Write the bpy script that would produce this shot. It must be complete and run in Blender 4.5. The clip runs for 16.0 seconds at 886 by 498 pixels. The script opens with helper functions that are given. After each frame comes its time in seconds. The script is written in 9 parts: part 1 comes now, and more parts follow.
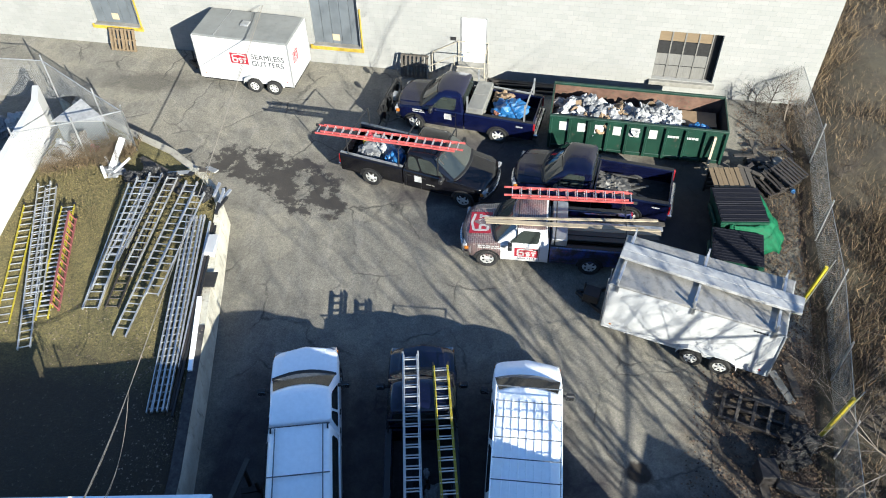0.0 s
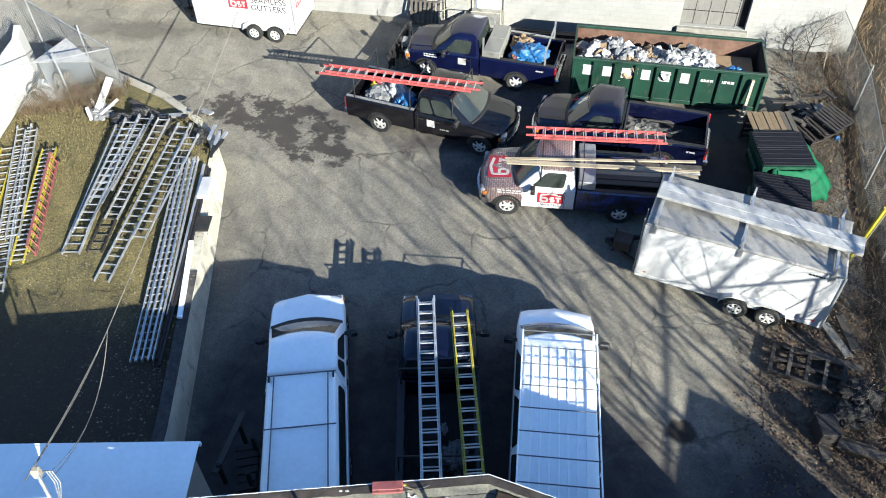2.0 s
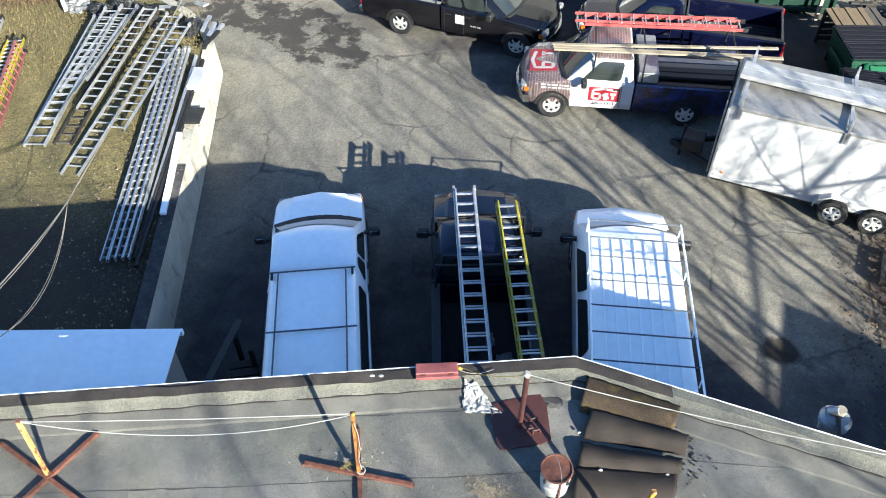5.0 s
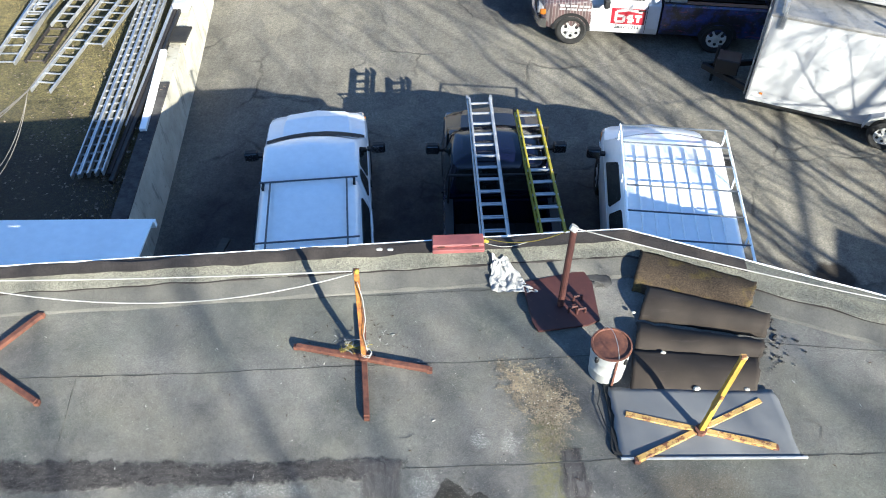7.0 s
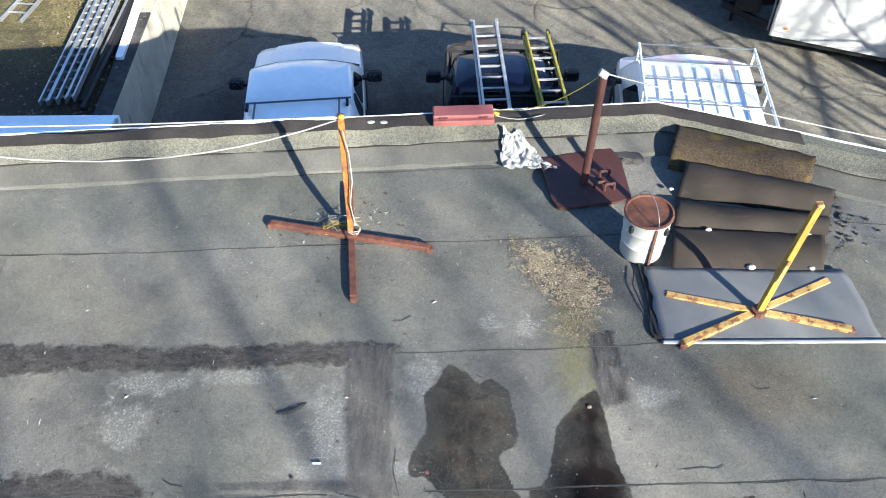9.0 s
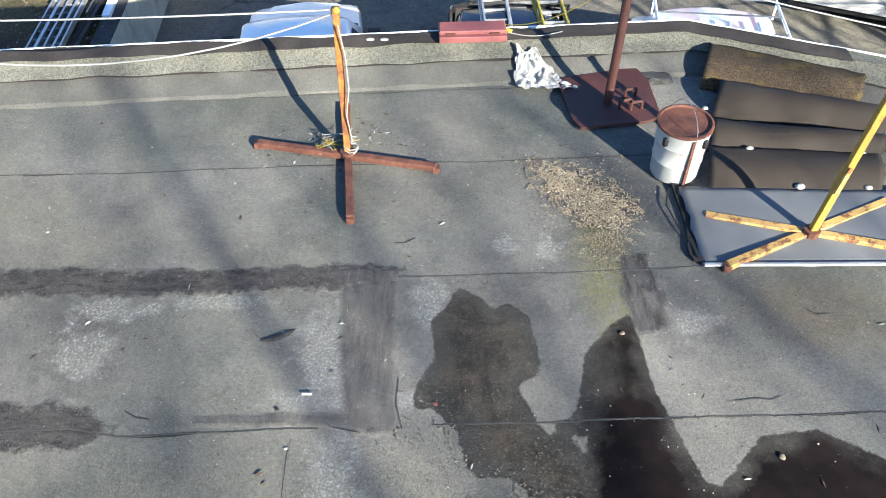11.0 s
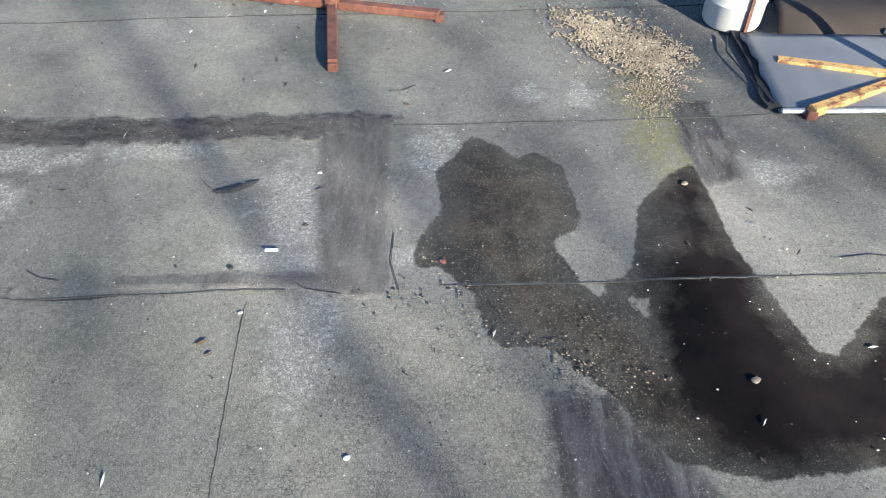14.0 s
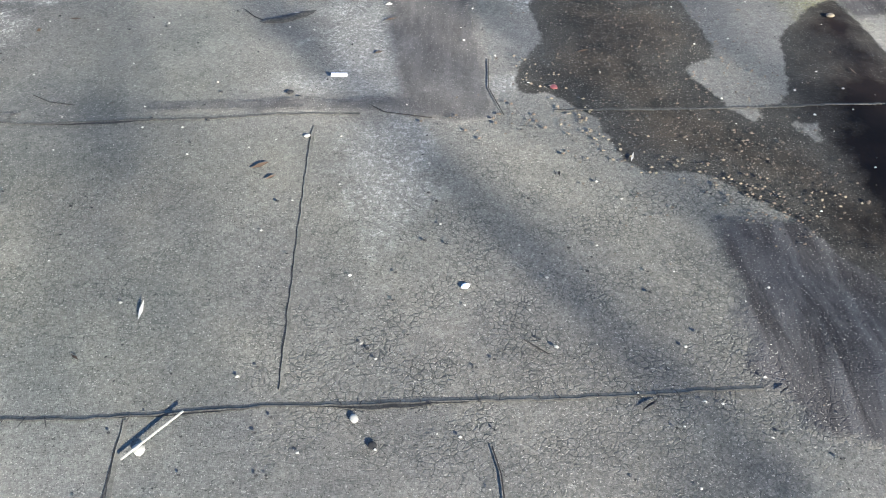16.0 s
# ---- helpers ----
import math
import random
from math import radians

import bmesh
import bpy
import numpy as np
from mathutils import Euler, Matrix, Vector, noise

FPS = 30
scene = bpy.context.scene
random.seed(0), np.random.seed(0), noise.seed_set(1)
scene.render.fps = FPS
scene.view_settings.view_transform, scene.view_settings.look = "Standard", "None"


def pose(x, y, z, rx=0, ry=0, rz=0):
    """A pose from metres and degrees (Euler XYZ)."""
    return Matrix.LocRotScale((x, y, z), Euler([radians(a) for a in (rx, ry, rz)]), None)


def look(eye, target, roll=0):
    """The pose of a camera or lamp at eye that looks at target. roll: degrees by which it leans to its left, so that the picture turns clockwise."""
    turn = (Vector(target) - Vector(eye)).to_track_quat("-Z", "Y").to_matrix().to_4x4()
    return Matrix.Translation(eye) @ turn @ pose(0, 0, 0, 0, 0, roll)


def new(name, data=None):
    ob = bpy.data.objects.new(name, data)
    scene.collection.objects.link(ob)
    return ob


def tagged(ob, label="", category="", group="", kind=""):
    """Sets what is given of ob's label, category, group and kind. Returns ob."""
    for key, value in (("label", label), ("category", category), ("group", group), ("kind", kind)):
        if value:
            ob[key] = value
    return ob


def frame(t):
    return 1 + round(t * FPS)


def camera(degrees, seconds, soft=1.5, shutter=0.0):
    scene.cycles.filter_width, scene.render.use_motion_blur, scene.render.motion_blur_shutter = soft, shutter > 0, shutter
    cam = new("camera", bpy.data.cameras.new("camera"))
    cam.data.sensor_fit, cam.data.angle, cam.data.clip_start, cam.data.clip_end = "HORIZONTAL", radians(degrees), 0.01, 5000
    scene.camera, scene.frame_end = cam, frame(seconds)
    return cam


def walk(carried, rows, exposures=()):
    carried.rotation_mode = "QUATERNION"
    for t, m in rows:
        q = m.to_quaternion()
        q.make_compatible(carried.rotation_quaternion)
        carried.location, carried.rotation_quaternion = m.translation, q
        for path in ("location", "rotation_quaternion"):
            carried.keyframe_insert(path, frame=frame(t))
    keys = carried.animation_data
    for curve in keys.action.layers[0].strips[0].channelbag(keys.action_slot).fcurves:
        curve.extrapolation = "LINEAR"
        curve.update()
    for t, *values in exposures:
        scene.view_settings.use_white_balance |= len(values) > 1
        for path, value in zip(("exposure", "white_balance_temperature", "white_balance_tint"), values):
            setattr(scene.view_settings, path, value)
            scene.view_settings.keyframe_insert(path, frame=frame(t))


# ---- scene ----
cam = camera(58.3, 16.0, 1.0)
PATH = [
    (0, (0.005, -1.386, 20.029), (-0.03, -0.018, 18.57), -1.2),
    (0.5, (-0.107, -1.351, 19.339), (-0.142, 0.019, 17.883), -1.2),
    (1, (-0.213, -1.315, 18.625), (-0.248, 0.058, 17.171), -1.2),
    (1.5, (-0.372, -1.27, 17.873), (-0.407, 0.107, 16.422), -1.1),
    (2, (-0.516, -1.148, 17.113), (-0.551, 0.23, 15.663), -1.0),
    (2.5, (-0.687, -1.01, 16.323), (-0.721, 0.37, 14.875), -1.0),
    (3, (-0.865, -0.904, 15.518), (-0.899, 0.477, 14.072), -0.9),
    (3.5, (-1.016, -0.773, 14.729), (-1.053, 0.61, 13.285), -0.9),
    (4, (-1.171, -0.638, 13.999), (-1.207, 0.747, 12.557), -0.8),
    (6.5, (-1.69, -0.488, 10.917), (-1.721, 0.907, 9.484), -0.5),
    (7, (-1.698, -0.476, 10.345), (-1.731, 0.921, 8.914), -0.6),
    (7.5, (-1.697, -0.511, 9.783), (-1.732, 0.889, 8.355), -0.6),
    (8, (-1.697, -0.518, 9.244), (-1.731, 0.884, 7.818), -0.6),
    (8.5, (-1.711, -0.488, 8.933), (-1.744, 0.915, 7.509), -0.5),
    (9, (-1.727, -0.455, 8.72), (-1.761, 0.948, 7.295), -0.5),
    (11.5, (-1.803, -0.311, 7.632), (-1.834, 1.097, 6.212), -0.4),
    (12, (-1.807, -0.238, 7.403), (-1.834, 1.175, 5.988), -0.3),
    (12.5, (-1.803, -0.222, 7.187), (-1.829, 1.195, 5.775), -0.2),
    (13, (-1.819, -0.198, 6.99), (-1.842, 1.218, 5.578), -0.1),
    (13.5, (-1.843, -0.202, 6.784), (-1.864, 1.218, 5.376), -0.1),
    (14, (-1.867, -0.212, 6.594), (-1.883, 1.21, 5.188), 0.0),
    (14.5, (-1.897, -0.196, 6.478), (-1.913, 1.227, 5.072), -0.0),
    (15, (-1.88, -0.185, 6.341), (-1.891, 1.24, 4.939), 0.2),
    (15.5, (-2.096, -0.201, 6.056), (-2.084, 1.233, 4.662), 0.9),
    (16, (-2.231, -0.197, 5.764), (-2.226, 1.244, 4.378), 0.6),
]
walk(cam, [(t, look(eye, target, roll)) for t, eye, target, roll in PATH], exposures=[(0.0, 2.43, 4760.0, 8.0), (3.0, 2.65, 4760.0, 8.0), (6.5, 2.72, 4760.0, 8.0), (9.0, 2.67, 4800.0, 9.0), (12.0, 2.70, 4830.0, 9.0), (14.5, 2.78, 4830.0, 10.0), (16.0, 2.77, 4830.0, 10.0)])

# sun and sky: low winter sun, from behind and to the right
SUN_EL, SUN_AZ = 22.3, 145.6
world = bpy.data.worlds.new("sky")
scene.world = world
world.use_nodes = True
_sky = world.node_tree.nodes.new("ShaderNodeTexSky")
_sky.sky_type, _sky.sun_disc = "NISHITA", False
_sky.sun_elevation, _sky.sun_rotation = radians(SUN_EL), radians(SUN_AZ)
_sky.air_density, _sky.dust_density, _sky.ozone_density = 1.0, 0.3, 0.7
_bg = world.node_tree.nodes["Background"]
_bg.inputs["Strength"].default_value = 0.0365
world.node_tree.links.new(_sky.outputs[0], _bg.inputs["Color"])
_sd = bpy.data.lights.new("sun", "SUN")
_sd.energy, _sd.angle, _sd.color = 5.0, radians(0.32), (1.0, 0.775, 0.478)
sun = new("sun", _sd)
_e, _a = radians(SUN_EL), radians(SUN_AZ)
sun.matrix_world = look((30 * math.sin(_a), 30 * math.cos(_a), 40), (30 * math.sin(_a) - math.cos(_e) * math.sin(_a), 30 * math.cos(_a) - math.cos(_e) * math.cos(_a), 40 - math.sin(_e)))

# ---- building helpers ----
R = random.Random(7)


def bmnew():
    return bmesh.new()


def part(name, bm, material, parent=None, label="", smooth=False):
    me = bpy.data.meshes.new(name)
    bmesh.ops.recalc_face_normals(bm, faces=bm.faces)
    bm.to_mesh(me)
    bm.free()
    if smooth:
        me.shade_smooth()
        me.set_sharp_from_angle(angle=radians(38))
    me.materials.append(material)
    ob = new(name, me)
    if parent is not None:
        ob.parent = parent
    if label:
        ob["label"] = label
    return ob


def raw(name, verts, faces, material, parent=None, label="", smooth=False):
    me = bpy.data.meshes.new(name)
    me.from_pydata(verts, [], faces)
    if smooth:
        me.shade_smooth()
    me.materials.append(material)
    ob = new(name, me)
    if parent is not None:
        ob.parent = parent
    if label:
        ob["label"] = label
    return ob


def shared(name, mesh, m, parent):
    ob = new(name, mesh)
    ob.parent = parent
    ob.matrix_local = m
    return ob


def thing(name, label, category, m=None, group="", kind=""):
    ob = new(name)
    ob.empty_display_size = 0.2
    if m is not None:
        ob.matrix_world = m
    return tagged(ob, label, category, group, kind)


def box(bm, c, s, m=None, bevel=0.0):
    """A box of size s round c."""
    mm = Matrix.Translation(c) @ Matrix.Diagonal((s[0], s[1], s[2], 1))
    if m is not None:
        mm = m @ mm
    vs = bmesh.ops.create_cube(bm, size=1.0, matrix=mm)["verts"]
    if bevel:
        es = list({e for v in vs for e in v.link_edges})
        bmesh.ops.bevel(bm, geom=es, offset=bevel, segments=1, affect="EDGES", profile=0.5)
    return vs


def tube(bm, a, b, r, n=8, r2=None, cap=True):
    a, b = Vector(a), Vector(b)
    d = b - a
    if d.length < 1e-6:
        return
    m = Matrix.Translation((a + b) / 2) @ d.to_track_quat("Z", "Y").to_matrix().to_4x4()
    bmesh.ops.create_cone(bm, cap_ends=cap, segments=n, radius1=r, radius2=r if r2 is None else r2, depth=d.length, matrix=m)


def beam(bm, a, b, w, h, up=(0, 0, 1), bevel=0.0):
    """A square bar from a to b, w across and h along up."""
    a, b = Vector(a), Vector(b)
    d = b - a
    x = d.normalized()
    y = Vector(up).cross(x)
    if y.length < 1e-4:
        y = Vector((0, 1, 0)).cross(x)
    y.normalize()
    z = x.cross(y)
    m = Matrix(((x.x, y.x, z.x, 0), (x.y, y.y, z.y, 0), (x.z, y.z, z.z, 0), (0, 0, 0, 1)))
    m = Matrix.Translation((a + b) / 2) @ m
    box(bm, (0, 0, 0), (d.length, w, h), m, bevel)


def loft(bm, rings, caps=True):
    rows = [[bm.verts.new(p) for p in ring] for ring in rings]
    n = len(rows[0])
    for r0, r1 in zip(rows, rows[1:]):
        for i in range(n):
            j = (i + 1) % n
            bm.faces.new((r0[i], r0[j], r1[j], r1[i]))
    if caps:
        bm.faces.new(rows[0][::-1])
        bm.faces.new(rows[-1])


def prism(bm, poly, z0, z1):
    loft(bm, [[(x, y, z0) for x, y in poly], [(x, y, z1) for x, y in poly]])


def wire(name, pts, r, material, parent=None, label="", n=6):
    """A cable through the points."""
    cu = bpy.data.curves.new(name, "CURVE")
    cu.dimensions, cu.bevel_depth, cu.bevel_resolution = "3D", r, 1
    sp = cu.splines.new("POLY")
    sp.points.add(len(pts) - 1)
    for q, p in zip(sp.points, pts):
        q.co = (*p, 1)
    tmp = bpy.data.objects.new("tmp", cu)
    me = bpy.data.meshes.new_from_object(tmp)
    bpy.data.objects.remove(tmp)
    me.materials.clear()
    me.materials.append(material)
    ob = new(name, me)
    if parent is not None:
        ob.parent = parent
    if label:
        ob["label"] = label
    return ob


def sag(a, b, drop, n=14):
    a, b = Vector(a), Vector(b)
    return [a.lerp(b, i / n) - Vector((0, 0, drop * 4 * (i / n) * (1 - i / n))) for i in range(n + 1)]


def blob(outline, steps=5, jitter=0.02, seed=1, smooth=True):
    """A closed outline, refined and roughened."""
    rr = random.Random(seed)
    n = len(outline)
    out = []
    for i in range(n):
        p0, p1, p2, p3 = (Vector(outline[(i + k) % n]) for k in (-1, 0, 1, 2))
        for k in range(steps):
            t = k / steps
            if smooth:
                q = 0.5 * ((2 * p1) + (p2 - p0) * t + (2 * p0 - 5 * p1 + 4 * p2 - p3) * t * t + (3 * p1 - p0 - 3 * p2 + p3) * t ** 3)
            else:
                q = p1.lerp(p2, t)
            out.append((q.x + rr.uniform(-jitter, jitter), q.y + rr.uniform(-jitter, jitter)))
    return out


def text_mesh(name, s, size, material, parent, m, label="", extrude=0.002):
    cu = bpy.data.curves.new(name, "FONT")
    cu.offset = 0.0
    cu.body, cu.size, cu.extrude, cu.align_x, cu.align_y = s, size, extrude, "CENTER", "CENTER"
    tmp = bpy.data.objects.new("tmp", cu)
    scene.collection.objects.link(tmp)
    bpy.context.view_layer.update()
    me = bpy.data.meshes.new_from_object(tmp.evaluated_get(bpy.context.evaluated_depsgraph_get()))
    bpy.data.objects.remove(tmp)
    me.materials.clear()
    me.materials.append(material)
    ob = new(name, me)
    ob.parent = parent
    ob.matrix_local = m
    if label:
        ob["label"] = label
    return ob

# ---- materials ----
class Nodes:
    """A small helper to chain shader nodes."""

    def __init__(self, name, albedo=0.5, own=False):
        self.albedo = albedo * (1.0 if own else 0.6)
        self.mat = bpy.data.materials.new(name)
        self.mat.use_nodes = True
        self.t = self.mat.node_tree
        self.b = self.t.nodes["Principled BSDF"]
        self.co = self.t.nodes.new("ShaderNodeTexCoord").outputs["Object"]

    def put(self, kind, **kw):
        nd = self.t.nodes.new(kind)
        for k, v in kw.items():
            if k in nd.inputs:
                self.set(nd.inputs[k], v)
        return nd

    def set(self, sock, v):
        if isinstance(v, bpy.types.NodeSocket):
            self.t.links.new(v, sock)
        elif isinstance(v, tuple) and len(v) == 3 and sock.type == "RGBA":
            sock.default_value = (*(x * self.albedo for x in v), 1)
        else:
            sock.default_value = v

    def noise(self, scale, detail=4.0, rough=0.55, co=None, dist=0.0):
        nd = self.put("ShaderNodeTexNoise", Scale=scale, Detail=detail, Roughness=rough, Distortion=dist)
        self.t.links.new(co or self.co, nd.inputs["Vector"])
        return nd.outputs["Fac"]

    def voronoi(self, scale, feature="F1", co=None, rand=1.0):
        nd = self.put("ShaderNodeTexVoronoi")
        nd.feature = feature
        nd.inputs["Scale"].default_value = scale
        nd.inputs["Randomness"].default_value = rand
        self.t.links.new(co or self.co, nd.inputs["Vector"])
        return nd.outputs["Distance"]

    def cells(self, c, scale, lo, hi):
        """Varies a colour from grain to grain."""
        nd = self.put("ShaderNodeTexVoronoi")
        nd.inputs["Scale"].default_value = scale
        self.t.links.new(self.co, nd.inputs["Vector"])
        sp = self.t.nodes.new("ShaderNodeSeparateColor")
        self.t.links.new(nd.outputs["Color"], sp.inputs[0])
        g = self.ramp(sp.outputs[0], 0.0, 1.0, lo, hi)
        cb = self.t.nodes.new("ShaderNodeCombineColor")
        for k in range(3):
            self.t.links.new(g, cb.inputs[k])
        return self.mix(1.0, c, cb.outputs[0], "MULTIPLY")

    def ramp(self, fac, lo, hi, a=0.0, b=1.0):
        nd = self.put("ShaderNodeMapRange", **{"From Min": lo, "From Max": hi, "To Min": a, "To Max": b})
        nd.clamp = True
        self.t.links.new(fac, nd.inputs["Value"])
        return nd.outputs["Result"]

    def mix(self, fac, a, b, mode="MIX"):
        nd = self.t.nodes.new("ShaderNodeMix")
        nd.data_type, nd.blend_type = "RGBA", mode
        self.set(nd.inputs["Factor"], fac)
        self.set(nd.inputs[6], a)
        self.set(nd.inputs[7], b)
        return nd.outputs[2]

    def math(self, op, a, b=0.0, clamp=False):
        nd = self.t.nodes.new("ShaderNodeMath")
        nd.operation, nd.use_clamp = op, clamp
        self.set(nd.inputs[0], a)
        self.set(nd.inputs[1], b)
        return nd.outputs[0]

    def stretch(self, s, rot=0.0, loc=(0, 0, 0)):
        nd = self.t.nodes.new("ShaderNodeMapping")
        nd.inputs["Scale"].default_value = s
        nd.inputs["Rotation"].default_value = (0, 0, rot)
        nd.inputs["Location"].default_value = loc
        self.t.links.new(self.co, nd.inputs["Vector"])
        return nd.outputs["Vector"]

    def spot(self, x, y, rx, ry, edge=0.4, wobble=0.25, wscale=2.5, rot=0.0):
        """1 inside an uneven ellipse on the ground plan, 0 outside."""
        nd = self.t.nodes.new("ShaderNodeMapping")
        nd.vector_type = "TEXTURE"
        nd.inputs["Location"].default_value = (x, y, 0)
        nd.inputs["Rotation"].default_value = (0, 0, rot)
        nd.inputs["Scale"].default_value = (rx, ry, 1000)
        self.t.links.new(self.co, nd.inputs["Vector"])
        ln = self.t.nodes.new("ShaderNodeVectorMath")
        ln.operation = "LENGTH"
        self.t.links.new(nd.outputs["Vector"], ln.inputs[0])
        d = self.math("ADD", ln.outputs["Value"], self.math("MULTIPLY", self.math("SUBTRACT", self.noise(wscale, 6.0, 0.65), 0.5), wobble * 4))
        return self.ramp(d, 1.0 - edge / 2, 1.0 + edge / 2, 1.0, 0.0)

    def bump(self, h, strength=0.3, dist=0.01):
        nd = self.put("ShaderNodeBump", Strength=strength, Distance=dist)
        self.t.links.new(h, nd.inputs["Height"])
        self.t.links.new(nd.outputs["Normal"], self.b.inputs["Normal"])
        return self

    def out(self, color=None, rough=None, metal=None, **kw):
        for k, v in (("Base Color", color), ("Roughness", rough), ("Metallic", metal)):
            if v is not None:
                self.set(self.b.inputs[k], v)
        for k, v in kw.items():
            self.set(self.b.inputs[k], v)
        return self.mat


def plain(name, col, rough=0.6, metal=0.0, vary=0.25, scale=6.0, bump=0.15, coat=0.0, fine=60.0):
    """A painted, wooden or metal surface with stains and grain at two scales."""
    n = Nodes(name, 0.8 if metal > 0.3 else 0.6, metal > 0.3)
    big = n.noise(scale, 5.0, 0.6)
    small = n.noise(fine, 3.0, 0.6)
    rnd = n.t.nodes.new("ShaderNodeObjectInfo").outputs["Random"]
    lo = tuple(c * (1 - vary) for c in col)
    hi = tuple(min(1, c * (1 + vary * 0.6)) for c in col)
    c = n.mix(n.ramp(big, 0.3, 0.7), lo, hi)
    c = n.mix(n.ramp(small, 0.35, 0.75, 0.0, 0.5 * vary), c, tuple(x * 0.55 for x in col))
    c = n.mix(n.math("MULTIPLY", rnd, vary * 0.5), c, tuple(x * 0.7 for x in col))
    if bump:
        n.bump(small, bump, 0.004)
    return n.out(c, n.ramp(big, 0.3, 0.7, rough * 0.85, min(1, rough * 1.15)), metal, **({"Coat Weight": coat, "Coat Roughness": 0.08} if coat else {}))


def paint(name, col, dust=(0.10, 0.09, 0.08), amount=0.12, rough=0.35, coat=0.3):
    """Car paint under a thin film of road dust."""
    n = Nodes(name, 1.0, True)
    d = n.math("MULTIPLY", n.ramp(n.noise(1.6, 6.0, 0.65), 0.35, 0.75), amount)
    c = n.mix(d, n.mix(n.ramp(n.noise(9.0, 3.0), 0.3, 0.7), tuple(x * 0.93 for x in col), col), dust)
    return n.out(c, n.ramp(d, 0.0, amount + 0.01, rough, rough + 0.10), 0.0, **{"Coat Weight": coat, "Coat Roughness": 0.05, "Specular IOR Level": 0.25 if max(col) < 0.1 else 0.5})


def wood(name, col, dark=0.45, scale=3.0, axis=0, rough=0.75):
    n = Nodes(name)
    s = [14.0, 14.0, 14.0]
    s[axis] = 1.2
    g = n.noise(scale, 6.0, 0.65, n.stretch(tuple(s)), 0.6)
    st = n.noise(1.3, 5.0, 0.6)
    rnd = n.t.nodes.new("ShaderNodeObjectInfo").outputs["Random"]
    c = n.mix(n.ramp(g, 0.3, 0.72), tuple(x * dark for x in col), col)
    c = n.mix(n.ramp(st, 0.45, 0.75, 0.0, 0.5), c, tuple(x * 0.5 for x in col))
    c = n.mix(n.math("MULTIPLY", rnd, 0.35), c, tuple(x * 0.6 for x in col))
    n.bump(g, 0.35, 0.004)
    return n.out(c, rough)


M_WHITE = paint("white_paint", (0.92, 0.93, 0.93), amount=0.05, coat=0.8)
M_BLACKP = paint("black_paint", (0.003, 0.003, 0.0045), amount=0.006, rough=0.2, coat=0.5)
M_NAVY = paint("navy_paint", (0.0022, 0.0032, 0.018), amount=0.006, rough=0.2, coat=0.45)
M_NAVY2 = paint("dark_navy_paint", (0.002, 0.0027, 0.013), amount=0.006, rough=0.2, coat=0.45)
M_RUBBER = plain("rubber", (0.022, 0.022, 0.022), 0.85, vary=0.4)
M_RIM = plain("rim", (0.72, 0.72, 0.70), 0.4, 0.5, vary=0.3)
M_BLACK = plain("black_plastic", (0.02, 0.02, 0.022), 0.6, vary=0.4)
M_CHROME = plain("chrome", (0.6, 0.6, 0.6), 0.25, 1.0, vary=0.2)
M_GREYMET = plain("galvanized_metal", (0.42, 0.43, 0.44), 0.45, 0.7, vary=0.25)
M_ALU = plain("aluminium", (0.62, 0.63, 0.64), 0.38, 0.75, vary=0.18, fine=30.0)
M_ALUDULL = plain("dull_aluminium", (0.45, 0.45, 0.44), 0.5, 0.6, vary=0.3)
M_YELLOW = plain("yellow_fibreglass", (0.78, 0.66, 0.02), 0.45, vary=0.2)
M_RED = plain("red_fibreglass", (0.74, 0.15, 0.14), 0.45, vary=0.2)
M_FADEDRED = plain("faded_red_paint", (0.50, 0.16, 0.15), 0.6, vary=0.3)
M_TAIL = plain("tail_light_red", (0.45, 0.01, 0.01), 0.2, vary=0.1, coat=0.8)
M_LAMP = plain("headlight_lens", (0.55, 0.56, 0.58), 0.15, vary=0.1, coat=1.0)
M_AMBER = plain("amber_lens", (0.7, 0.25, 0.02), 0.2, vary=0.1)
_g = Nodes("car_glass", 1.0)
M_GLASS = _g.out((0.034, 0.041, 0.038), _g.ramp(_g.noise(5.0), 0.3, 0.7, 0.03, 0.08), 0.0, **{"Specular IOR Level": 0.9})
M_DARK = plain("dark_interior", (0.012, 0.012, 0.013), 0.9, vary=0.3)
M_LUMBER = wood("pine_lumber", (0.98, 0.82, 0.56), 0.75)
M_OLDWOOD = wood("weathered_wood", (0.22, 0.19, 0.15), 0.5)
M_DARKWOOD = wood("dark_wet_wood", (0.06, 0.048, 0.042), 0.5)
M_PALLET = wood("pallet_wood", (0.45, 0.33, 0.18), 0.6)

# ---- large structure ----
# yard asphalt: faded, cracked, with damp patches and painted shade by the vehicles
n = Nodes("asphalt", 0.93)
grain = n.noise(55.0, 4.0, 0.7)
mid = n.noise(1.1, 7.0, 0.62)
wide = n.noise(0.22, 4.0, 0.55)
c = n.mix(n.ramp(mid, 0.33, 0.68), (0.200, 0.190, 0.160), (0.317, 0.299, 0.248))
c = n.mix(n.ramp(wide, 0.35, 0.65, 0.0, 0.6), c, (0.246, 0.233, 0.195))
c = n.mix(n.ramp(n.noise(0.33, 5.0, 0.55, n.stretch((1, 1, 1), 0.4, (3, 1, 0))), 0.50, 0.53, 0.0, 0.35), c, (0.39, 0.36, 0.275))
c = n.mix(n.ramp(n.noise(0.5, 6.0, 0.6, n.stretch((1, 1, 1), 0.2, (8, 5, 0))), 0.55, 0.60, 0.0, 0.4), c, (0.17, 0.162, 0.14))
c = n.mix(n.ramp(n.noise(7.0, 7.0, 0.75), 0.50, 0.66, 0.0, 0.4), c, (0.17, 0.157, 0.135))
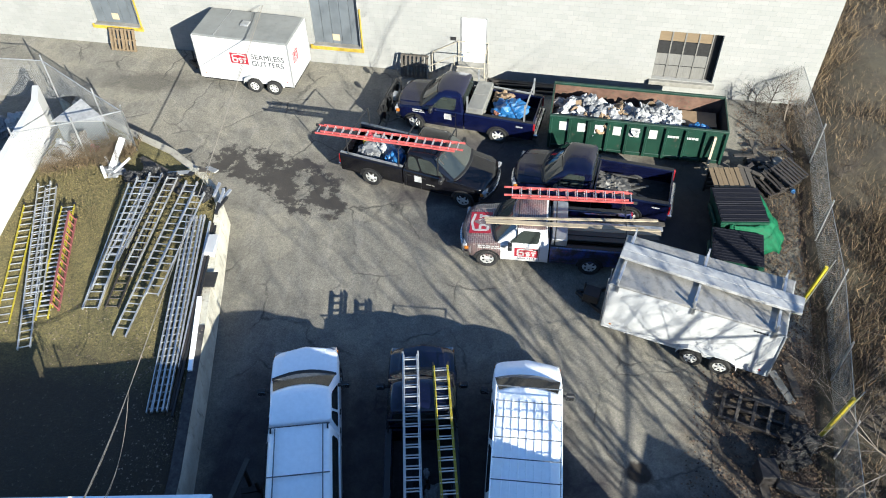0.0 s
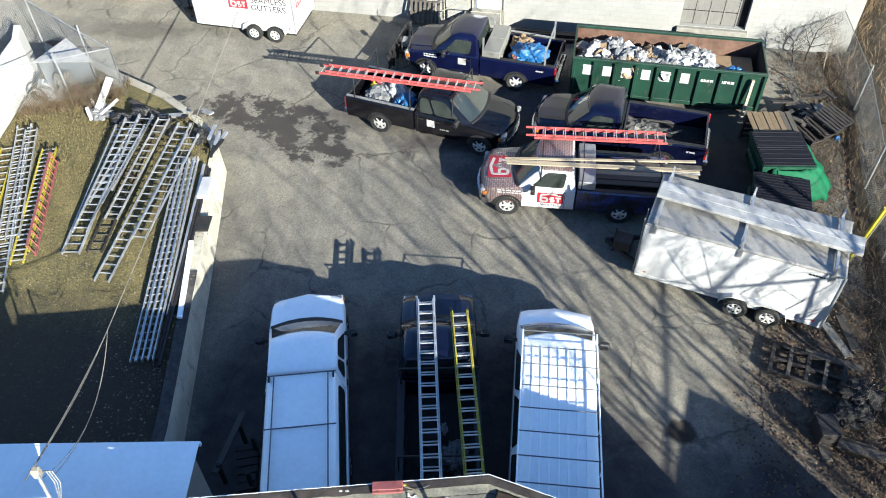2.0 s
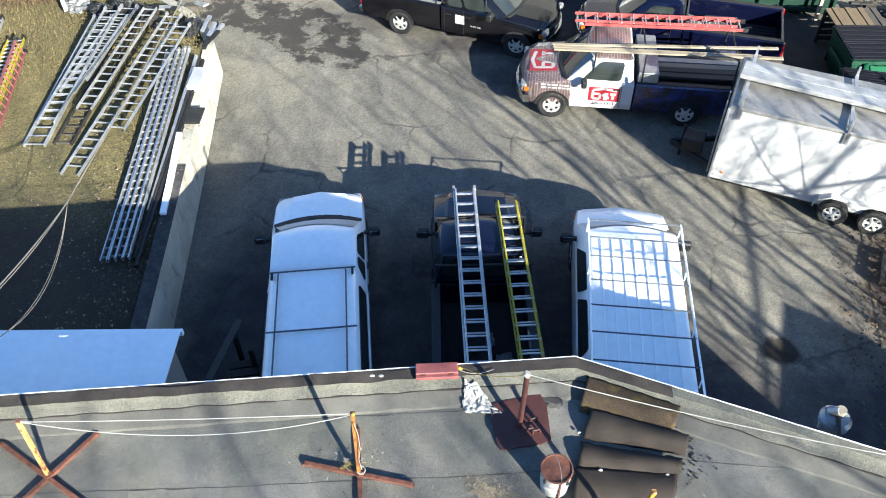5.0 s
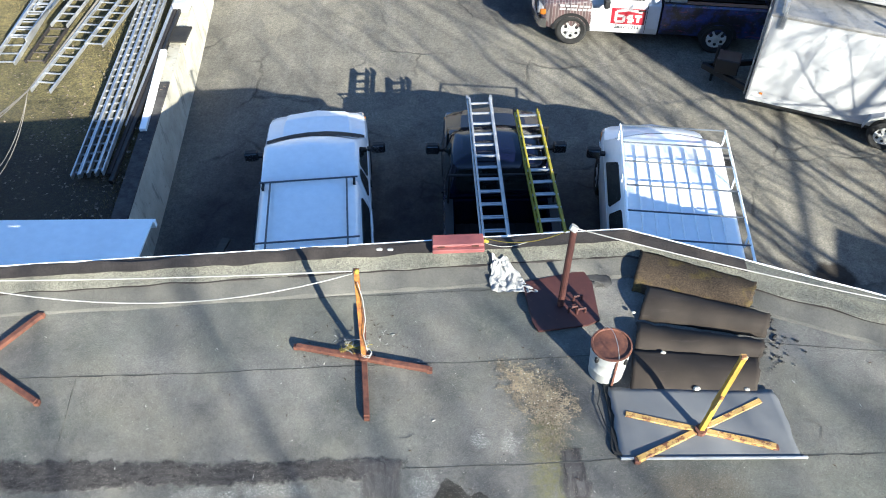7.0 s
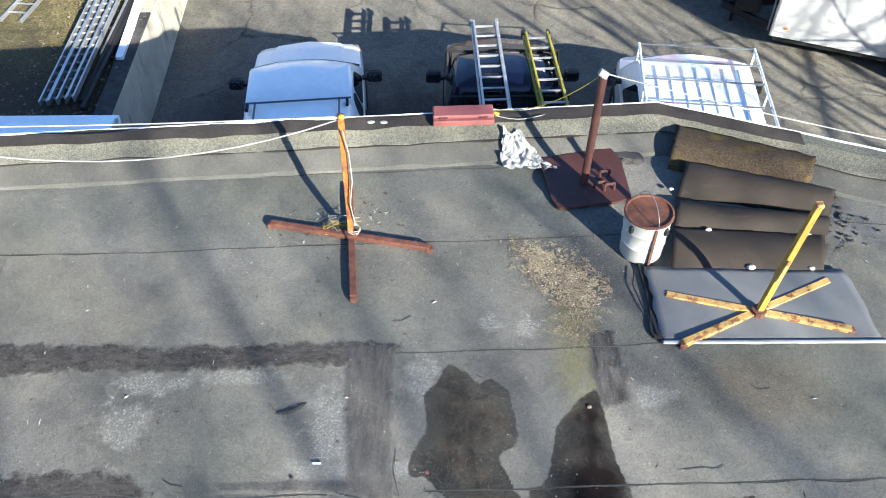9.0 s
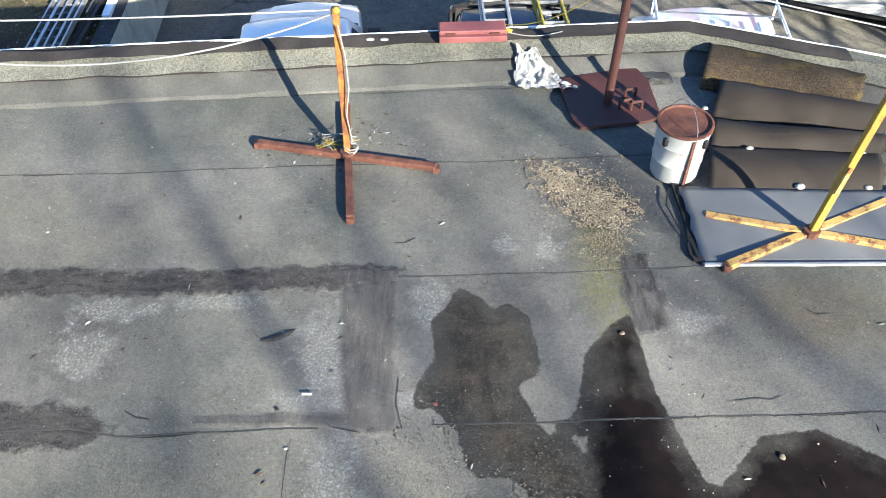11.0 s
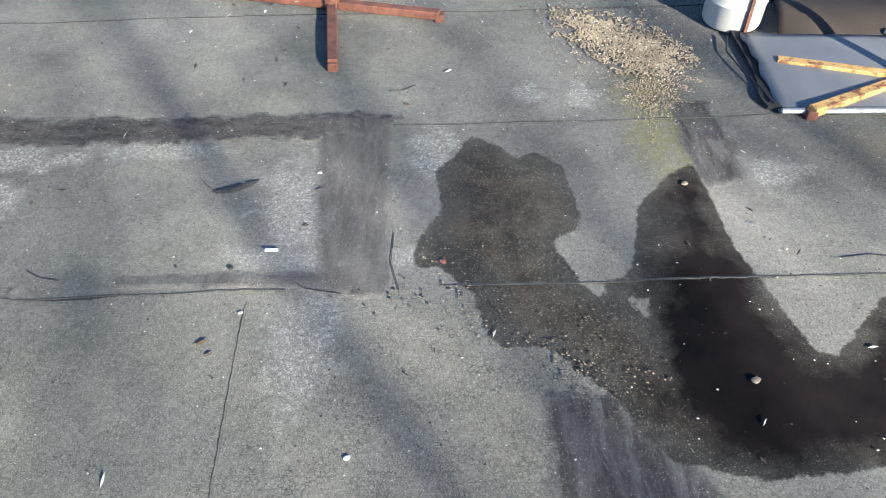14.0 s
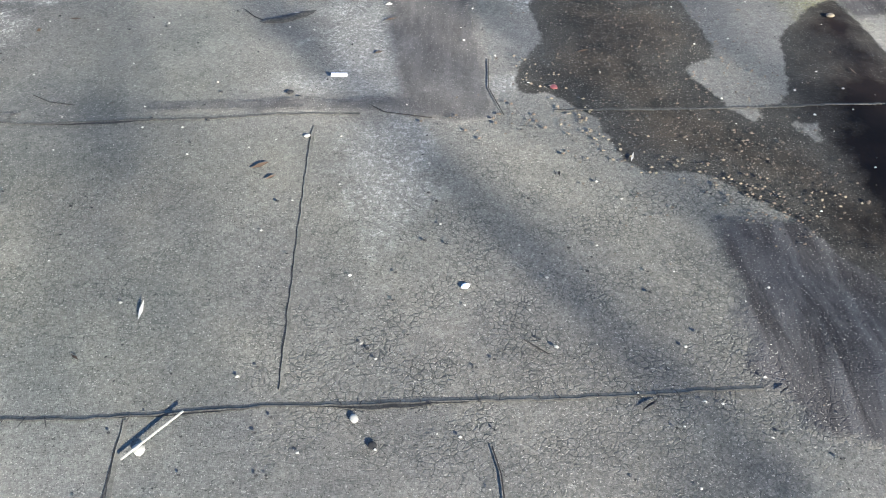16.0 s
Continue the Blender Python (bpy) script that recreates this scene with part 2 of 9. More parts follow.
c = n.mix(n.ramp(n.noise(3.0, 6.0, 0.7, n.stretch((1.0, 0.16, 1.0), -0.6)), 0.5, 0.66, 0.0, 0.35), c, (0.38, 0.36, 0.32))
c = n.mix(n.ramp(n.noise(28.0, 4.0, 0.85), 0.60, 0.68, 0.0, 0.5), c, (0.42, 0.40, 0.36))
c = n.mix(n.ramp(grain, 0.42, 0.72, 0.0, 0.55), c, (0.11, 0.104, 0.097))
c = n.cells(c, 20.0, 0.86, 1.12)
c = n.cells(c, 48.0, 0.8, 1.18)
warp = n.t.nodes.new("ShaderNodeVectorMath")
warp.operation = "ADD"
n.t.links.new(n.co, warp.inputs[0])
wn = n.put("ShaderNodeTexNoise", Scale=0.9, Detail=5.0)
n.t.links.new(n.co, wn.inputs["Vector"])
n.t.links.new(wn.outputs["Color"], warp.inputs[1])
crack = n.voronoi(0.42, "DISTANCE_TO_EDGE", warp.outputs[0])
crk = n.math("MULTIPLY", n.ramp(crack, 0.0, 0.022, 1.0, 0.0), n.ramp(n.noise(0.5, 3.0), 0.45, 0.62))
c = n.mix(n.math("MULTIPLY", crk, 0.75), c, (0.05, 0.048, 0.045))
damp = n.spot(-7.1, 21.6, 2.9, 0.95, 0.12, 0.5, 0.9, -0.32)
dampb = n.spot(-5.9, 20.4, 2.0, 1.0, 0.12, 0.5, 1.1, -0.6)
dampc = n.spot(-13.2, 27.4, 1.9, 0.7, 0.6, 0.4, 1.0)
oil = n.spot(4.95, 9.0, 0.36, 0.34, 0.3, 0.22, 3.5)
# shade around and between the parked vehicles, darkened into the asphalt colour
bay_shade = None
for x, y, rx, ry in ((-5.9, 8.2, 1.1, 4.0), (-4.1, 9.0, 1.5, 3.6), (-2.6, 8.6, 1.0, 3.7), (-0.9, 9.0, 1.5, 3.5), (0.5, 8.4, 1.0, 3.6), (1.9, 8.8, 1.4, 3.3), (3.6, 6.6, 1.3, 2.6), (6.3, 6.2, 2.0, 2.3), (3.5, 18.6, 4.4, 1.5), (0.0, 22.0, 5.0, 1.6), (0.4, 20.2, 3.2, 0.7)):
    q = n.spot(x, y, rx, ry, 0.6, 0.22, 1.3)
    bay_shade = q if bay_shade is None else n.math("MAXIMUM", bay_shade, q)
dry = n.ramp(n.noise(1.3, 8.0, 0.68), 0.52, 0.56)
dmp = n.math("MULTIPLY", n.math("MAXIMUM", damp, dampb), n.math("SUBTRACT", 1.0, n.math("MULTIPLY", dry, 0.9)))
c = n.mix(n.math("MULTIPLY", dmp, 0.95), c, (0.058, 0.053, 0.048))
c = n.mix(n.math("MULTIPLY", dampc, 0.55), c, (0.06, 0.057, 0.052))
dirt = n.spot(8.6, 19.3, 3.2, 3.2, 0.5, 0.3, 0.8)
c = n.mix(n.math("MULTIPLY", dirt, 0.85), c, n.mix(n.ramp(mid, 0.3, 0.7), (0.02, 0.018, 0.017), (0.06, 0.052, 0.045)))
dirt2 = n.spot(10.2, 9.6, 3.4, 4.2, 0.5, 0.35, 0.7)
c = n.mix(n.math("MULTIPLY", dirt2, 0.9), c, n.mix(n.ramp(n.noise(6.0, 6.0, 0.7), 0.35, 0.7), (0.035, 0.028, 0.022), (0.17, 0.13, 0.09)))
c = n.mix(n.math("MULTIPLY", bay_shade, n.ramp(n.noise(1.7, 6.0, 0.65), 0.3, 0.65, 0.66, 0.88)), c, (0.046, 0.041, 0.050))
c = n.mix(n.math("MULTIPLY", oil, 0.85), c, (0.024, 0.017, 0.013))
n.bump(n.math("SUBTRACT", grain, n.math("MULTIPLY", crk, 1.5)), 0.5, 0.012)
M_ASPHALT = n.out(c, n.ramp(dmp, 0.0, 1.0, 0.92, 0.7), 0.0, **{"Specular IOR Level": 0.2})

n = Nodes("dead_grass_ground", 0.42)
g1 = n.noise(3.0, 7.0, 0.7)
g2 = n.noise(0.35, 4.0, 0.6)
c = n.mix(n.ramp(g1, 0.3, 0.7), (0.055, 0.042, 0.026), (0.21, 0.165, 0.095))
c = n.mix(n.ramp(g2, 0.4, 0.65, 0.0, 0.6), c, (0.12, 0.11, 0.055))
n.bump(g1, 0.8, 0.05)
M_BRUSH = n.out(c, 0.95)

n = Nodes("winter_lawn", 0.82)
g1 = n.noise(26.0, 6.0, 0.7)
g2 = n.noise(0.9, 5.0, 0.6)
c = n.mix(n.ramp(g1, 0.3, 0.7), (0.07, 0.06, 0.022), (0.36, 0.30, 0.10))
c = n.mix(n.ramp(g2, 0.4, 0.7, 0.0, 0.6), c, (0.13, 0.12, 0.04))
c = n.mix(n.ramp(n.noise(5.0, 7.0, 0.75), 0.55, 0.66, 0.0, 0.4), c, (0.055, 0.045, 0.022))
c = n.mix(n.ramp(n.noise(12.0, 4.0, 0.8), 0.64, 0.69, 0.0, 0.8), c, (0.36, 0.29, 0.17))
c = n.cells(c, 16.0, 0.78, 1.22)
c = n.cells(c, 36.0, 0.65, 1.3)
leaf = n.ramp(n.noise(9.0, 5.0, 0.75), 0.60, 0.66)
# near lawn: brown leaf litter, with the building's shade mixed into its colour
litter_shade = n.spot(-11.5, 8.3, 6.0, 3.6, 0.5, 0.1)
c = n.mix(n.math("MULTIPLY", litter_shade, 0.85), c, n.mix(leaf, (0.033, 0.025, 0.021), (0.16, 0.12, 0.085)))
n.bump(g1, 0.9, 0.03)
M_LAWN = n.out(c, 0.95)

n = Nodes("white_block_wall", 0.95)
blk = n.put("ShaderNodeTexBrick", Scale=1.0)
blk.inputs["Color1"].default_value = (0.185, 0.185, 0.178, 1)
blk.inputs["Color2"].default_value = (0.165, 0.168, 0.16, 1)
blk.inputs["Mortar"].default_value = (0.13, 0.13, 0.126, 1)
blk.inputs["Mortar Size"].default_value = 0.005
blk.inputs["Brick Width"].default_value = 0.41
blk.inputs["Row Height"].default_value = 0.205
sw = n.t.nodes.new("ShaderNodeSeparateXYZ")
cw = n.t.nodes.new("ShaderNodeCombineXYZ")
n.t.links.new(n.co, sw.inputs[0])
n.t.links.new(sw.outputs[0], cw.inputs[0])
n.t.links.new(sw.outputs[2], cw.inputs[1])
n.t.links.new(cw.outputs[0], blk.inputs["Vector"])
c = n.mix(n.ramp(n.noise(0.5, 6.0, 0.6), 0.42, 0.7, 0.0, 0.35), blk.outputs["Color"], (0.24, 0.245, 0.24))
c = n.mix(n.ramp(n.noise(5.0, 6.0, 0.7), 0.55, 0.72, 0.0, 0.5), c, (0.21, 0.20, 0.175))
n.bump(n.math("ADD", n.math("MULTIPLY", blk.outputs["Fac"], -1.0), n.noise(40.0)), 0.35, 0.008)
M_WALL = n.out(c, 0.7)

n = Nodes("concrete")
g1 = n.noise(2.5, 7.0, 0.65)
g2 = n.noise(40.0, 4.0, 0.6)
c = n.mix(n.ramp(g1, 0.35, 0.7), (0.34, 0.33, 0.29), (0.60, 0.58, 0.52))
c = n.mix(n.ramp(g2, 0.5, 0.8, 0.0, 0.4), c, (0.2, 0.19, 0.17))
n.bump(g2, 0.4, 0.01)
M_CONC = n.out(c, 0.88)

# the ground: one sheet to the horizon, falling away beyond nothing
bm = bmnew()
bmesh.ops.create_grid(bm, x_segments=8, y_segments=8, size=1500, matrix=Matrix.Translation((0, 0, -0.12)))
tagged(part("ground", bm, M_BRUSH), "brown winter ground of dead grass and brush", "ground", kind="structure")
# the yard
bm = bmnew()
yard = [(-32, 36), (-32, 4.5), (-7.4, 4.5), (-7.4, -14), (15.5, -14), (11.0, 8.0), (11.8, 16.0), (13.2, 22.5), (15.2, 36)]
prism(bm, yard, -0.3, 0.0)
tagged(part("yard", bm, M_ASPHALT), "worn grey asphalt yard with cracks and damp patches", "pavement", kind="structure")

# the white block building at the back of the yard; its own axes: x along the wall, y into the building
WM = Matrix.Translation((0.0, 27.8, 0.0)) @ Matrix.Rotation(math.atan(-0.166), 4, "Z")
WH, WL, WR = 7.5, -34.0, 14.55
OPENINGS = []


def wall_front():
    """The long wall with its openings cut through."""
    bm = bmnew()
    xs = sorted({WL, WR, *[v for o in OPENINGS for v in o[:2]]})
    for a, b in zip(xs, xs[1:]):
        cut = [o for o in OPENINGS if o[0] <= a + 1e-4 and o[1] >= b - 1e-4]
        spans = [(0.0, WH)]
        for o in cut:
            spans = [s for z0, z1 in spans for s in ((z0, min(z1, o[2])), (max(z0, o[3]), z1)) if s[1] - s[0] > 1e-3]
        for z0, z1 in spans:
            box(bm, ((a + b) / 2, 0.15, (z0 + z1) / 2), (b - a, 0.3, z1 - z0))
    bmesh.ops.remove_doubles(bm, verts=bm.verts, dist=1e-4)
    return bm


OPENINGS = [(-16.55, -14.4, 1.0, 3.9), (-6.3, -4.2, 0.9, 3.9), (8.2, 10.65, 0.68, 2.92)]
tagged(part("wall_north", wall_front(), M_WALL), "long white-painted concrete block wall of a warehouse", "wall", kind="structure").matrix_world = WM
bm = bmnew()
box(bm, (WR - 0.15, 6.15, WH / 2), (0.3, 11.7, WH))
tagged(part("wall_east", bm, M_WALL), "white-painted block end wall of the warehouse", "wall", kind="structure").matrix_world = WM
bm = bmnew()
box(bm, ((WL + WR) / 2, 6.0, WH + 0.1), (WR - WL + 0.2, 12.3, 0.2))
tagged(part("warehouse_roof", bm, M_CONC), "flat grey warehouse roof", "roof", kind="structure").matrix_world = WM

# the near building, on whose flat roof the camera ends
ROOF_Z, PAR_Z = 4.44, 4.62
FRONT = [(-7.15, 4.74), (0.04, 5.41), (8.3, 2.25)]
n = Nodes("wall_stucco")
c = n.mix(n.ramp(n.noise(1.2, 6.0), 0.3, 0.7), (0.5, 0.48, 0.44), (0.62, 0.6, 0.56))
n.bump(n.noise(60.0), 0.3, 0.005)
M_STUCCO = n.out(c, 0.85)
bm = bmnew()
prism(bm, [(-7.1, 4.69), (0.04, 5.355), (8.25, 2.21), (8.25, -12), (-7.1, -12)], 0.0, ROOF_Z - 0.12)
tagged(part("wall_south", bm, M_STUCCO), "pale rendered wall of the low building", "wall", kind="structure")
# the neighbour's tall shed to the south-east, which shades part of the yard
bm = bmnew()
prism(bm, [(13.6, -1.8), (15.0, -2.7), (13.6, -7.0), (12.2, -6.2)], 0.0, 6.0)
tagged(part("wall_neighbour", bm, M_STUCCO), "plain rendered wall of a neighbouring shed", "wall", kind="structure")

# ---- the flat roof ----
n = Nodes("roll_roofing", 0.99)


def stain(name):
    """The distance to a stain's outline, stored on the deck."""
    nd = n.t.nodes.new("ShaderNodeAttribute")
    nd.attribute_name = name
    return nd.outputs["Fac"]


def mask(name, soft, rough, scale, inset=0.0):
    """1 inside the outline, with an edge that wanders."""
    w = n.math("MULTIPLY", n.math("SUBTRACT", n.noise(scale, 6.0, 0.7), 0.5), rough)
    return n.ramp(n.math("ADD", stain(name), w), -inset - soft, -inset + soft, 1.0, 0.0)


gran = n.noise(300.0, 2.0, 0.9)
midg = n.noise(55.0, 5.0, 0.8)
patchy = n.noise(0.95, 6.0, 0.62)
fineP = n.noise(6.0, 6.0, 0.68)
c = n.mix(n.ramp(patchy, 0.36, 0.64), (0.144, 0.141, 0.137), (0.340, 0.325, 0.296))
c = n.mix(n.ramp(n.noise(0.55, 4.0, 0.6, n.stretch((1, 1, 1), 0, (5, 3, 0))), 0.45, 0.62, 0.0, 0.55), c, (0.155, 0.18, 0.148))
c = n.mix(n.ramp(fineP, 0.50, 0.68, 0.0, 0.28), c, (0.36, 0.36, 0.30))
c = n.mix(n.ramp(n.noise(0.8, 5.0, 0.6, n.stretch((1, 1, 1), 0, (2, 9, 0))), 0.46, 0.62, 0.0, 0.4), c, (0.33, 0.31, 0.235))
c = n.mix(n.ramp(n.noise(1.3, 5.0, 0.65, n.stretch((1, 1, 1), 0, (7, 1, 0))), 0.50, 0.64, 0.0, 0.4), c, (0.185, 0.185, 0.175))
tan = n.spot(-1.9, 1.3, 1.3, 0.75, 0.9, 0.25, 1.4)
c = n.mix(n.math("MULTIPLY", tan, 0.45), c, (0.31, 0.285, 0.235))
warm = n.spot(0.3, 2.55, 0.35, 0.28, 0.9, 0.4, 4.0)
c = n.mix(n.math("MULTIPLY", warm, 0.3), c, (0.30, 0.21, 0.10))
c = n.mix(n.ramp(midg, 0.45, 0.62, 0.0, 0.26), c, (0.11, 0.112, 0.106))
lich = None
for x, y, rx, ry in ((-2.47, 2.2, 0.17, 0.33), (-3.15, 2.58, 0.3, 0.06), (-3.8, 2.2, 0.18, 0.17), (-3.75, 2.5, 0.2, 0.10), (-1.95, 2.6, 0.10, 0.18), (-1.48, 3.03, 0.07, 0.1), (-1.23, 3.04, 0.08, 0.1), (-2.38, 1.5, 0.13, 0.28), (-2.3, 1.92, 0.45, 0.07), (-0.47, 2.45, 0.14, 0.1), (-4.9, 1.9, 0.3, 0.2), (-3.55, 2.52, 0.12, 0.05)):
    q = n.spot(x, y, rx * 0.9, ry * 0.9, 0.6, 0.8, 9.0)
    lich = q if lich is None else n.math("MAXIMUM", lich, q)
speck = n.ramp(n.noise(62.0, 4.0, 0.85), 0.53, 0.58)
c = n.mix(n.math("MULTIPLY", lich, n.math("ADD", n.math("MULTIPLY", speck, 0.5), 0.10)), c, (0.78, 0.77, 0.72))
moss = n.spot(-0.92, 2.86, 0.15, 0.5, 0.9, 0.4, 5.0)
c = n.mix(n.math("MULTIPLY", moss, n.ramp(n.noise(24.0, 5.0, 0.75), 0.34, 0.60, 0.10, 0.8)), c, (0.235, 0.225, 0.085))
c = n.mix(n.ramp(n.noise(110.0, 3.0, 0.75), 0.55, 0.66, 0.0, 0.28), c, (0.46, 0.45, 0.40))
c = n.mix(n.ramp(n.noise(150.0, 2.0, 0.7), 0.62, 0.70, 0.0, 0.75), c, (0.06, 0.06, 0.056))
c = n.cells(c, 190.0, 0.8, 1.18)
c = n.cells(c, 75.0, 0.9, 1.09)
# fine alligator cracking on the oldest sheet
wv = n.t.nodes.new("ShaderNodeVectorMath")
wv.operation = "ADD"
wn = n.put("ShaderNodeTexNoise", Scale=16.0, Detail=3.0)
n.t.links.new(n.co, wn.inputs["Vector"])
sc = n.t.nodes.new("ShaderNodeVectorMath")
sc.operation = "SCALE"
sc.inputs["Scale"].default_value = 0.035
n.t.links.new(wn.outputs["Color"], sc.inputs[0])
n.t.links.new(n.co, wv.inputs[0])
n.t.links.new(sc.outputs[0], wv.inputs[1])
ce = n.voronoi(66.0, "DISTANCE_TO_EDGE", wv.outputs[0])
old = n.spot(-1.85, 1.1, 0.95, 0.62, 0.9, 0.35, 1.6)
oldb = n.spot(-3.4, 1.2, 0.9, 0.4, 0.9, 0.3, 1.6)
craze = n.math("MULTIPLY", n.ramp(ce, 0.0, 0.10, 1.0, 0.0), n.math("MAXIMUM", n.math("MULTIPLY", old, 0.75), n.math("MAXIMUM", n.math("MULTIPLY", oldb, 0.6), n.ramp(n.noise(0.7, 4.0, 0.6), 0.42, 0.6, 0.0, 0.42))))
craze = n.math("MULTIPLY", craze, n.ramp(n.noise(9.0, 4.0), 0.35, 0.6, 0.15, 1.0))
c = n.mix(n.math("MULTIPLY", craze, 0.9), c, (0.035, 0.045, 0.045))
# repairs and damp
tarm = mask("tar", 0.022, 0.26, 7.0)
tarc = n.mix(n.ramp(n.noise(9.0, 7.0, 0.78, n.stretch((1.0, 2.2, 1.0))), 0.38, 0.66), (0.034, 0.031, 0.032), (0.122, 0.113, 0.110))
c = n.mix(n.math("MULTIPLY", tarm, n.ramp(n.noise(30.0, 5.0, 0.75), 0.30, 0.5, 0.75, 1.0)), c, tarc)
feltm = mask("felt", 0.02, 0.10, 9.0)
feltc = n.mix(n.ramp(n.noise(8.0, 6.0, 0.72, n.stretch((4.0, 0.8, 1.0))), 0.35, 0.68), (0.092, 0.086, 0.083), (0.178, 0.167, 0.160))
c = n.mix(n.math("MULTIPLY", feltm, n.ramp(n.noise(5.0, 5.0, 0.7), 0.35, 0.6, 0.7, 0.95)), c, feltc)
wrm = mask("wrinkle", 0.02, 0.14, 7.0)
wrn = n.noise(3.2, 5.0, 0.68, n.stretch((4.2, 0.7, 1.0), 0.25), 0.7)
c = n.mix(n.math("MULTIPLY", wrm, 0.92), c, n.mix(n.ramp(wrn, 0.4, 0.62), (0.050, 0.046, 0.048), (0.150, 0.143, 0.143)))
wetm = mask("wet", 0.006, 0.07, 16.0)
wv1 = n.noise(3.2, 7.0, 0.72)
wetc = n.mix(n.ramp(wv1, 0.43, 0.60), (0.010, 0.0085, 0.0085), (0.092, 0.074, 0.054))
core = n.ramp(n.math("ADD", stain("wet"), n.math("MULTIPLY", n.math("SUBTRACT", n.noise(4.0, 5.0, 0.65), 0.5), 0.35)), -0.16, -0.02, 1.0, 0.0)
wetc = n.mix(core, n.mix(n.ramp(wv1, 0.40, 0.62), (0.048, 0.046, 0.041), (0.120, 0.113, 0.096)), wetc)
wetc = n.mix(n.ramp(n.noise(120.0, 3.0, 0.9), 0.56, 0.66, 0.0, 0.4), wetc, (0.16, 0.14, 0.115))
wetc = n.mix(n.ramp(n.noise(170.0, 2.0, 0.8), 0.45, 0.6, 0.0, 0.6), wetc, (0.008, 0.007, 0.007))
c = n.mix(n.math("MULTIPLY", wetm, 0.93), c, wetc)
deepm = n.math("MULTIPLY", mask("deep", 0.09, 0.42, 5.0, 0.02), wetm)
deepc = n.mix(n.ramp(n.noise(3.0, 6.0, 0.65), 0.4, 0.72), (0.005, 0.004, 0.0045), (0.022, 0.0155, 0.0145))
c = n.mix(n.math("MULTIPLY", deepm, 0.99), c, deepc)
dry = n.math("SUBTRACT", 1.0, n.math("MULTIPLY", deepm, 0.98))
c = n.mix(n.math("MULTIPLY", n.ramp(gran, 0.38, 0.60, 0.0, 0.36), dry), c, (0.045, 0.045, 0.043))
c = n.mix(n.math("MULTIPLY", n.ramp(n.noise(230.0, 1.0, 0.5), 0.67, 0.71, 0.0, 0.7), dry), c, (0.52, 0.50, 0.45))
lay = n.math("ADD", n.math("ADD", tarm, feltm), n.math("MULTIPLY", wrm, n.math("ADD", wrn, 0.6)))
hgt = n.math("ADD", n.math("MULTIPLY", gran, 0.5), n.math("SUBTRACT", n.math("MULTIPLY", fineP, 0.8), n.math("MULTIPLY", craze, 0.45)))
hgt = n.math("ADD", n.math("MULTIPLY", hgt, dry), n.math("MULTIPLY", lay, 1.2))
n.bump(hgt, 0.7, 0.008)
M_ROOF = n.out(c, n.math("SUBTRACT", 0.92, n.math("MULTIPLY", deepm, 0.15)), 0.0, **{"Specular IOR Level": 0.06})

n = Nodes("roof_tar")
t1 = n.noise(9.0, 7.0, 0.75, n.stretch((1.0, 2.6, 1.0)))
c = n.mix(n.ramp(t1, 0.35, 0.7), (0.045, 0.045, 0.047), (0.12, 0.118, 0.115))
c = n.mix(n.ramp(n.noise(150.0), 0.5, 0.8, 0.0, 0.5), c, (0.16, 0.155, 0.15))
n.bump(t1, 0.3, 0.005)
M_TAR = n.out(c, 0.8)
n = Nodes("base_flashing", 0.75)
c = n.mix(n.ramp(n.noise(1.6, 6.0, 0.65), 0.35, 0.7), (0.135, 0.133, 0.118), (0.225, 0.217, 0.188))
c = n.mix(n.ramp(n.noise(120.0, 3.0, 0.8), 0.45, 0.7, 0.0, 0.5), c, (0.07, 0.07, 0.065))
c = n.cells(c, 150.0, 0.78, 1.2)
n.bump(n.noise(30.0, 4.0), 0.4, 0.006)
M_BASEFLASH = n.out(c, 0.88)
n = Nodes("granule_flashing", 0.76)
g = n.noise(90.0, 4.0, 0.8)
c = n.mix(n.ramp(n.noise(2.2, 6.0, 0.65), 0.35, 0.7), (0.235, 0.232, 0.185), (0.34, 0.33, 0.265))
c = n.mix(n.ramp(g, 0.4, 0.7, 0.0, 0.7), c, (0.12, 0.12, 0.105))
c = n.cells(c, 110.0, 0.6, 1.35)
n.bump(g, 0.9, 0.010)
M_FLASH = n.out(c, 0.92)


def par_y(x):
    """The front edge of the roof."""
    (x0, y0), (x1, y1), (x2, y2) = FRONT
    return y0 + (x - x0) * (y1 - y0) / (x1 - x0) if x < x1 else y1 + (x - x1) * (y2 - y1) / (x2 - x1)


def relief(x, y):
    return 0.012 * noise.noise((x * 1.1, y * 1.6, 3.0)) + 0.006 * noise.noise((x * 3.5, y * 4.0, 9.0)) - 0.006


# outlines of repairs and stains on the deck, in plan
OUT = {}
OUT["tar"] = [[(-7.2, 2.78), (-5.5, 2.80), (-4.23, 2.79), (-3.28, 2.82), (-2.44, 2.87), (-2.13, 2.85), (-2.14, 2.74), (-2.5, 2.69), (-3.24, 2.63), (-4.0, 2.61), (-4.71, 2.55), (-7.2, 2.50)],
              [(-4.6, 1.82), (-4.2, 1.86), (-3.72, 1.86), (-3.5, 1.74), (-3.55, 1.67), (-4.0, 1.6), (-4.6, 1.62)]]
OUT["felt"] = [[(-2.46, 2.86), (-2.15, 2.84), (-2.12, 2.3), (-2.08, 1.74), (-2.2, 1.72), (-2.34, 1.75), (-2.42, 2.3)],
               [(-3.1, 1.80), (-2.2, 1.84), (-2.2, 1.77), (-3.1, 1.765)]]
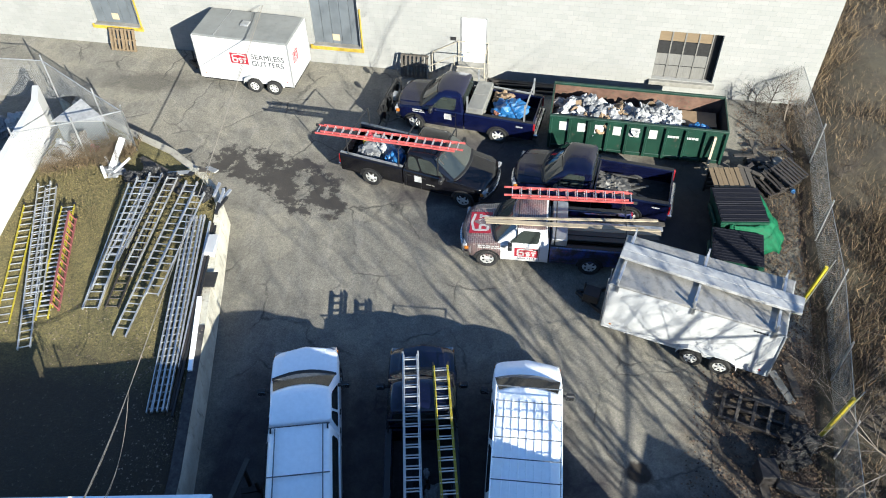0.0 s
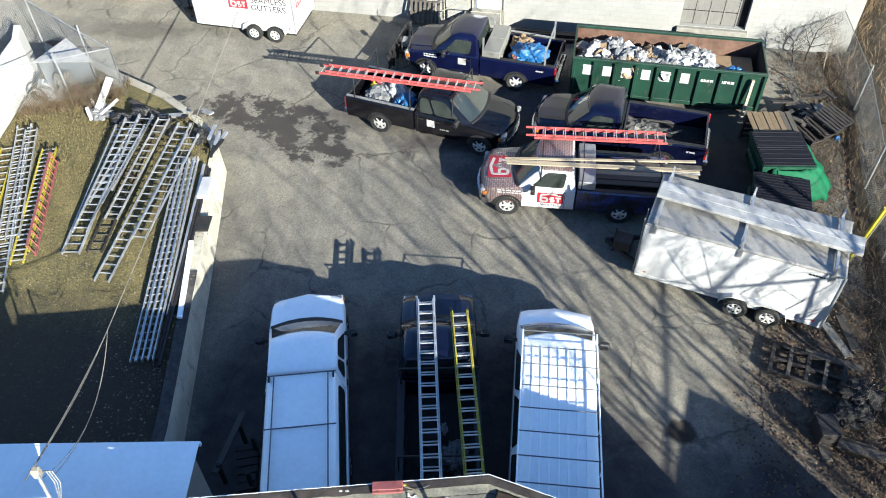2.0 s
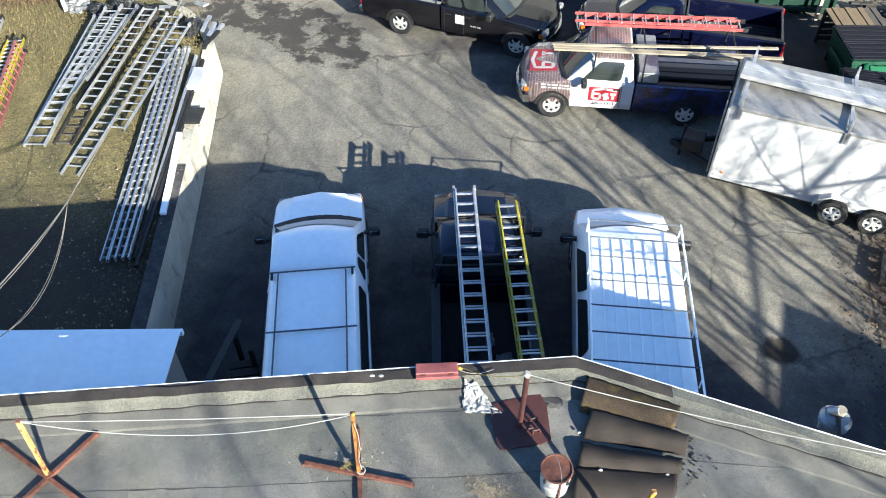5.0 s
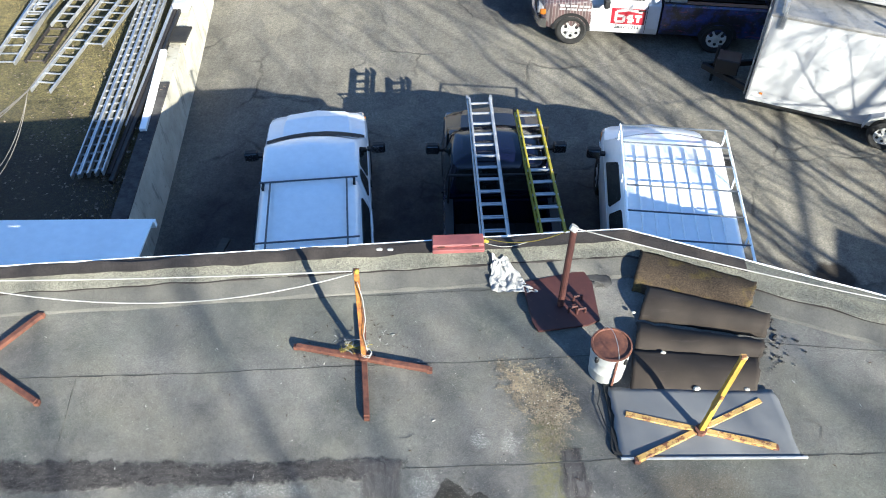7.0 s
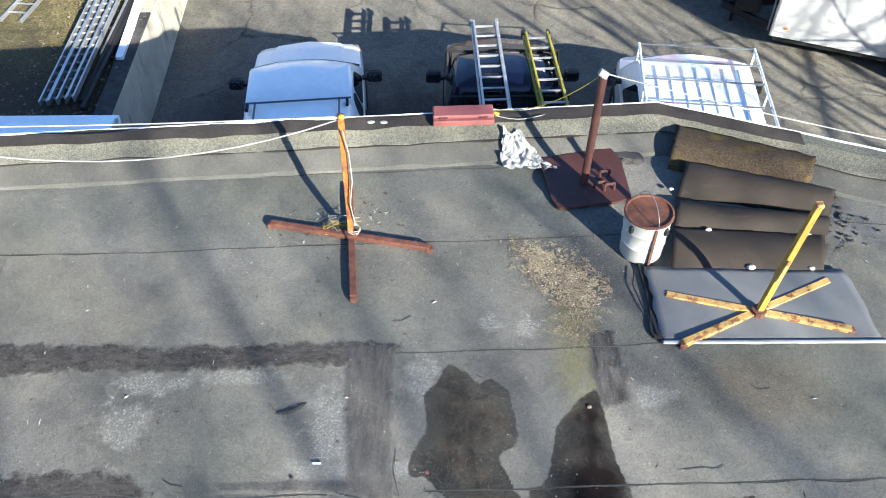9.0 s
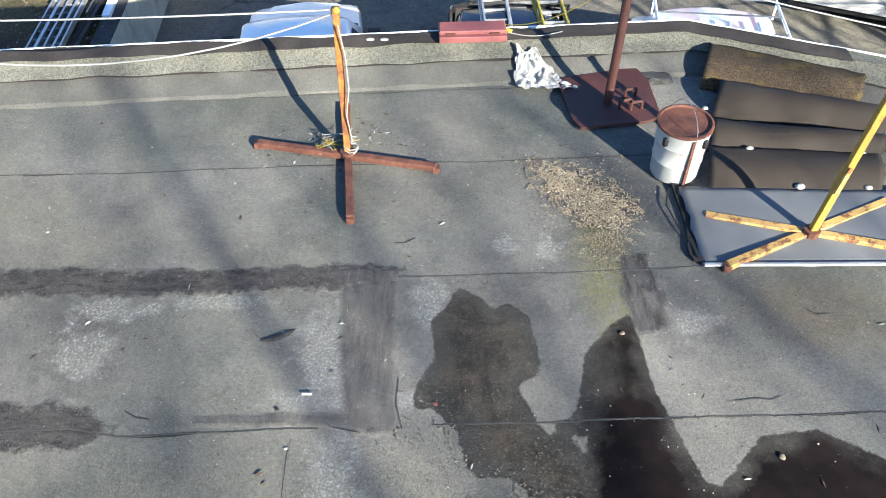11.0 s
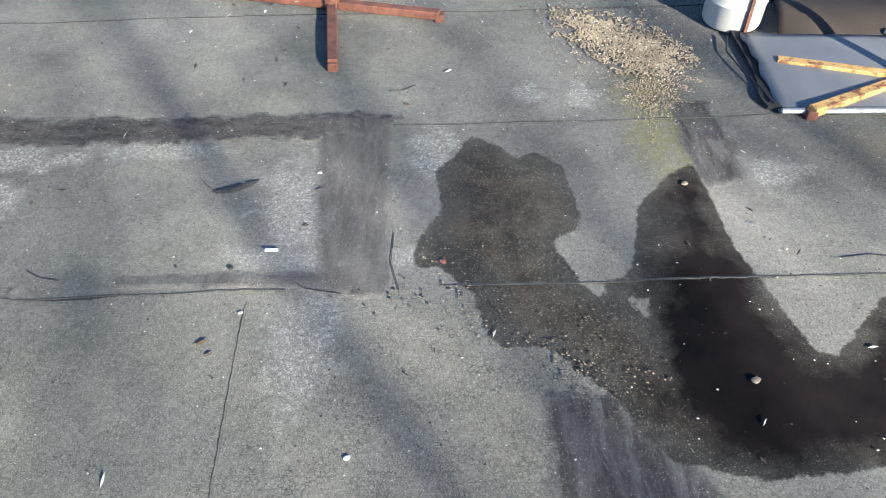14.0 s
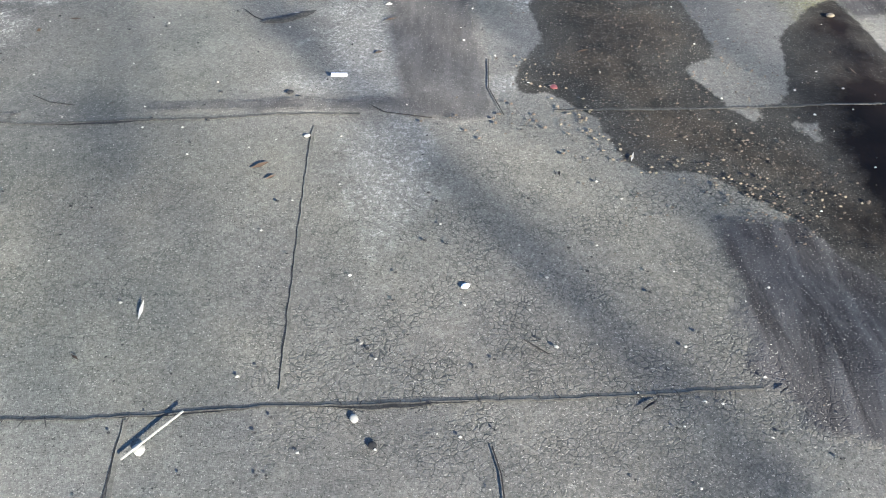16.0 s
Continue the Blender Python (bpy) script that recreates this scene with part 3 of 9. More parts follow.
OUT["wrinkle"] = [[(-1.54, 1.29), (-1.3, 1.31), (-1.14, 1.15), (-1.05, 0.95), (-1.05, 0.6), (-1.2, 0.55), (-1.37, 0.64), (-1.5, 0.70), (-1.57, 0.82)], [(-0.82, 2.98), (-0.65, 2.98), (-0.6, 2.7), (-0.62, 2.4), (-0.78, 2.38), (-0.83, 2.65)]]
OUT["wet"] = [[(-1.85, 2.55), (-1.93, 2.45), (-1.9, 2.2), (-2.01, 1.97), (-1.99, 1.88), (-1.9, 1.87), (-1.78, 1.75), (-1.75, 1.6), (-1.69, 1.5), (-1.53, 1.5), (-1.33, 1.3), (-1.28, 1.2), (-1.17, 1.06), (-0.92, 1.0), (-0.8, 1.35), (-1.1, 1.4), (-1.15, 1.62), (-1.21, 1.7), (-1.22, 1.83), (-1.28, 1.81), (-1.3, 1.7), (-1.38, 1.8), (-1.47, 2.03), (-1.35, 2.09), (-1.34, 2.2), (-1.38, 2.49), (-1.51, 2.59), (-1.58, 2.54), (-1.65, 2.62), (-1.77, 2.71)],
              [(-0.9, 2.47), (-0.96, 2.4), (-1.1, 2.23), (-1.12, 2.13), (-1.15, 1.97), (-1.2, 1.84), (-1.21, 1.74), (-1.08, 1.7), (-1.0, 2.03), (-0.87, 2.34)]]
OUT["deep"] = [[(-0.9, 2.47), (-0.82, 2.52), (-0.8, 2.4), (-0.76, 1.98), (-0.72, 1.87), (-0.67, 1.67), (-0.61, 1.49), (-0.54, 1.47), (-0.4, 1.62), (-0.29, 1.74), (0.0, 1.78), (0.5, 1.5), (0.6, 1.1), (-0.62, 1.04), (-0.92, 1.0), (-1.1, 1.1), (-1.2, 1.25), (-1.16, 1.61), (-1.11, 1.85), (-1.03, 2.05), (-0.96, 2.29)]]

OUT["wet"].append(OUT["deep"][0])


def outline_distance(px, py, poly):
    """Signed distance in plan from points to a closed outline, negative inside."""
    d = np.full(px.shape, 1e9)
    inner = np.zeros(px.shape, bool)
    for (x0, y0), (x1, y1) in zip(poly, poly[1:] + poly[:1]):
        ex, ey = x1 - x0, y1 - y0
        t = np.clip(((px - x0) * ex + (py - y0) * ey) / (ex * ex + ey * ey), 0, 1)
        d = np.minimum(d, np.hypot(px - x0 - t * ex, py - y0 - t * ey))
        if y0 != y1:
            inner ^= ((y0 > py) != (y1 > py)) & (px < ex * (py - y0) / ey + x0)
    return np.where(inner, -d, d)


# deck: a finely divided sheet, gently uneven, finest where the stains are
gx = np.concatenate([np.arange(-7.0, -4.8, 0.10), np.arange(-4.8, 0.9, 0.03), np.arange(0.9, 8.01, 0.12)])
gy = np.concatenate([np.arange(-6.0, 0.4, 0.2), np.arange(0.4, 3.1, 0.03)])
vs, fs = [], []
rows_ = len(gy) + 14
for j in range(rows_):
    for x in gx:
        top = par_y(x) - 0.42
        y = gy[j] if j < len(gy) else 3.1 + max(0.0, top - 3.1) * (j - len(gy) + 1) / 14
        y = min(y, top)
        vs.append((float(x), float(y), ROOF_Z + relief(x, y)))
nx = len(gx) - 1
for j in range(rows_ - 1):
    for i in range(nx):
        a = j * (nx + 1) + i
        fs.append((a, a + 1, a + nx + 2, a + nx + 1))
deck = tagged(raw("roof_deck", vs, fs, M_ROOF, smooth=True), "weathered grey-green granule roll roofing on a flat roof", "roof", kind="structure")
_px, _py = np.array([v[0] for v in vs]), np.array([v[1] for v in vs])
for key, polys in OUT.items():
    dist = np.full(_px.shape, 1.0)
    for poly in polys:
        dist = np.minimum(dist, outline_distance(_px, _py, poly))
    at_ = deck.data.attributes.new(key, "FLOAT", "POINT")
    at_.data.foreach_set("value", np.clip(dist, -0.4, 0.4).astype(np.float32))
bm = bmnew()
prism(bm, [(-7.1, 4.3), (0.04, 4.95), (8.1, 1.8), (8.1, -12), (-7.1, -12)], ROOF_Z - 0.12, ROOF_Z - 0.03)
tagged(part("roof_base", bm, M_TAR), "dark roof board under the roofing", "roof", kind="structure")

# parapet: upstand with a granule flashing, a black cap strip and a white metal drip edge
prof = [(-0.52, ROOF_Z - 0.02), (-0.48, ROOF_Z + 0.015), (-0.40, ROOF_Z + 0.04), (-0.26, ROOF_Z + 0.085)]
prof2 = [(-0.285, ROOF_Z + 0.086), (-0.275, ROOF_Z + 0.094), (-0.2, ROOF_Z + 0.125), (-0.12, PAR_Z - 0.01), (-0.10, PAR_Z)]


def strip(name, pr, material, label, x0=-7.15, x1=8.3, uneven=0.006, step=0.09, seed=0):
    k = int((x1 - x0) / step)
    xs = sorted({x0 + (x1 - x0) * i / k for i in range(k + 1)} | {0.04})
    vs, fs = [], []
    for x in xs:
        for m_, (d, z) in enumerate(pr):
            w = uneven * noise.noise((x * 3.0, m_ * 4.0 + seed, 1.0))
            vs.append((x, par_y(x) + d + w, z + 0.5 * w))
    q = len(pr)
    for i in range(len(xs) - 1):
        for m_ in range(q - 1):
            a = i * q + m_
            fs.append((a, a + q, a + q + 1, a + 1))
    return tagged(raw(name, vs, fs, material), label, "roof edge", kind="structure")


strip("parapet_base_flashing", prof, M_BASEFLASH, "smooth brownish felt at the foot of the parapet", uneven=0.02)
strip("parapet_flashing", prof2, M_FLASH, "granule-coated felt flashing turned up at the roof edge", uneven=0.02, seed=3)
n = Nodes("brown_cap_felt", 1.0)
c = n.mix(n.ramp(n.noise(3.0, 6.0, 0.65), 0.35, 0.7), (0.042, 0.036, 0.033), (0.078, 0.068, 0.062))
c = n.cells(c, 140.0, 0.8, 1.2)
M_CAPFELT = n.out(c, 0.9, 0.0, **{"Specular IOR Level": 0.2})
strip("parapet_crack", [(-0.30, ROOF_Z + 0.0895), (-0.283, ROOF_Z + 0.0915)], M_CAPFELT, "dark open joint along the foot of the flashing", uneven=0.022, seed=3, step=0.03)
strip("parapet_cap", [(-0.17, PAR_Z + 0.004), (-0.06, PAR_Z + 0.012), (-0.012, PAR_Z + 0.012), (-0.008, PAR_Z - 0.2)], M_CAPFELT, "dark brown felt cap strip along the roof edge", x1=1.15, uneven=0.025)
strip("parapet_top", [(-0.125, PAR_Z + 0.001), (-0.012, PAR_Z + 0.006), (-0.008, PAR_Z - 0.2)], M_FLASH, "granule felt on top of the parapet", x0=1.0, uneven=0.01)
strip("drip_edge", [(-0.008, PAR_Z + 0.016), (0.004, PAR_Z + 0.016), (0.010, PAR_Z - 0.09), (0.0, PAR_Z - 0.09)], M_WHITE, "thin white metal drip edge", uneven=0.002)

# ---- on the roof ----
def rz(x, y, up=0.0):
    return ROOF_Z + relief(x, y) + up


def roof_patch(name, outline, centre, material, label, up=0.004, steps=5, jitter=0.008, seed=1, category="roof patch", rings=7):
    """A thin layer on the roof that follows its unevenness."""
    o = blob(outline, steps, jitter, seed)
    cx, cy = centre
    vs, fs = [(cx, cy, rz(cx, cy, up))], []
    m_ = len(o)
    for k in range(1, rings + 1):
        for x, y in o:
            px, py = cx + (x - cx) * k / rings, cy + (y - cy) * k / rings
            vs.append((px, py, rz(px, py, up if k < rings else 0.0015)))
    for i in range(m_):
        fs.append((0, 1 + i, 1 + (i + 1) % m_))
        for k in range(rings - 1):
            a, b = 1 + k * m_ + i, 1 + k * m_ + (i + 1) % m_
            fs.append((a, a + m_, b + m_, b))
    return tagged(raw(name, vs, fs, material, smooth=True), label, category, kind="structure")


# torch-on seams: the ragged lip of each overlapping sheet
def seam(name, pts, seed, w=0.008, lip=0.004, teeth=0):
    rr = random.Random(seed)
    vs, fs = [], []
    run = []
    for (x0, y0), (x1, y1) in zip(pts, pts[1:]):
        k = max(2, int(math.hypot(x1 - x0, y1 - y0) / 0.02))
        for i in range(k):
            run.append((x0 + (x1 - x0) * i / k, y0 + (y1 - y0) * i / k, x1 - x0, y1 - y0))
    for i, (x, y, dx, dy) in enumerate(run):
        l_ = math.hypot(dx, dy)
        nx_, ny_ = -dy / l_, dx / l_
        wob = 0.012 * noise.noise((i * 0.05, seed, 0)) + rr.uniform(-0.002, 0.002)
        ww = max(0.0006, w * (2.6 * abs(noise.noise((i * 0.045, seed + 5, 0))) - 0.25) + rr.uniform(-0.001, 0.003))
        for d, up in ((0.009, 0.0008), (0.003, lip * 0.6), (0.0, lip), (-0.002, lip * 0.3), (-ww, 0.0025)):
            px, py = x + nx_ * (wob + d), y + ny_ * (wob + d)
            vs.append((px, py, rz(px, py, up)))
    for i in range(len(run) - 1):
        for k in range(4):
            a = i * 5 + k
            fs.append((a, a + 5, a + 6, a + 1))
    me_top = [f for i, f in enumerate(fs) if i % 4 in (0, 1)]
    me_tar = [f for i, f in enumerate(fs) if i % 4 in (2, 3)]
    a = raw(name, vs, me_top, M_LIP)
    tagged(a, "lapped edge of a roofing sheet with old tar", "roof seam", kind="structure")
    raw("tar_line", vs, me_tar, M_TARLINE, a)
    if teeth:
        tv, tf = [], []
        for i in range(0, len(run), teeth):
            if rr.random() < 0.35 or noise.noise((i * 0.03, seed, 8)) < -0.15:
                continue
            x, y, dx, dy = run[i]
            l_ = math.hypot(dx, dy)
            tx, ty, hw, ln = dx / l_, dy / l_, rr.uniform(0.001, 0.0024), rr.uniform(0.006, 0.02)
            sk = rr.uniform(-0.5, 0.5)
            b = len(tv)
            for s_, d in ((-hw, 0.004), (hw, 0.004), (hw * 0.5, -ln), (-hw * 0.5, -ln)):
                px, py = x + tx * (s_ + sk * d) - ty * d, y + ty * (s_ + sk * d) + tx * d
                tv.append((px, py, rz(px, py, lip + 0.0012)))
            tf.append((b, b + 3, b + 2, b + 1))
        raw("torn_cracks", tv, tf, M_TARLINE, a)["kind"] = "stuff"
    return a


n = Nodes("roofing_lip", 0.8)
c = n.mix(n.ramp(n.noise(7.0, 6.0, 0.7), 0.35, 0.7), (0.17, 0.168, 0.15), (0.33, 0.32, 0.28))
c = n.mix(n.ramp(n.noise(300.0, 2.0, 0.9), 0.38, 0.6, 0.0, 0.36), c, (0.045, 0.045, 0.043))
c = n.cells(c, 190.0, 0.8, 1.15)
M_LIP = n.out(c, 0.92, 0.0, **{"Specular IOR Level": 0.06})
n = Nodes("tar_line")
t1 = n.noise(40.0, 5.0, 0.7)
tcr = n.ramp(n.voronoi(70.0, "DISTANCE_TO_EDGE"), 0.0, 0.12, 1.0, 0.0)
c = n.mix(n.ramp(t1, 0.35, 0.7), (0.03, 0.03, 0.03), (0.15, 0.145, 0.13))
M_TARLINE = n.out(n.mix(tcr, c, (0.012, 0.012, 0.012)), 0.85)
seam("roof_seam", [(-7.0, 3.55), (-5.17, 3.65), (-3.9, 3.71), (-2.62, 3.8), (-1.54, 3.85), (-0.4, 3.95), (1.1, 4.1), (2.5, 4.0)], 1, 0.008)
seam("roof_seam", [(-2.13, 2.78), (-1.23, 2.82), (-0.38, 2.88), (2.2, 2.98), (4.0, 3.05)], 2, 0.007, teeth=3)
seam("roof_seam", [(-7.0, 1.55), (-3.7, 1.73), (-3.45, 1.69), (-2.75, 1.74), (-2.45, 1.75)], 3, 0.011)
seam("roof_seam", [(-1.9, 1.78), (-1.56, 1.79), (-0.84, 1.83), (0.05, 1.87), (3.0, 2.0)], 4, 0.010, teeth=2)
seam("roof_seam", [(-7.0, 0.5), (-3.08, 0.68), (-2.82, 0.7), (-2.57, 0.73), (-2.09, 0.75), (-1.55, 0.775)], 5, 0.009, 0.004, teeth=2)
seam("roof_seam", [(-2.6, 1.69), (-2.585, 1.25), (-2.56, 0.75)], 6, 0.005, 0.002)
seam("roof_seam", [(-2.85, 0.69), (-2.83, 0.45), (-2.81, -0.2)], 7, 0.004, 0.002)
seam("roof_seam", [(-5.11, 3.63), (-5.03, 2.84)], 8, 0.004, 0.002)
seam("roof_seam", [(-7.0, 4.38), (-3.94, 4.55), (-1.46, 4.72), (-0.6, 4.88)], 9, 0.006, 0.004)

# grit, pebbles and twigs
M_STONE = plain("pebble", (0.52, 0.43, 0.29), 0.85, vary=0.6)
M_STONEBR = plain("brown_pebble", (0.22, 0.17, 0.12), 0.85, vary=0.7)
M_STONEPALE = plain("pale_pebble", (0.95, 0.89, 0.76), 0.85, vary=0.3)
M_STONEDARK = plain("dark_pebble", (0.035, 0.033, 0.032), 0.85, vary=0.5)
M_TWIG = plain("twig", (0.05, 0.04, 0.033), 0.85, vary=0.4)


def pebbles(name, spots, material, label, seed=1):
    rr = random.Random(seed)
    vs, fs = [], []
    for x, y, r in spots:
        z = rz(x, y, 0.006 + r * 0.35)
        b = len(vs)
        a0 = rr.uniform(0, 6.3)
        for k in range(5):
            a = a0 + k * 1.2566
            q = r * rr.uniform(0.75, 1.2)
            vs.append((x + q * math.cos(a), y + q * math.sin(a) * 0.8, z + r * rr.uniform(-0.2, 0.15)))
        vs.append((x, y, z + r * rr.uniform(0.5, 0.8)))
        vs.append((x, y, z - r * 0.7))
        for k in range(5):
            fs += [(b + k, b + (k + 1) % 5, b + 5), (b + (k + 1) % 5, b + k, b + 6)]
    return tagged(raw(name, vs, fs, material), label, "gravel", kind="stuff")


def inside(p, poly):
    x, y = p
    c_ = False
    for (x0, y0), (x1, y1) in zip(poly, poly[1:] + poly[:1]):
        if (y0 > y) != (y1 > y) and x < (x1 - x0) * (y - y0) / (y1 - y0) + x0:
            c_ = not c_
    return c_


rr = random.Random(21)
GRAV = [(-1.29, 3.84), (-0.94, 3.76), (-0.66, 3.50), (-0.68, 3.16), (-0.78, 2.92), (-0.9, 2.66), (-1.0, 2.70), (-1.06, 3.0), (-1.03, 3.25), (-1.23, 3.51)]
pile = []
spots = [(rr.uniform(-1.4, -0.6), rr.uniform(2.55, 3.95)) for _ in range(52000)]
depth_in = -outline_distance(np.array([p[0] for p in spots]), np.array([p[1] for p in spots]), GRAV)
for p, d in zip(spots, depth_in):
    if len(pile) < 7000 and rr.random() < max(0.012, min(0.85, 0.25 + d * 5 + 0.7 * noise.noise((p[0] * 15, p[1] * 15, 3)) - 0.75 * max(0.0, 3.3 - p[1]))):
        pile.append((*p, rr.uniform(0.003, 0.0075) * (1.0 if p[1] > 3.2 else 0.62)))
pebbles("gravel", pile[300:], M_STONE, "small heap of loose tan gravel spread on the roof", 1)
pebbles("gravel", pile[:300], M_STONEPALE, "pale grains among the loose roof gravel", 2)
loose = [(rr.uniform(-6.5, 2.5), rr.uniform(-0.5, 4.3), rr.uniform(0.002, 0.0055)) for _ in range(2600)]
loose += [(rr.gauss(-1.55, 0.22), rr.gauss(1.95, 0.38), rr.uniform(0.002, 0.005)) for _ in range(460)]
loose += [(rr.gauss(-1.35, 0.10), rr.gauss(1.45, 0.14), rr.uniform(0.002, 0.006)) for _ in range(150)]
loose += [(rr.gauss(-2.0, 0.12), rr.gauss(1.7, 0.05), rr.uniform(0.003, 0.007)) for _ in range(35)]
pebbles("roof_grit", loose[:1000], M_STONEPALE, "pale grit scattered over the roofing", 3)
pebbles("roof_grit", loose[1000:2600], M_STONEDARK, "dark grit scattered over the roofing", 4)
pebbles("roof_grit", loose[2600:], M_STONEBR, "dark brown grit washed into the damp patches", 5)
edge_grit = []
for (x0, y0, x1, y1) in ((-2.02, 1.97, -1.78, 1.55), (-1.77, 1.5, -1.25, 1.28)):
    for k in range(60):
        t = rr.random()
        edge_grit.append((x0 + (x1 - x0) * t + rr.gauss(0.04, 0.04), y0 + (y1 - y0) * t + rr.gauss(0.05, 0.04), rr.uniform(0.003, 0.006)))
pebbles("roof_grit", edge_grit, M_STONE, "brown grit along the rim of the damp patch", 6)

for x, y, r, mat_, lab in ((-2.175, 1.057, 0.012, M_WHITE, "small white bottle cap lying on the roof"), (-2.69, 1.855, 0.012, M_STONEDARK, "dark pebble on the roofing"), (-2.61, 1.635, 0.010, M_STONEPALE, "pale pebble beside the roof seam"), (-1.89, 1.90, 0.014, M_FADEDRED, "small piece of broken brick on the roof"), (-2.80, 0.62, 0.014, M_STONEPALE, "pale pebble beside a stick"), (-0.88, 2.37, 0.016, M_STONE, "pale scrap lying in the damp patch"), (-0.85, 1.36, 0.018, M_STONE, "pale scrap lying in the puddle stain"), (-0.22, 1.62, 0.018, M_STONE, "pale scrap lying in the puddle stain"), (-2.40, 0.70, 0.011, M_STONEPALE, "pale pebble by the seam"), (-2.36, 0.64, 0.010, M_STONEDARK, "dark pebble on the roofing")):
    bm = bmnew()
    bmesh.ops.create_icosphere(bm, subdivisions=2, radius=1.0, matrix=Matrix.Translation((x, y, rz(x, y, r * 0.5))) @ Matrix.Rotation(x * 7, 4, "Z") @ Matrix.Diagonal((r, r * 0.8, r * 0.3, 1)))
    for v in bm.verts:
        v.co += 0.25 * r * Vector((noise.noise(v.co * 60), noise.noise(v.co * 70), 0))
    tagged(part("pebble", bm, mat_, smooth=True), lab, "pebble")
bm = bmnew()
box(bm, (-2.55, 1.947, rz(-2.55, 1.947, 0.012)), (0.05, 0.009, 0.008))
tagged(part("paper_stub", bm, M_WHITE), "white paper stub lying on the roof", "litter")


def twig(pts, r=0.004, branch=True, seed=1):
    q = [Vector((x, y, rz(x, y, 0.003 + r))) for x, y in pts]
    full = []
    for i in range(len(q) - 1):
        for k in range(4):
            full.append(q[i].lerp(q[i + 1], k / 4) + Vector((0.006 * noise.noise((i * 3 + k, seed, 1)), 0.006 * noise.noise((i * 3 + k, seed, 5)), 0)))
    full.append(q[-1])
    tagged(wire("twig", full, r, M_TWIG), "thin dark twig lying on the roof", "twig")


for i, t_ in enumerate(([(-3.46, 1.84), (-3.40, 1.805), (-3.32, 1.79)], [(-2.44, 1.79), (-2.40, 1.755), (-2.26, 1.73)], [(-2.085, 2.06), (-2.09, 1.9), (-2.05, 1.75)], [(-0.37, 1.94), (-0.25, 1.96), (-0.17, 1.95), (-0.12, 1.98)], [(-2.17, 3.06), (-2.10, 3.06), (-2.04, 3.10)], [(0.17, 2.57), (0.22, 2.52), (0.3, 2.53)], [(-2.13, 0.64), (-2.115, 0.58), (-2.11, 0.5)], [(-2.05, 0.9), (-2.0, 0.86)], [(-1.22, 0.9), (-1.12, 0.76)], [(1.3, 3.3), (1.42, 3.22), (1.38, 3.1)], [(-2.92, 2.38), (-2.88, 2.33), (-2.84, 2.30)])):
    twig(t_, 0.0015, seed=i)
bm = bmnew()
beam(bm, (-2.825, 0.595, rz(-2.825, 0.595, 0.012)), (-2.735, 0.705, rz(-2.735, 0.705, 0.016)), 0.003, 0.003)
tagged(part("wood_splinter", bm, M_STONEPALE), "pale wood splinter leaning on the seam", "stick")
roof_patch("torn_felt", [(-2.86, 2.30), (-2.80, 2.285), (-2.72, 2.32), (-2.67, 2.38), (-2.72, 2.36), (-2.80, 2.32)], (-2.78, 2.31), M_TARLINE, "torn sliver of black felt", 0.01, 4, 0.003, 15, "litter", 3)

# warning-line stands: crossed steel bars with a mast
n = Nodes("rusty_orange_paint", 0.75)
ru = n.ramp(n.noise(9.0, 6.0, 0.7), 0.40, 0.62)
c = n.mix(ru, (0.66, 0.30, 0.03), (0.24, 0.075, 0.028))
n.bump(n.noise(60.0), 0.3, 0.003)
M_RUSTYOR = n.out(c, 0.7)
n = Nodes("rusted_steel", 0.75)
c = n.mix(n.ramp(n.noise(12.0, 6.0, 0.7), 0.35, 0.7), (0.10, 0.035, 0.022), (0.30, 0.115, 0.06))
n.bump(n.noise(70.0), 0.4, 0.003)
M_RUST = n.out(c, 0.8)
n = Nodes("chipped_yellow_paint", 0.85)
ru = n.ramp(n.noise(14.0, 7.0, 0.75), 0.50, 0.58)
c = n.mix(n.ramp(n.noise(5.0, 5.0, 0.7), 0.4, 0.65), (0.80, 0.52, 0.13), (0.62, 0.40, 0.12))
c = n.mix(n.ramp(n.noise(40.0, 4.0, 0.8), 0.6, 0.66), c, (0.9, 0.8, 0.6))
M_YELCHIP = n.out(n.mix(ru, c, (0.24, 0.09, 0.03)), 0.65)
n = Nodes("worn_yellow_mast", 0.7)
c = n.mix(n.ramp(n.noise(6.0, 6.0, 0.7, n.stretch((1, 1, 0.3))), 0.42, 0.62), (0.72, 0.46, 0.035), (0.50, 0.29, 0.03))
M_YELMAST = n.out(n.mix(n.ramp(n.noise(22.0, 6.0, 0.75), 0.58, 0.64), c, (0.22, 0.10, 0.03)), 0.6)
n = Nodes("maroon_primer")
c = n.mix(n.ramp(n.noise(3.0, 6.0, 0.65), 0.35, 0.7), (0.10, 0.030, 0.024), (0.175, 0.06, 0.045))
c = n.mix(n.ramp(n.noise(18.0, 5.0, 0.7), 0.6, 0.7, 0.0, 0.6), c, (0.26, 0.12, 0.07))
M_MAROON = n.out(c, 0.6)
M_ROPE = plain("white_rope", (0.74, 0.73, 0.68), 0.8, vary=0.2)
M_ROPEYEL = plain("yellow_rope", (0.75, 0.60, 0.04), 0.7, vary=0.2)


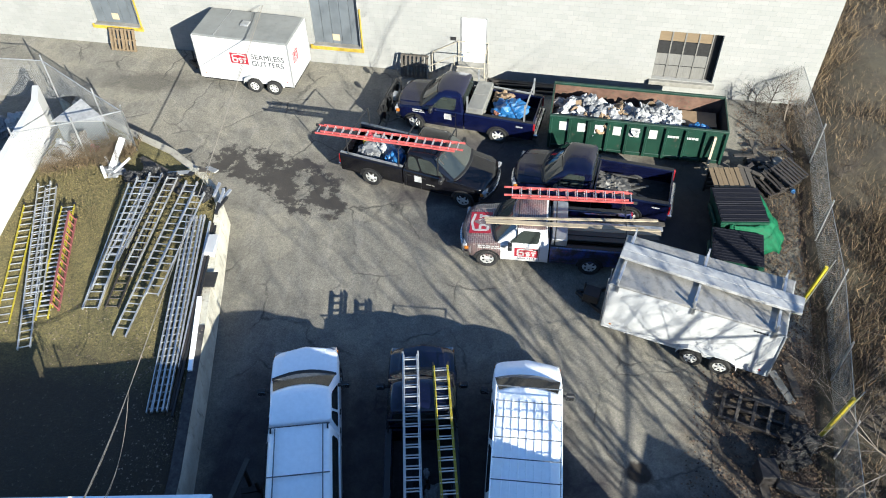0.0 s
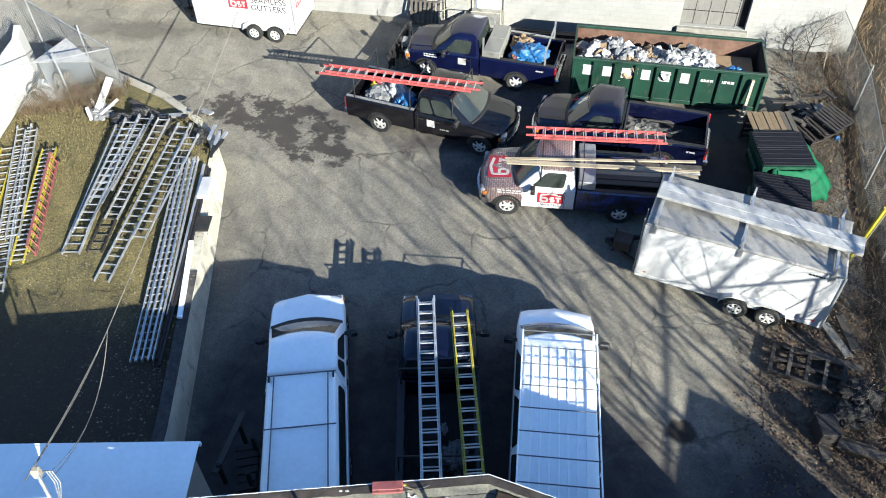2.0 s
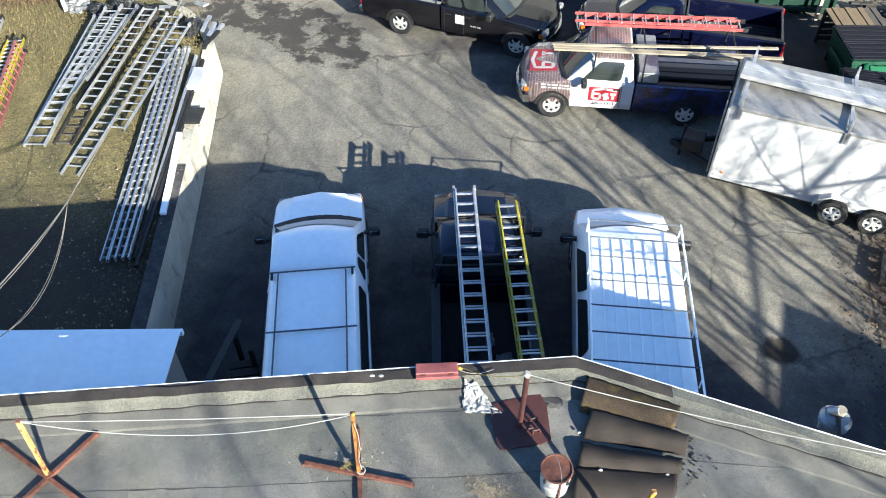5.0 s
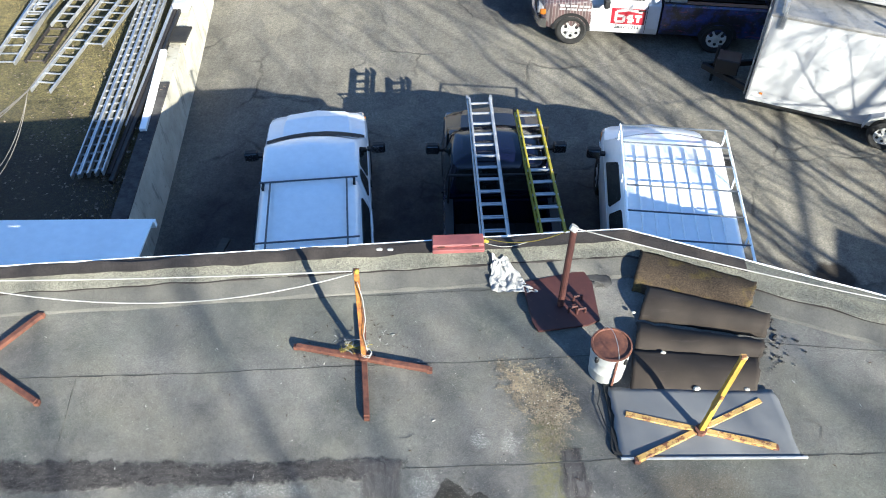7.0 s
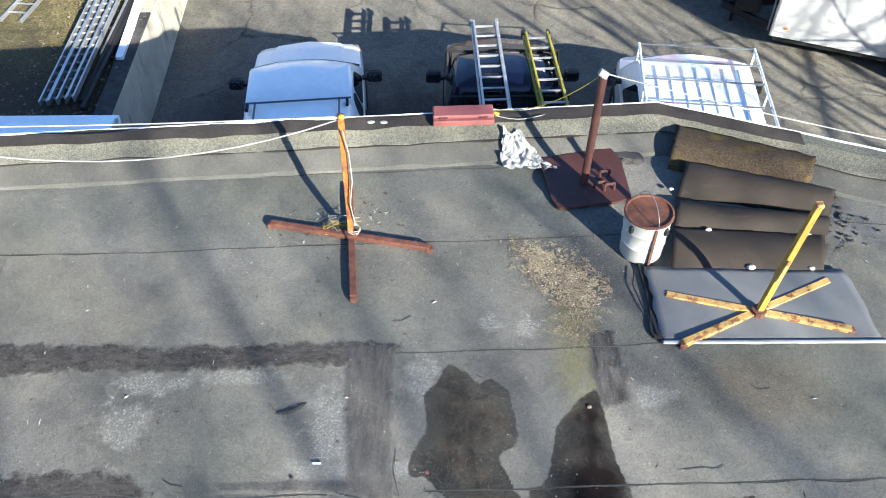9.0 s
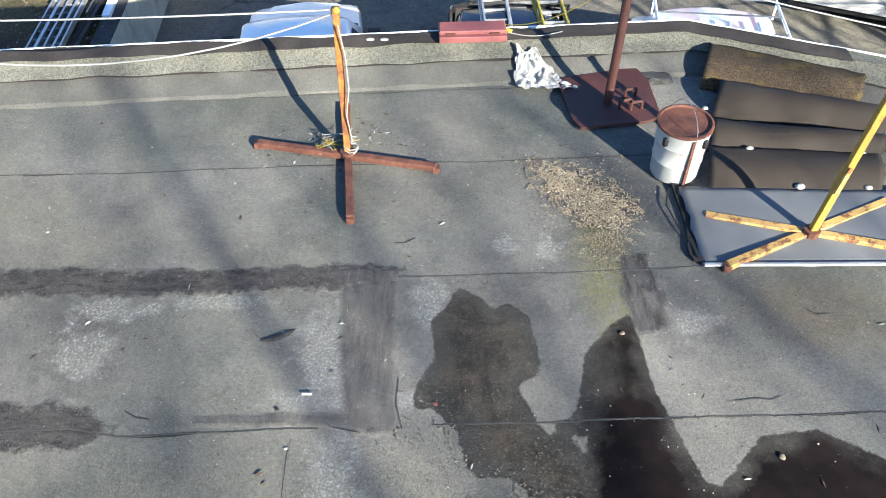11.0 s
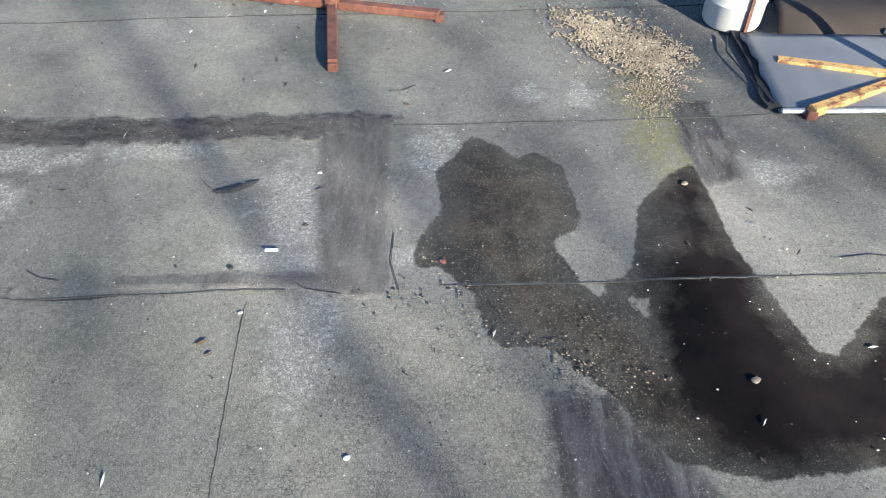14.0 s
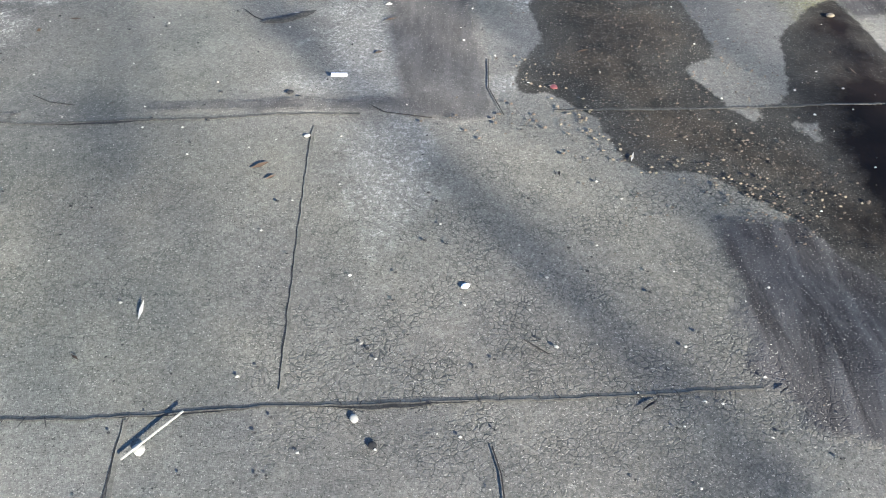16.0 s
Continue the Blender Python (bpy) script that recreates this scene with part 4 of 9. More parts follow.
def stand(c0, arms, mast_top, arm_mat, mast_mat, label):
    o = thing("line_stand", label, "warning stand", None, "warning-line stands on the roof")
    cx, cy = c0
    z = rz(cx, cy, 0.045)
    for (x0, y0), (x1, y1) in arms:
        bm = bmnew()
        beam(bm, (x0, y0, rz(x0, y0, 0.035)), (x1, y1, rz(x1, y1, 0.035)), 0.052, 0.045, bevel=0.004)
        ar = part("base_bar", bm, arm_mat, o)
        for x, y in ((x0, y0), (x1, y1)):
            bm = bmnew()
            box(bm, (x, y, rz(x, y, 0.022)), (0.05, 0.05, 0.044), None, 0.004)
            part("foot", bm, M_RUST, ar)
    bm = bmnew()
    beam(bm, (cx, cy, z), mast_top, 0.042, 0.042, up=(0, 1, 0), bevel=0.003)
    ms = part("mast", bm, mast_mat, o)
    bm = bmnew()
    tube(bm, (cx, cy, z - 0.01), (cx, cy, z + 0.035), 0.05, 10)
    part("socket", bm, M_RUST, o)
    bm = bmnew()
    box(bm, mast_top, (0.05, 0.05, 0.03), None, 0.006)
    part("mast_cap", bm, arm_mat, ms)
    return o


ST1 = stand((-2.53, 3.86), [((-3.17, 3.99), (-1.93, 3.74)), ((-2.455, 3.24), (-2.60, 4.44))], (-2.535, 4.03, 5.46), M_RUST, M_RUSTYOR, "rust-brown crossed steel stand with an orange mast")
ST0 = stand((-6.05, 3.80), [((-5.68, 4.34), (-6.40, 3.22)), ((-5.36, 3.36), (-6.75, 4.2))], (-6.05, 3.9, 5.46), M_RUST, M_YELCHIP, "rusty crossed steel stand with a yellow mast")
ST2 = stand((0.365, 3.13), [((-0.24, 3.29), (0.96, 2.99)), ((-0.20, 2.86), (0.95, 3.44))], (0.50, 3.20, 5.42), M_YELCHIP, M_YELMAST, "yellow crossed steel stand on a grey membrane sheet")
bm = bmnew()
beam(bm, (0.40, 3.15, 4.80), (0.43, 3.165, 4.98), 0.02, 0.07, up=(0, 1, 0))
part("bracket", bm, M_YELCHIP, ST2)
rr = random.Random(4)
for k in range(3):
    c0 = Vector((-2.51, 3.88, 4.51 + 0.015 * k))
    pts = [c0 + Vector((0.05 * math.cos(a * 0.9 + k), 0.05 * math.sin(a * 0.9 + k), 0.012 * math.sin(a))) for a in range(8)]
    wire("rope_wrap", pts, 0.004, M_ROPE, ST1)
wire("rope_tail", [(-2.52, 3.95, 5.4), (-2.49, 3.93, 5.2), (-2.48, 3.88, 5.0), (-2.51, 3.86, 4.8), (-2.49, 3.85, 4.6)], 0.005, M_ROPE, ST1)
for k in range(9):
    a = Vector((-2.62 + rr.uniform(-0.08, 0.08), 3.97 + rr.uniform(-0.05, 0.06), rz(-2.6, 3.97, 0.03)))
    pts = [a + Vector((rr.uniform(-0.09, 0.09), rr.uniform(-0.07, 0.07), rr.uniform(0, 0.06))) for _ in range(6)]
    wire("rope_tangle", pts, 0.003, M_ROPE if k % 2 else M_ROPEYEL, ST1, "tangled ends of thin rope")
bm = bmnew()
bmesh.ops.create_icosphere(bm, subdivisions=2, radius=0.024, matrix=Matrix.Translation((-2.53, 4.02, 5.46)))
part("rope_knot", bm, M_ROPEYEL, ST1, "yellow rope knot on the mast")

# ropes between the stands
tagged(wire("rope", sag((-6.05, 3.9, 5.44), (-2.535, 4.03, 5.46), 0.03), 0.006, M_ROPE), "taut white rope strung between two stands", "rope")
tagged(wire("rope", sag((-6.05, 3.9, 5.44), (-2.535, 4.03, 5.44), 0.34), 0.006, M_ROPE), "sagging white rope strung between two stands", "rope")
tagged(wire("rope", sag((-0.665, 4.52, 5.5), (4.2, 3.7, 4.95), 0.10), 0.006, M_ROPE), "white rope running along the roof edge", "rope")
tagged(wire("rope", sag((-0.665, 4.52, 5.5), (-1.42, 5.2, 4.70), 0.12), 0.004, M_ROPEYEL), "thin yellow cord tied to the roof edge", "rope")
rp = [(-1.4 + 0.06 * k, 5.17 - 0.05 * math.sin(k * 0.5), PAR_Z + 0.03) for k in range(8)]
tagged(wire("cord", rp, 0.004, M_ROPE), "loose thin white cord on the roof edge", "rope")
bm = bmnew()
bmesh.ops.create_icosphere(bm, subdivisions=2, radius=0.028, matrix=Matrix.Translation((-1.40, 5.2, PAR_Z + 0.03)) @ Matrix.Diagonal((1, 0.7, 0.8, 1)))
for v in bm.verts:
    v.co += 0.02 * Vector((noise.noise(v.co * 30), noise.noise(v.co * 35), noise.noise(v.co * 40)))
tagged(part("rope_knot", bm, M_ROPEYEL), "bright yellow rope knot at the roof edge", "rope")

# red metal box on the parapet
RBX = thing("toolbox_lid", "faded red metal lid with two hinges on the parapet", "metal box", pose(-1.68, 5.145, PAR_Z + 0.012, 0, 0, 3.5))
bm = bmnew()
box(bm, (0, 0.015, 0.045), (0.52, 0.16, 0.07), None, 0.01)
part("lid", bm, M_FADEDRED, RBX)
bm = bmnew()
box(bm, (0, -0.085, 0.03), (0.52, 0.05, 0.05), None, 0.006)
part("front", bm, M_FADEDRED, RBX)
for x in (-0.17, 0.17):
    bm = bmnew()
    box(bm, (x, -0.062, 0.066), (0.07, 0.05, 0.006))
    part("hinge", bm, M_RUST, RBX)
for x in (-2.47, -2.36):
    bm = bmnew()
    bmesh.ops.create_icosphere(bm, subdivisions=2, radius=0.028, matrix=Matrix.Translation((x, 5.09, PAR_Z + 0.012)) @ Matrix.Diagonal((1.2, 0.8, 0.25, 1)))
    tagged(part("paint_blob", bm, M_STONEPALE), "white paint blob on the roof edge", "paint spot")

# maroon base plate with a post
PST = thing("base_plate_post", "maroon steel post on a flat base plate", "steel post")
bm = bmnew()
prism(bm, [(-1.04, 4.80), (-0.42, 4.97), (-0.35, 4.80), (-0.33, 4.33), (-0.45, 4.27), (-0.92, 4.19), (-0.97, 4.3)], ROOF_Z + 0.012, ROOF_Z + 0.035)
part("plate", bm, M_MAROON, PST)
bm = bmnew()
tube(bm, (-0.69, 4.51, ROOF_Z + 0.03), (-0.665, 4.53, 5.48), 0.032, 12)
part("post", bm, M_MAROON, PST)
for k, (x, y) in enumerate(((-0.58, 4.42), (-0.52, 4.56), (-0.50, 4.40))):
    bm = bmnew()
    pts = [(x - 0.04, y, ROOF_Z + 0.035), (x - 0.04, y, ROOF_Z + 0.10), (x + 0.04, y + 0.02, ROOF_Z + 0.10), (x + 0.04, y + 0.02, ROOF_Z + 0.035)]
    for a, b in zip(pts, pts[1:]):
        tube(bm, a, b, 0.011, 6)
    part("loop_handle", bm, M_MAROON, PST)
bm = bmnew()
tube(bm, (-0.68, 4.52, 5.47), (-0.655, 4.535, 5.51), 0.04, 8)
part("rope_ring", bm, M_ROPE, PST)
# crumpled white sheet by the plate
bm = bmnew()
bmesh.ops.create_grid(bm, x_segments=16, y_segments=24, size=1.0)
for v in bm.verts:
    x, y = v.co.x * 0.15, v.co.y * 0.19
    f = 0.05 * abs(noise.noise((x * 9, y * 7, 1))) + 0.07 * abs(noise.noise((x * 20, y * 14, 4)))
    v.co = Vector((-1.2 + x * (1 - 0.5 * v.co.y) + 0.05 * noise.noise((y * 9, 2, 2)) + 0.12 * v.co.y * -0.6, 4.86 + y + 0.03 * noise.noise((x * 15, y * 8, 7)), 0))
    v.co.z = max(rz(v.co.x, v.co.y), ROOF_Z + 0.20 * max(0, (v.co.y - (par_y(v.co.x) - 0.46)) / 0.4)) + 0.02 + f
tagged(part("crumpled_bag", bm, plain("thin_white_plastic", (0.86, 0.85, 0.80), 0.6, vary=0.2, scale=9.0), smooth=False), "crumpled white plastic bag at the parapet", "plastic bag")

# bucket with a rusted lid
BKT = thing("bucket", "white metal pail with a rusted lid and strap", "bucket", pose(-0.345, 3.765, ROOF_Z + 0.004, 1.5, -1.0, 20))
n = Nodes("pail_enamel", 0.8)
rst = n.ramp(n.noise(7.0, 6.0, 0.7), 0.62, 0.70)
M_PAIL = n.out(n.mix(rst, (0.74, 0.74, 0.70), (0.30, 0.14, 0.06)), 0.4)
bm = bmnew()
rings = []
for r, z in ((0.150, 0.0), (0.155, 0.01), (0.158, 0.13), (0.163, 0.14), (0.158, 0.15), (0.164, 0.27), (0.169, 0.28), (0.165, 0.29), (0.170, 0.37), (0.176, 0.385), (0.170, 0.392)):
    rings.append([(r * math.cos(k * math.pi / 16), r * math.sin(k * math.pi / 16), z) for k in range(32)])
loft(bm, rings)
part("pail", bm, M_PAIL, BKT, smooth=True)
bm = bmnew()
rings = []
for r, z in ((0.172, 0.385), (0.18, 0.395), (0.178, 0.41), (0.165, 0.412), (0.158, 0.397), (0.08, 0.394), (0.02, 0.396)):
    rings.append([(r * math.cos(k * math.pi / 16), r * math.sin(k * math.pi / 16), z) for k in range(32)])
loft(bm, rings)
part("lid", bm, M_RUST, BKT, "rusted round lid")
bm = bmnew()
box(bm, (-0.03, -0.170, 0.2), (0.022, 0.008, 0.37))
part("strap", bm, M_RUST, BKT)
for a in (200, 290, 340):
    bm = bmnew()
    box(bm, (0.172 * math.cos(radians(a)), 0.172 * math.sin(radians(a)), 0.33), (0.03, 0.03, 0.06), None, 0.004)
    part("lug", bm, M_BLACK, BKT)
wire("wire_handle", [(0.0 + 0.02 * math.sin(a * 0.5), 0.17 * math.cos(a * math.pi / 10), 0.40 + 0.13 * math.sin(a * math.pi / 10)) for a in range(11)], 0.003, M_GREYMET, BKT)

# curled offcuts of roofing felt
n = Nodes("brown_felt")
g = n.noise(120.0, 4.0, 0.8)
c = n.mix(n.ramp(n.noise(2.0, 5.0), 0.35, 0.7), (0.062, 0.049, 0.040), (0.105, 0.085, 0.068))
c = n.mix(n.ramp(g, 0.5, 0.8, 0.0, 0.4), c, (0.14, 0.12, 0.09))
n.bump(g, 0.4, 0.003)
c = n.mix(n.ramp(n.noise(3.0, 6.0, 0.7, n.stretch((1.0, 6.0, 1.0), 0.3)), 0.58, 0.66, 0.0, 0.4), c, (0.16, 0.14, 0.12))
M_BFELT = n.out(c, 0.75, 0.0, **{"Specular IOR Level": 0.2})
n = Nodes("mossy_felt")
c = n.mix(n.ramp(n.noise(90.0, 4.0, 0.8), 0.4, 0.7), (0.095, 0.072, 0.052), (0.22, 0.17, 0.115))
c = n.mix(n.ramp(n.noise(6.0, 6.0, 0.7), 0.52, 0.66, 0.0, 0.7), c, (0.30, 0.23, 0.07))
c = n.cells(c, 130.0, 0.65, 1.35)
n.bump(n.noise(90.0), 0.6, 0.004)
M_MFELT = n.out(c, 0.95, 0.0, **{"Specular IOR Level": 0.1})


def curl(a, b, c_, d, rise, material, label, lift=0.0, skew=0.4):
    """A sheet bowed up between its long edges a-b and d-c."""
    a, b, c_, d = (Vector((*p, 0)) for p in (a, b, c_, d))
    vs, fs = [], []
    N, K = 28, 12
    for j in range(K + 1):
        v = j / K
        for i in range(N + 1):
            u = i / N
            p = a.lerp(b, u).lerp(d.lerp(c_, u), v)
            h = rise * (1 - (2 * v - 1) ** 2) * (1 + skew * (v - 0.5)) * (0.85 + 0.3 * noise.noise((u * 2, rise * 50, 1))) + lift * (1 - v)
            e_ = 0.022 if i in (0, N) or j in (0, K) else 0.0
            vs.append((p.x + e_ * noise.noise((u * 9, v * 9, rise * 90)), p.y + e_ * noise.noise((u * 11, v * 8, rise * 70 + 5)), ROOF_Z + 0.012 + h))
    for j in range(K):
        for i in range(N):
            q = j * (N + 1) + i
            fs.append((q, q + 1, q + N + 2, q + N + 1))
    top = len(vs)
    vs += [(x, y, z - 0.008) for x, y, z in vs]
    fs += [tuple(i + top for i in f[::-1]) for f in list(fs)]
    rim = [i for i in range(N + 1)] + [(j + 1) * (N + 1) + N for j in range(K)] + [K * (N + 1) + N - 1 - i for i in range(N)] + [(K - 1 - j) * (N + 1) for j in range(K - 1)]
    for i, j in zip(rim, rim[1:] + rim[:1]):
        fs.append((j, i, i + top, j + top))
    return tagged(raw("felt_offcut", vs, fs, material, smooth=True), label, "roofing offcut", "roofing offcuts on the roof")


curl((0.17, 5.17), (1.23, 4.74), (1.08, 4.40), (0.03, 4.72), 0.10, M_MFELT, "curled brown granule felt offcut with moss", 0.12)
curl((0.17, 4.72), (1.27, 4.38), (1.19, 4.15), (0.04, 4.36), 0.10, M_BFELT, "curled dark brown felt offcut", 0.08)
curl((0.01, 4.30), (1.15, 4.10), (1.06, 3.86), (-0.06, 3.96), 0.11, M_BFELT, "rolled dark brown felt offcut", 0.03)
curl((-0.09, 3.97), (1.05, 3.90), (0.95, 3.52), (-0.16, 3.52), 0.07, M_BFELT, "bowed dark brown felt offcut with pale debris", 0.04)
n = Nodes("grey_membrane")
c = n.mix(n.ramp(n.noise(2.5, 5.0), 0.35, 0.7), (0.31, 0.32, 0.335), (0.40, 0.41, 0.425))
n.bump(n.noise(5.0, 3.0), 0.25, 0.01)
M_MEMB = n.out(c, 0.48)
curl((-0.35, 3.57), (1.09, 3.55), (1.16, 2.90), (-0.33, 2.87), 0.018, M_MEMB, "grey rubber membrane sheet lying flat on the roof", 0.02, 0.0)
bm = bmnew()
tube(bm, (-0.33, 2.875, ROOF_Z + 0.02), (1.2, 2.905, ROOF_Z + 0.02), 0.014, 8)
tagged(part("membrane_edge_bar", bm, M_GREYMET), "thin metal bar along the edge of the membrane", "metal bar")
bm = bmnew()
prism(bm, blob([(-0.39, 3.62), (-0.34, 3.6), (-0.33, 3.3), (-0.34, 3.0), (-0.32, 2.9), (-0.40, 2.96), (-0.37, 3.2)], 3, 0.004, 5), ROOF_Z + 0.0, ROOF_Z + 0.02)
tagged(part("rubber_strip", bm, M_RUBBER), "black rubber strip beside the membrane", "rubber strip")
for x, y, r, z in ((0.19, 3.93, 0.022, 0.06), (0.42, 3.55, 0.028, 0.05), (0.86, 3.55, 0.022, 0.045), (0.93, 3.88, 0.02, 0.06), (0.0, 4.42, 0.02, 0.04)):
    bm = bmnew()
    bmesh.ops.create_icosphere(bm, subdivisions=2, radius=r, matrix=Matrix.Translation((x, y, ROOF_Z + z)) @ Matrix.Diagonal((1.2, 0.8, 0.7, 1)))
    for v in bm.verts:
        v.co += 0.3 * r * Vector((noise.noise(v.co * 50), noise.noise(v.co * 60), 0))
    tagged(part("stone_chip", bm, M_STONEPALE), "pale stone chip holding down the felt", "stone")
rr = random.Random(11)
crumbs = [(rr.gauss(1.25, 0.08), rr.gauss(4.0, 0.16), rr.uniform(0.008, 0.022)) for _ in range(40)] + [(rr.uniform(0.0, 1.0), rr.gauss(3.53, 0.02), rr.uniform(0.005, 0.012)) for _ in range(40)]
pebbles("tar_crumbs", crumbs, M_STONEDARK, "black crumbs of old tar beside the felt", 9)
roof_patch("tar_smear", [(-0.6, 4.88), (-0.4, 4.95), (-0.15, 4.92), (-0.2, 4.78), (-0.5, 4.78)], (-0.38, 4.86), M_TAR, "dark tar smear by the parapet", 0.03, 5, 0.02, 31)
tagged(wire("cable", [(-0.42, 3.55, ROOF_Z + 0.02), (-0.46, 3.4, ROOF_Z + 0.02), (-0.42, 3.2, ROOF_Z + 0.02), (-0.37, 3.05, ROOF_Z + 0.02), (-0.36, 2.93, ROOF_Z + 0.03)], 0.005, M_BLACK), "thin black cable on the roof", "cable")

# blown leaves, shreds of paper and rope fibre
M_SHRED = plain("pale_shred", (0.8, 0.78, 0.72), 0.8, vary=0.2)
M_ROOFLEAF = plain("dry_leaf", (0.12, 0.075, 0.04), 0.85, vary=0.5)
for nm, mat_, cnt, lab in (("roof_shreds", M_SHRED, 90, "pale shreds of paper and fibre on the roof"), ("roof_leaves", M_ROOFLEAF, 150, "small dry leaf pieces on the roof")):
    vs, fs = [], []
    for k in range(cnt):
        x, y = rr.uniform(-6.2, 2.6), rr.uniform(0.6, 4.4)
        if k % 3 == 0:
            x, y = rr.gauss(-2.5, 0.35), rr.gauss(4.0, 0.15)
        if y > par_y(x) - 0.55:
            continue
        a, l_, w_ = rr.uniform(0, 6.3), rr.uniform(0.01, 0.03), rr.uniform(0.002, 0.006)
        dx, dy = math.cos(a), math.sin(a)
        z = rz(x, y, 0.006)
        b = len(vs)
        vs += [(x - dx * l_, y - dy * l_, z), (x - dy * w_, y + dx * w_, z + rr.uniform(0, 0.008)), (x + dx * l_, y + dy * l_, z + rr.uniform(0, 0.006)), (x + dy * w_, y - dx * w_, z)]
        fs.append((b, b + 3, b + 2, b + 1))
    tagged(raw(nm, vs, fs, mat_), lab, "litter", kind="stuff")

# ---- vehicles ----
def sec(x, w, zb, zt, r=0.10, crown=0.02):
    """One cross-section of a body, at x."""
    return [(x, -w * 0.94, zb), (x, w * 0.94, zb), (x, w, zb + 0.18), (x, w, (zb + zt) / 2 + 0.05), (x, w * 0.985, zt - r), (x, w * 0.95, zt - r * 0.3), (x, w - r * 1.5, zt),
            (x, 0, zt + crown), (x, -(w - r * 1.5), zt), (x, -w * 0.95, zt - r * 0.3), (x, -w * 0.985, zt - r), (x, -w, (zb + zt) / 2 + 0.05), (x, -w, zb + 0.18)]


def bow(bm, xn, xc, W, amount=0.26):
    """Rounds the nose of a vehicle as seen from above."""
    for v in bm.verts:
        f = max(0.0, min(1.0, (v.co.x - xc) / (xn - xc)))
        v.co.x -= amount * f * f * (v.co.y / W) ** 2


def cabin(bm, lo, hi, wl, wh, zl, zh, crown=0.04):
    """A greenhouse: lo, hi = (rear x, front x) at belt and roof."""
    def ring(x0, x1, w, z):
        c = 0.07
        front = [(x1 + 0.18 * (1 - u * u), u * (w - 0.025), z) for u in (1, 0.75, 0.4, 0, -0.4, -0.75, -1)]
        return [(x0, -w + c, z), (x0, w - c, z), (x0 + c, w, z), (x1 - c, w, z)] + front + [(x1 - c, -w, z), (x0 + c, -w, z)]
    loft(bm, [ring(lo[0], lo[1], wl, zl), ring(hi[0], hi[1], wh, zh - 0.05), ring(hi[0] + 0.05, hi[1] - 0.06, wh - 0.07, zh), ring(hi[0] + 0.28 * (hi[1] - hi[0]), hi[0] + 0.66 * (hi[1] - hi[0]), wh * 0.55, zh + crown)])


def pane(name, parent, q, label="", out=0.006, material=None):
    """A window pane on four corners, slightly proud, with a rounded outline."""
    q = [Vector(p) for p in q]
    nrm = (q[1] - q[0]).cross(q[3] - q[0]).normalized()
    bm = bmnew()
    pts = []
    for i in range(4):
        a, b, c_ = q[i - 1], q[i], q[(i + 1) % 4]
        pts.append(b.lerp(a, min(0.3, 0.06 / (b - a).length)))
        pts.append(b.lerp(c_, min(0.3, 0.06 / (b - c_).length)))
    top = [bm.verts.new(p + nrm * out) for p in pts]
    bot = [bm.verts.new(p - nrm * 0.01) for p in pts]
    bm.faces.new(top)
    for i in range(8):
        bm.faces.new((top[i], bot[i], bot[(i + 1) % 8], top[(i + 1) % 8]))
    return part(name, bm, material or M_GLASS, parent, label)


def screen(car, xl, xh, wl, wh, zl, zh):
    """A curved windshield on the front of the greenhouse."""
    vs, fs = [], []
    cols_ = 8
    for g in (0.04, 0.35, 0.65, 0.97):
        for i in range(cols_ + 1):
            u = -1 + 2 * i / cols_
            w = (wl * (1 - g) + wh * g) - 0.055
            x = xl * (1 - g) + xh * g + 0.18 * (1 - (u * w / (w + 0.03)) ** 2) + 0.012
            vs.append((x, u * w, zl + (zh - 0.05 - zl) * g + 0.008))
    for j in range(3):
        for i in range(cols_):
            a = j * (cols_ + 1) + i
            fs.append((a, a + 1, a + cols_ + 2, a + cols_ + 1))
    return raw("windshield", vs, fs, M_GLASS, car, smooth=True)


def wheel_meshes():
    bm = bmnew()
    prof = [(0.235, 0.10), (0.33, 0.125), (0.375, 0.10), (0.385, 0.05), (0.385, -0.05), (0.375, -0.10), (0.33, -0.125), (0.235, -0.10)]
    rings = []
    for k in range(20):
        a = 2 * math.pi * k / 20
        rings.append([(r * math.cos(a), y, r * math.sin(a)) for r, y in prof])
    rings.append(rings[0])
    loft(bm, rings, caps=False)
    bmesh.ops.remove_doubles(bm, verts=bm.verts, dist=1e-5)
    t = part("tyre", bm, M_RUBBER, smooth=True)
    bm = bmnew()
    bmesh.ops.create_cone(bm, cap_ends=True, segments=20, radius1=0.24, radius2=0.24, depth=0.16, matrix=Matrix.Rotation(radians(90), 4, "X"))
    for k in range(6):
        a = 2 * math.pi * k / 6
        for s_ in (-1, 1):
            beam(bm, (0.04 * math.cos(a), s_ * 0.085, 0.04 * math.sin(a)), (0.22 * math.cos(a), s_ * 0.095, 0.22 * math.sin(a)), 0.05, 0.03, up=(0, 1, 0))
    for s_ in (-1, 1):
        tube(bm, (0, s_ * 0.07, 0), (0, s_ * 0.11, 0), 0.06, 12)
    r = part("rim", bm, M_RIM)
    bm = bmnew()
    tube(bm, (0, -0.003, 0), (0, 0.003, 0), 0.04, 8)
    h = part("rim_hole", bm, M_BLACK)
    out = (t.data, r.data, h.data)
    for o in (t, r, h):
        bpy.data.objects.remove(o)
    return out


TYRE, RIM, RIMHOLE = wheel_meshes()


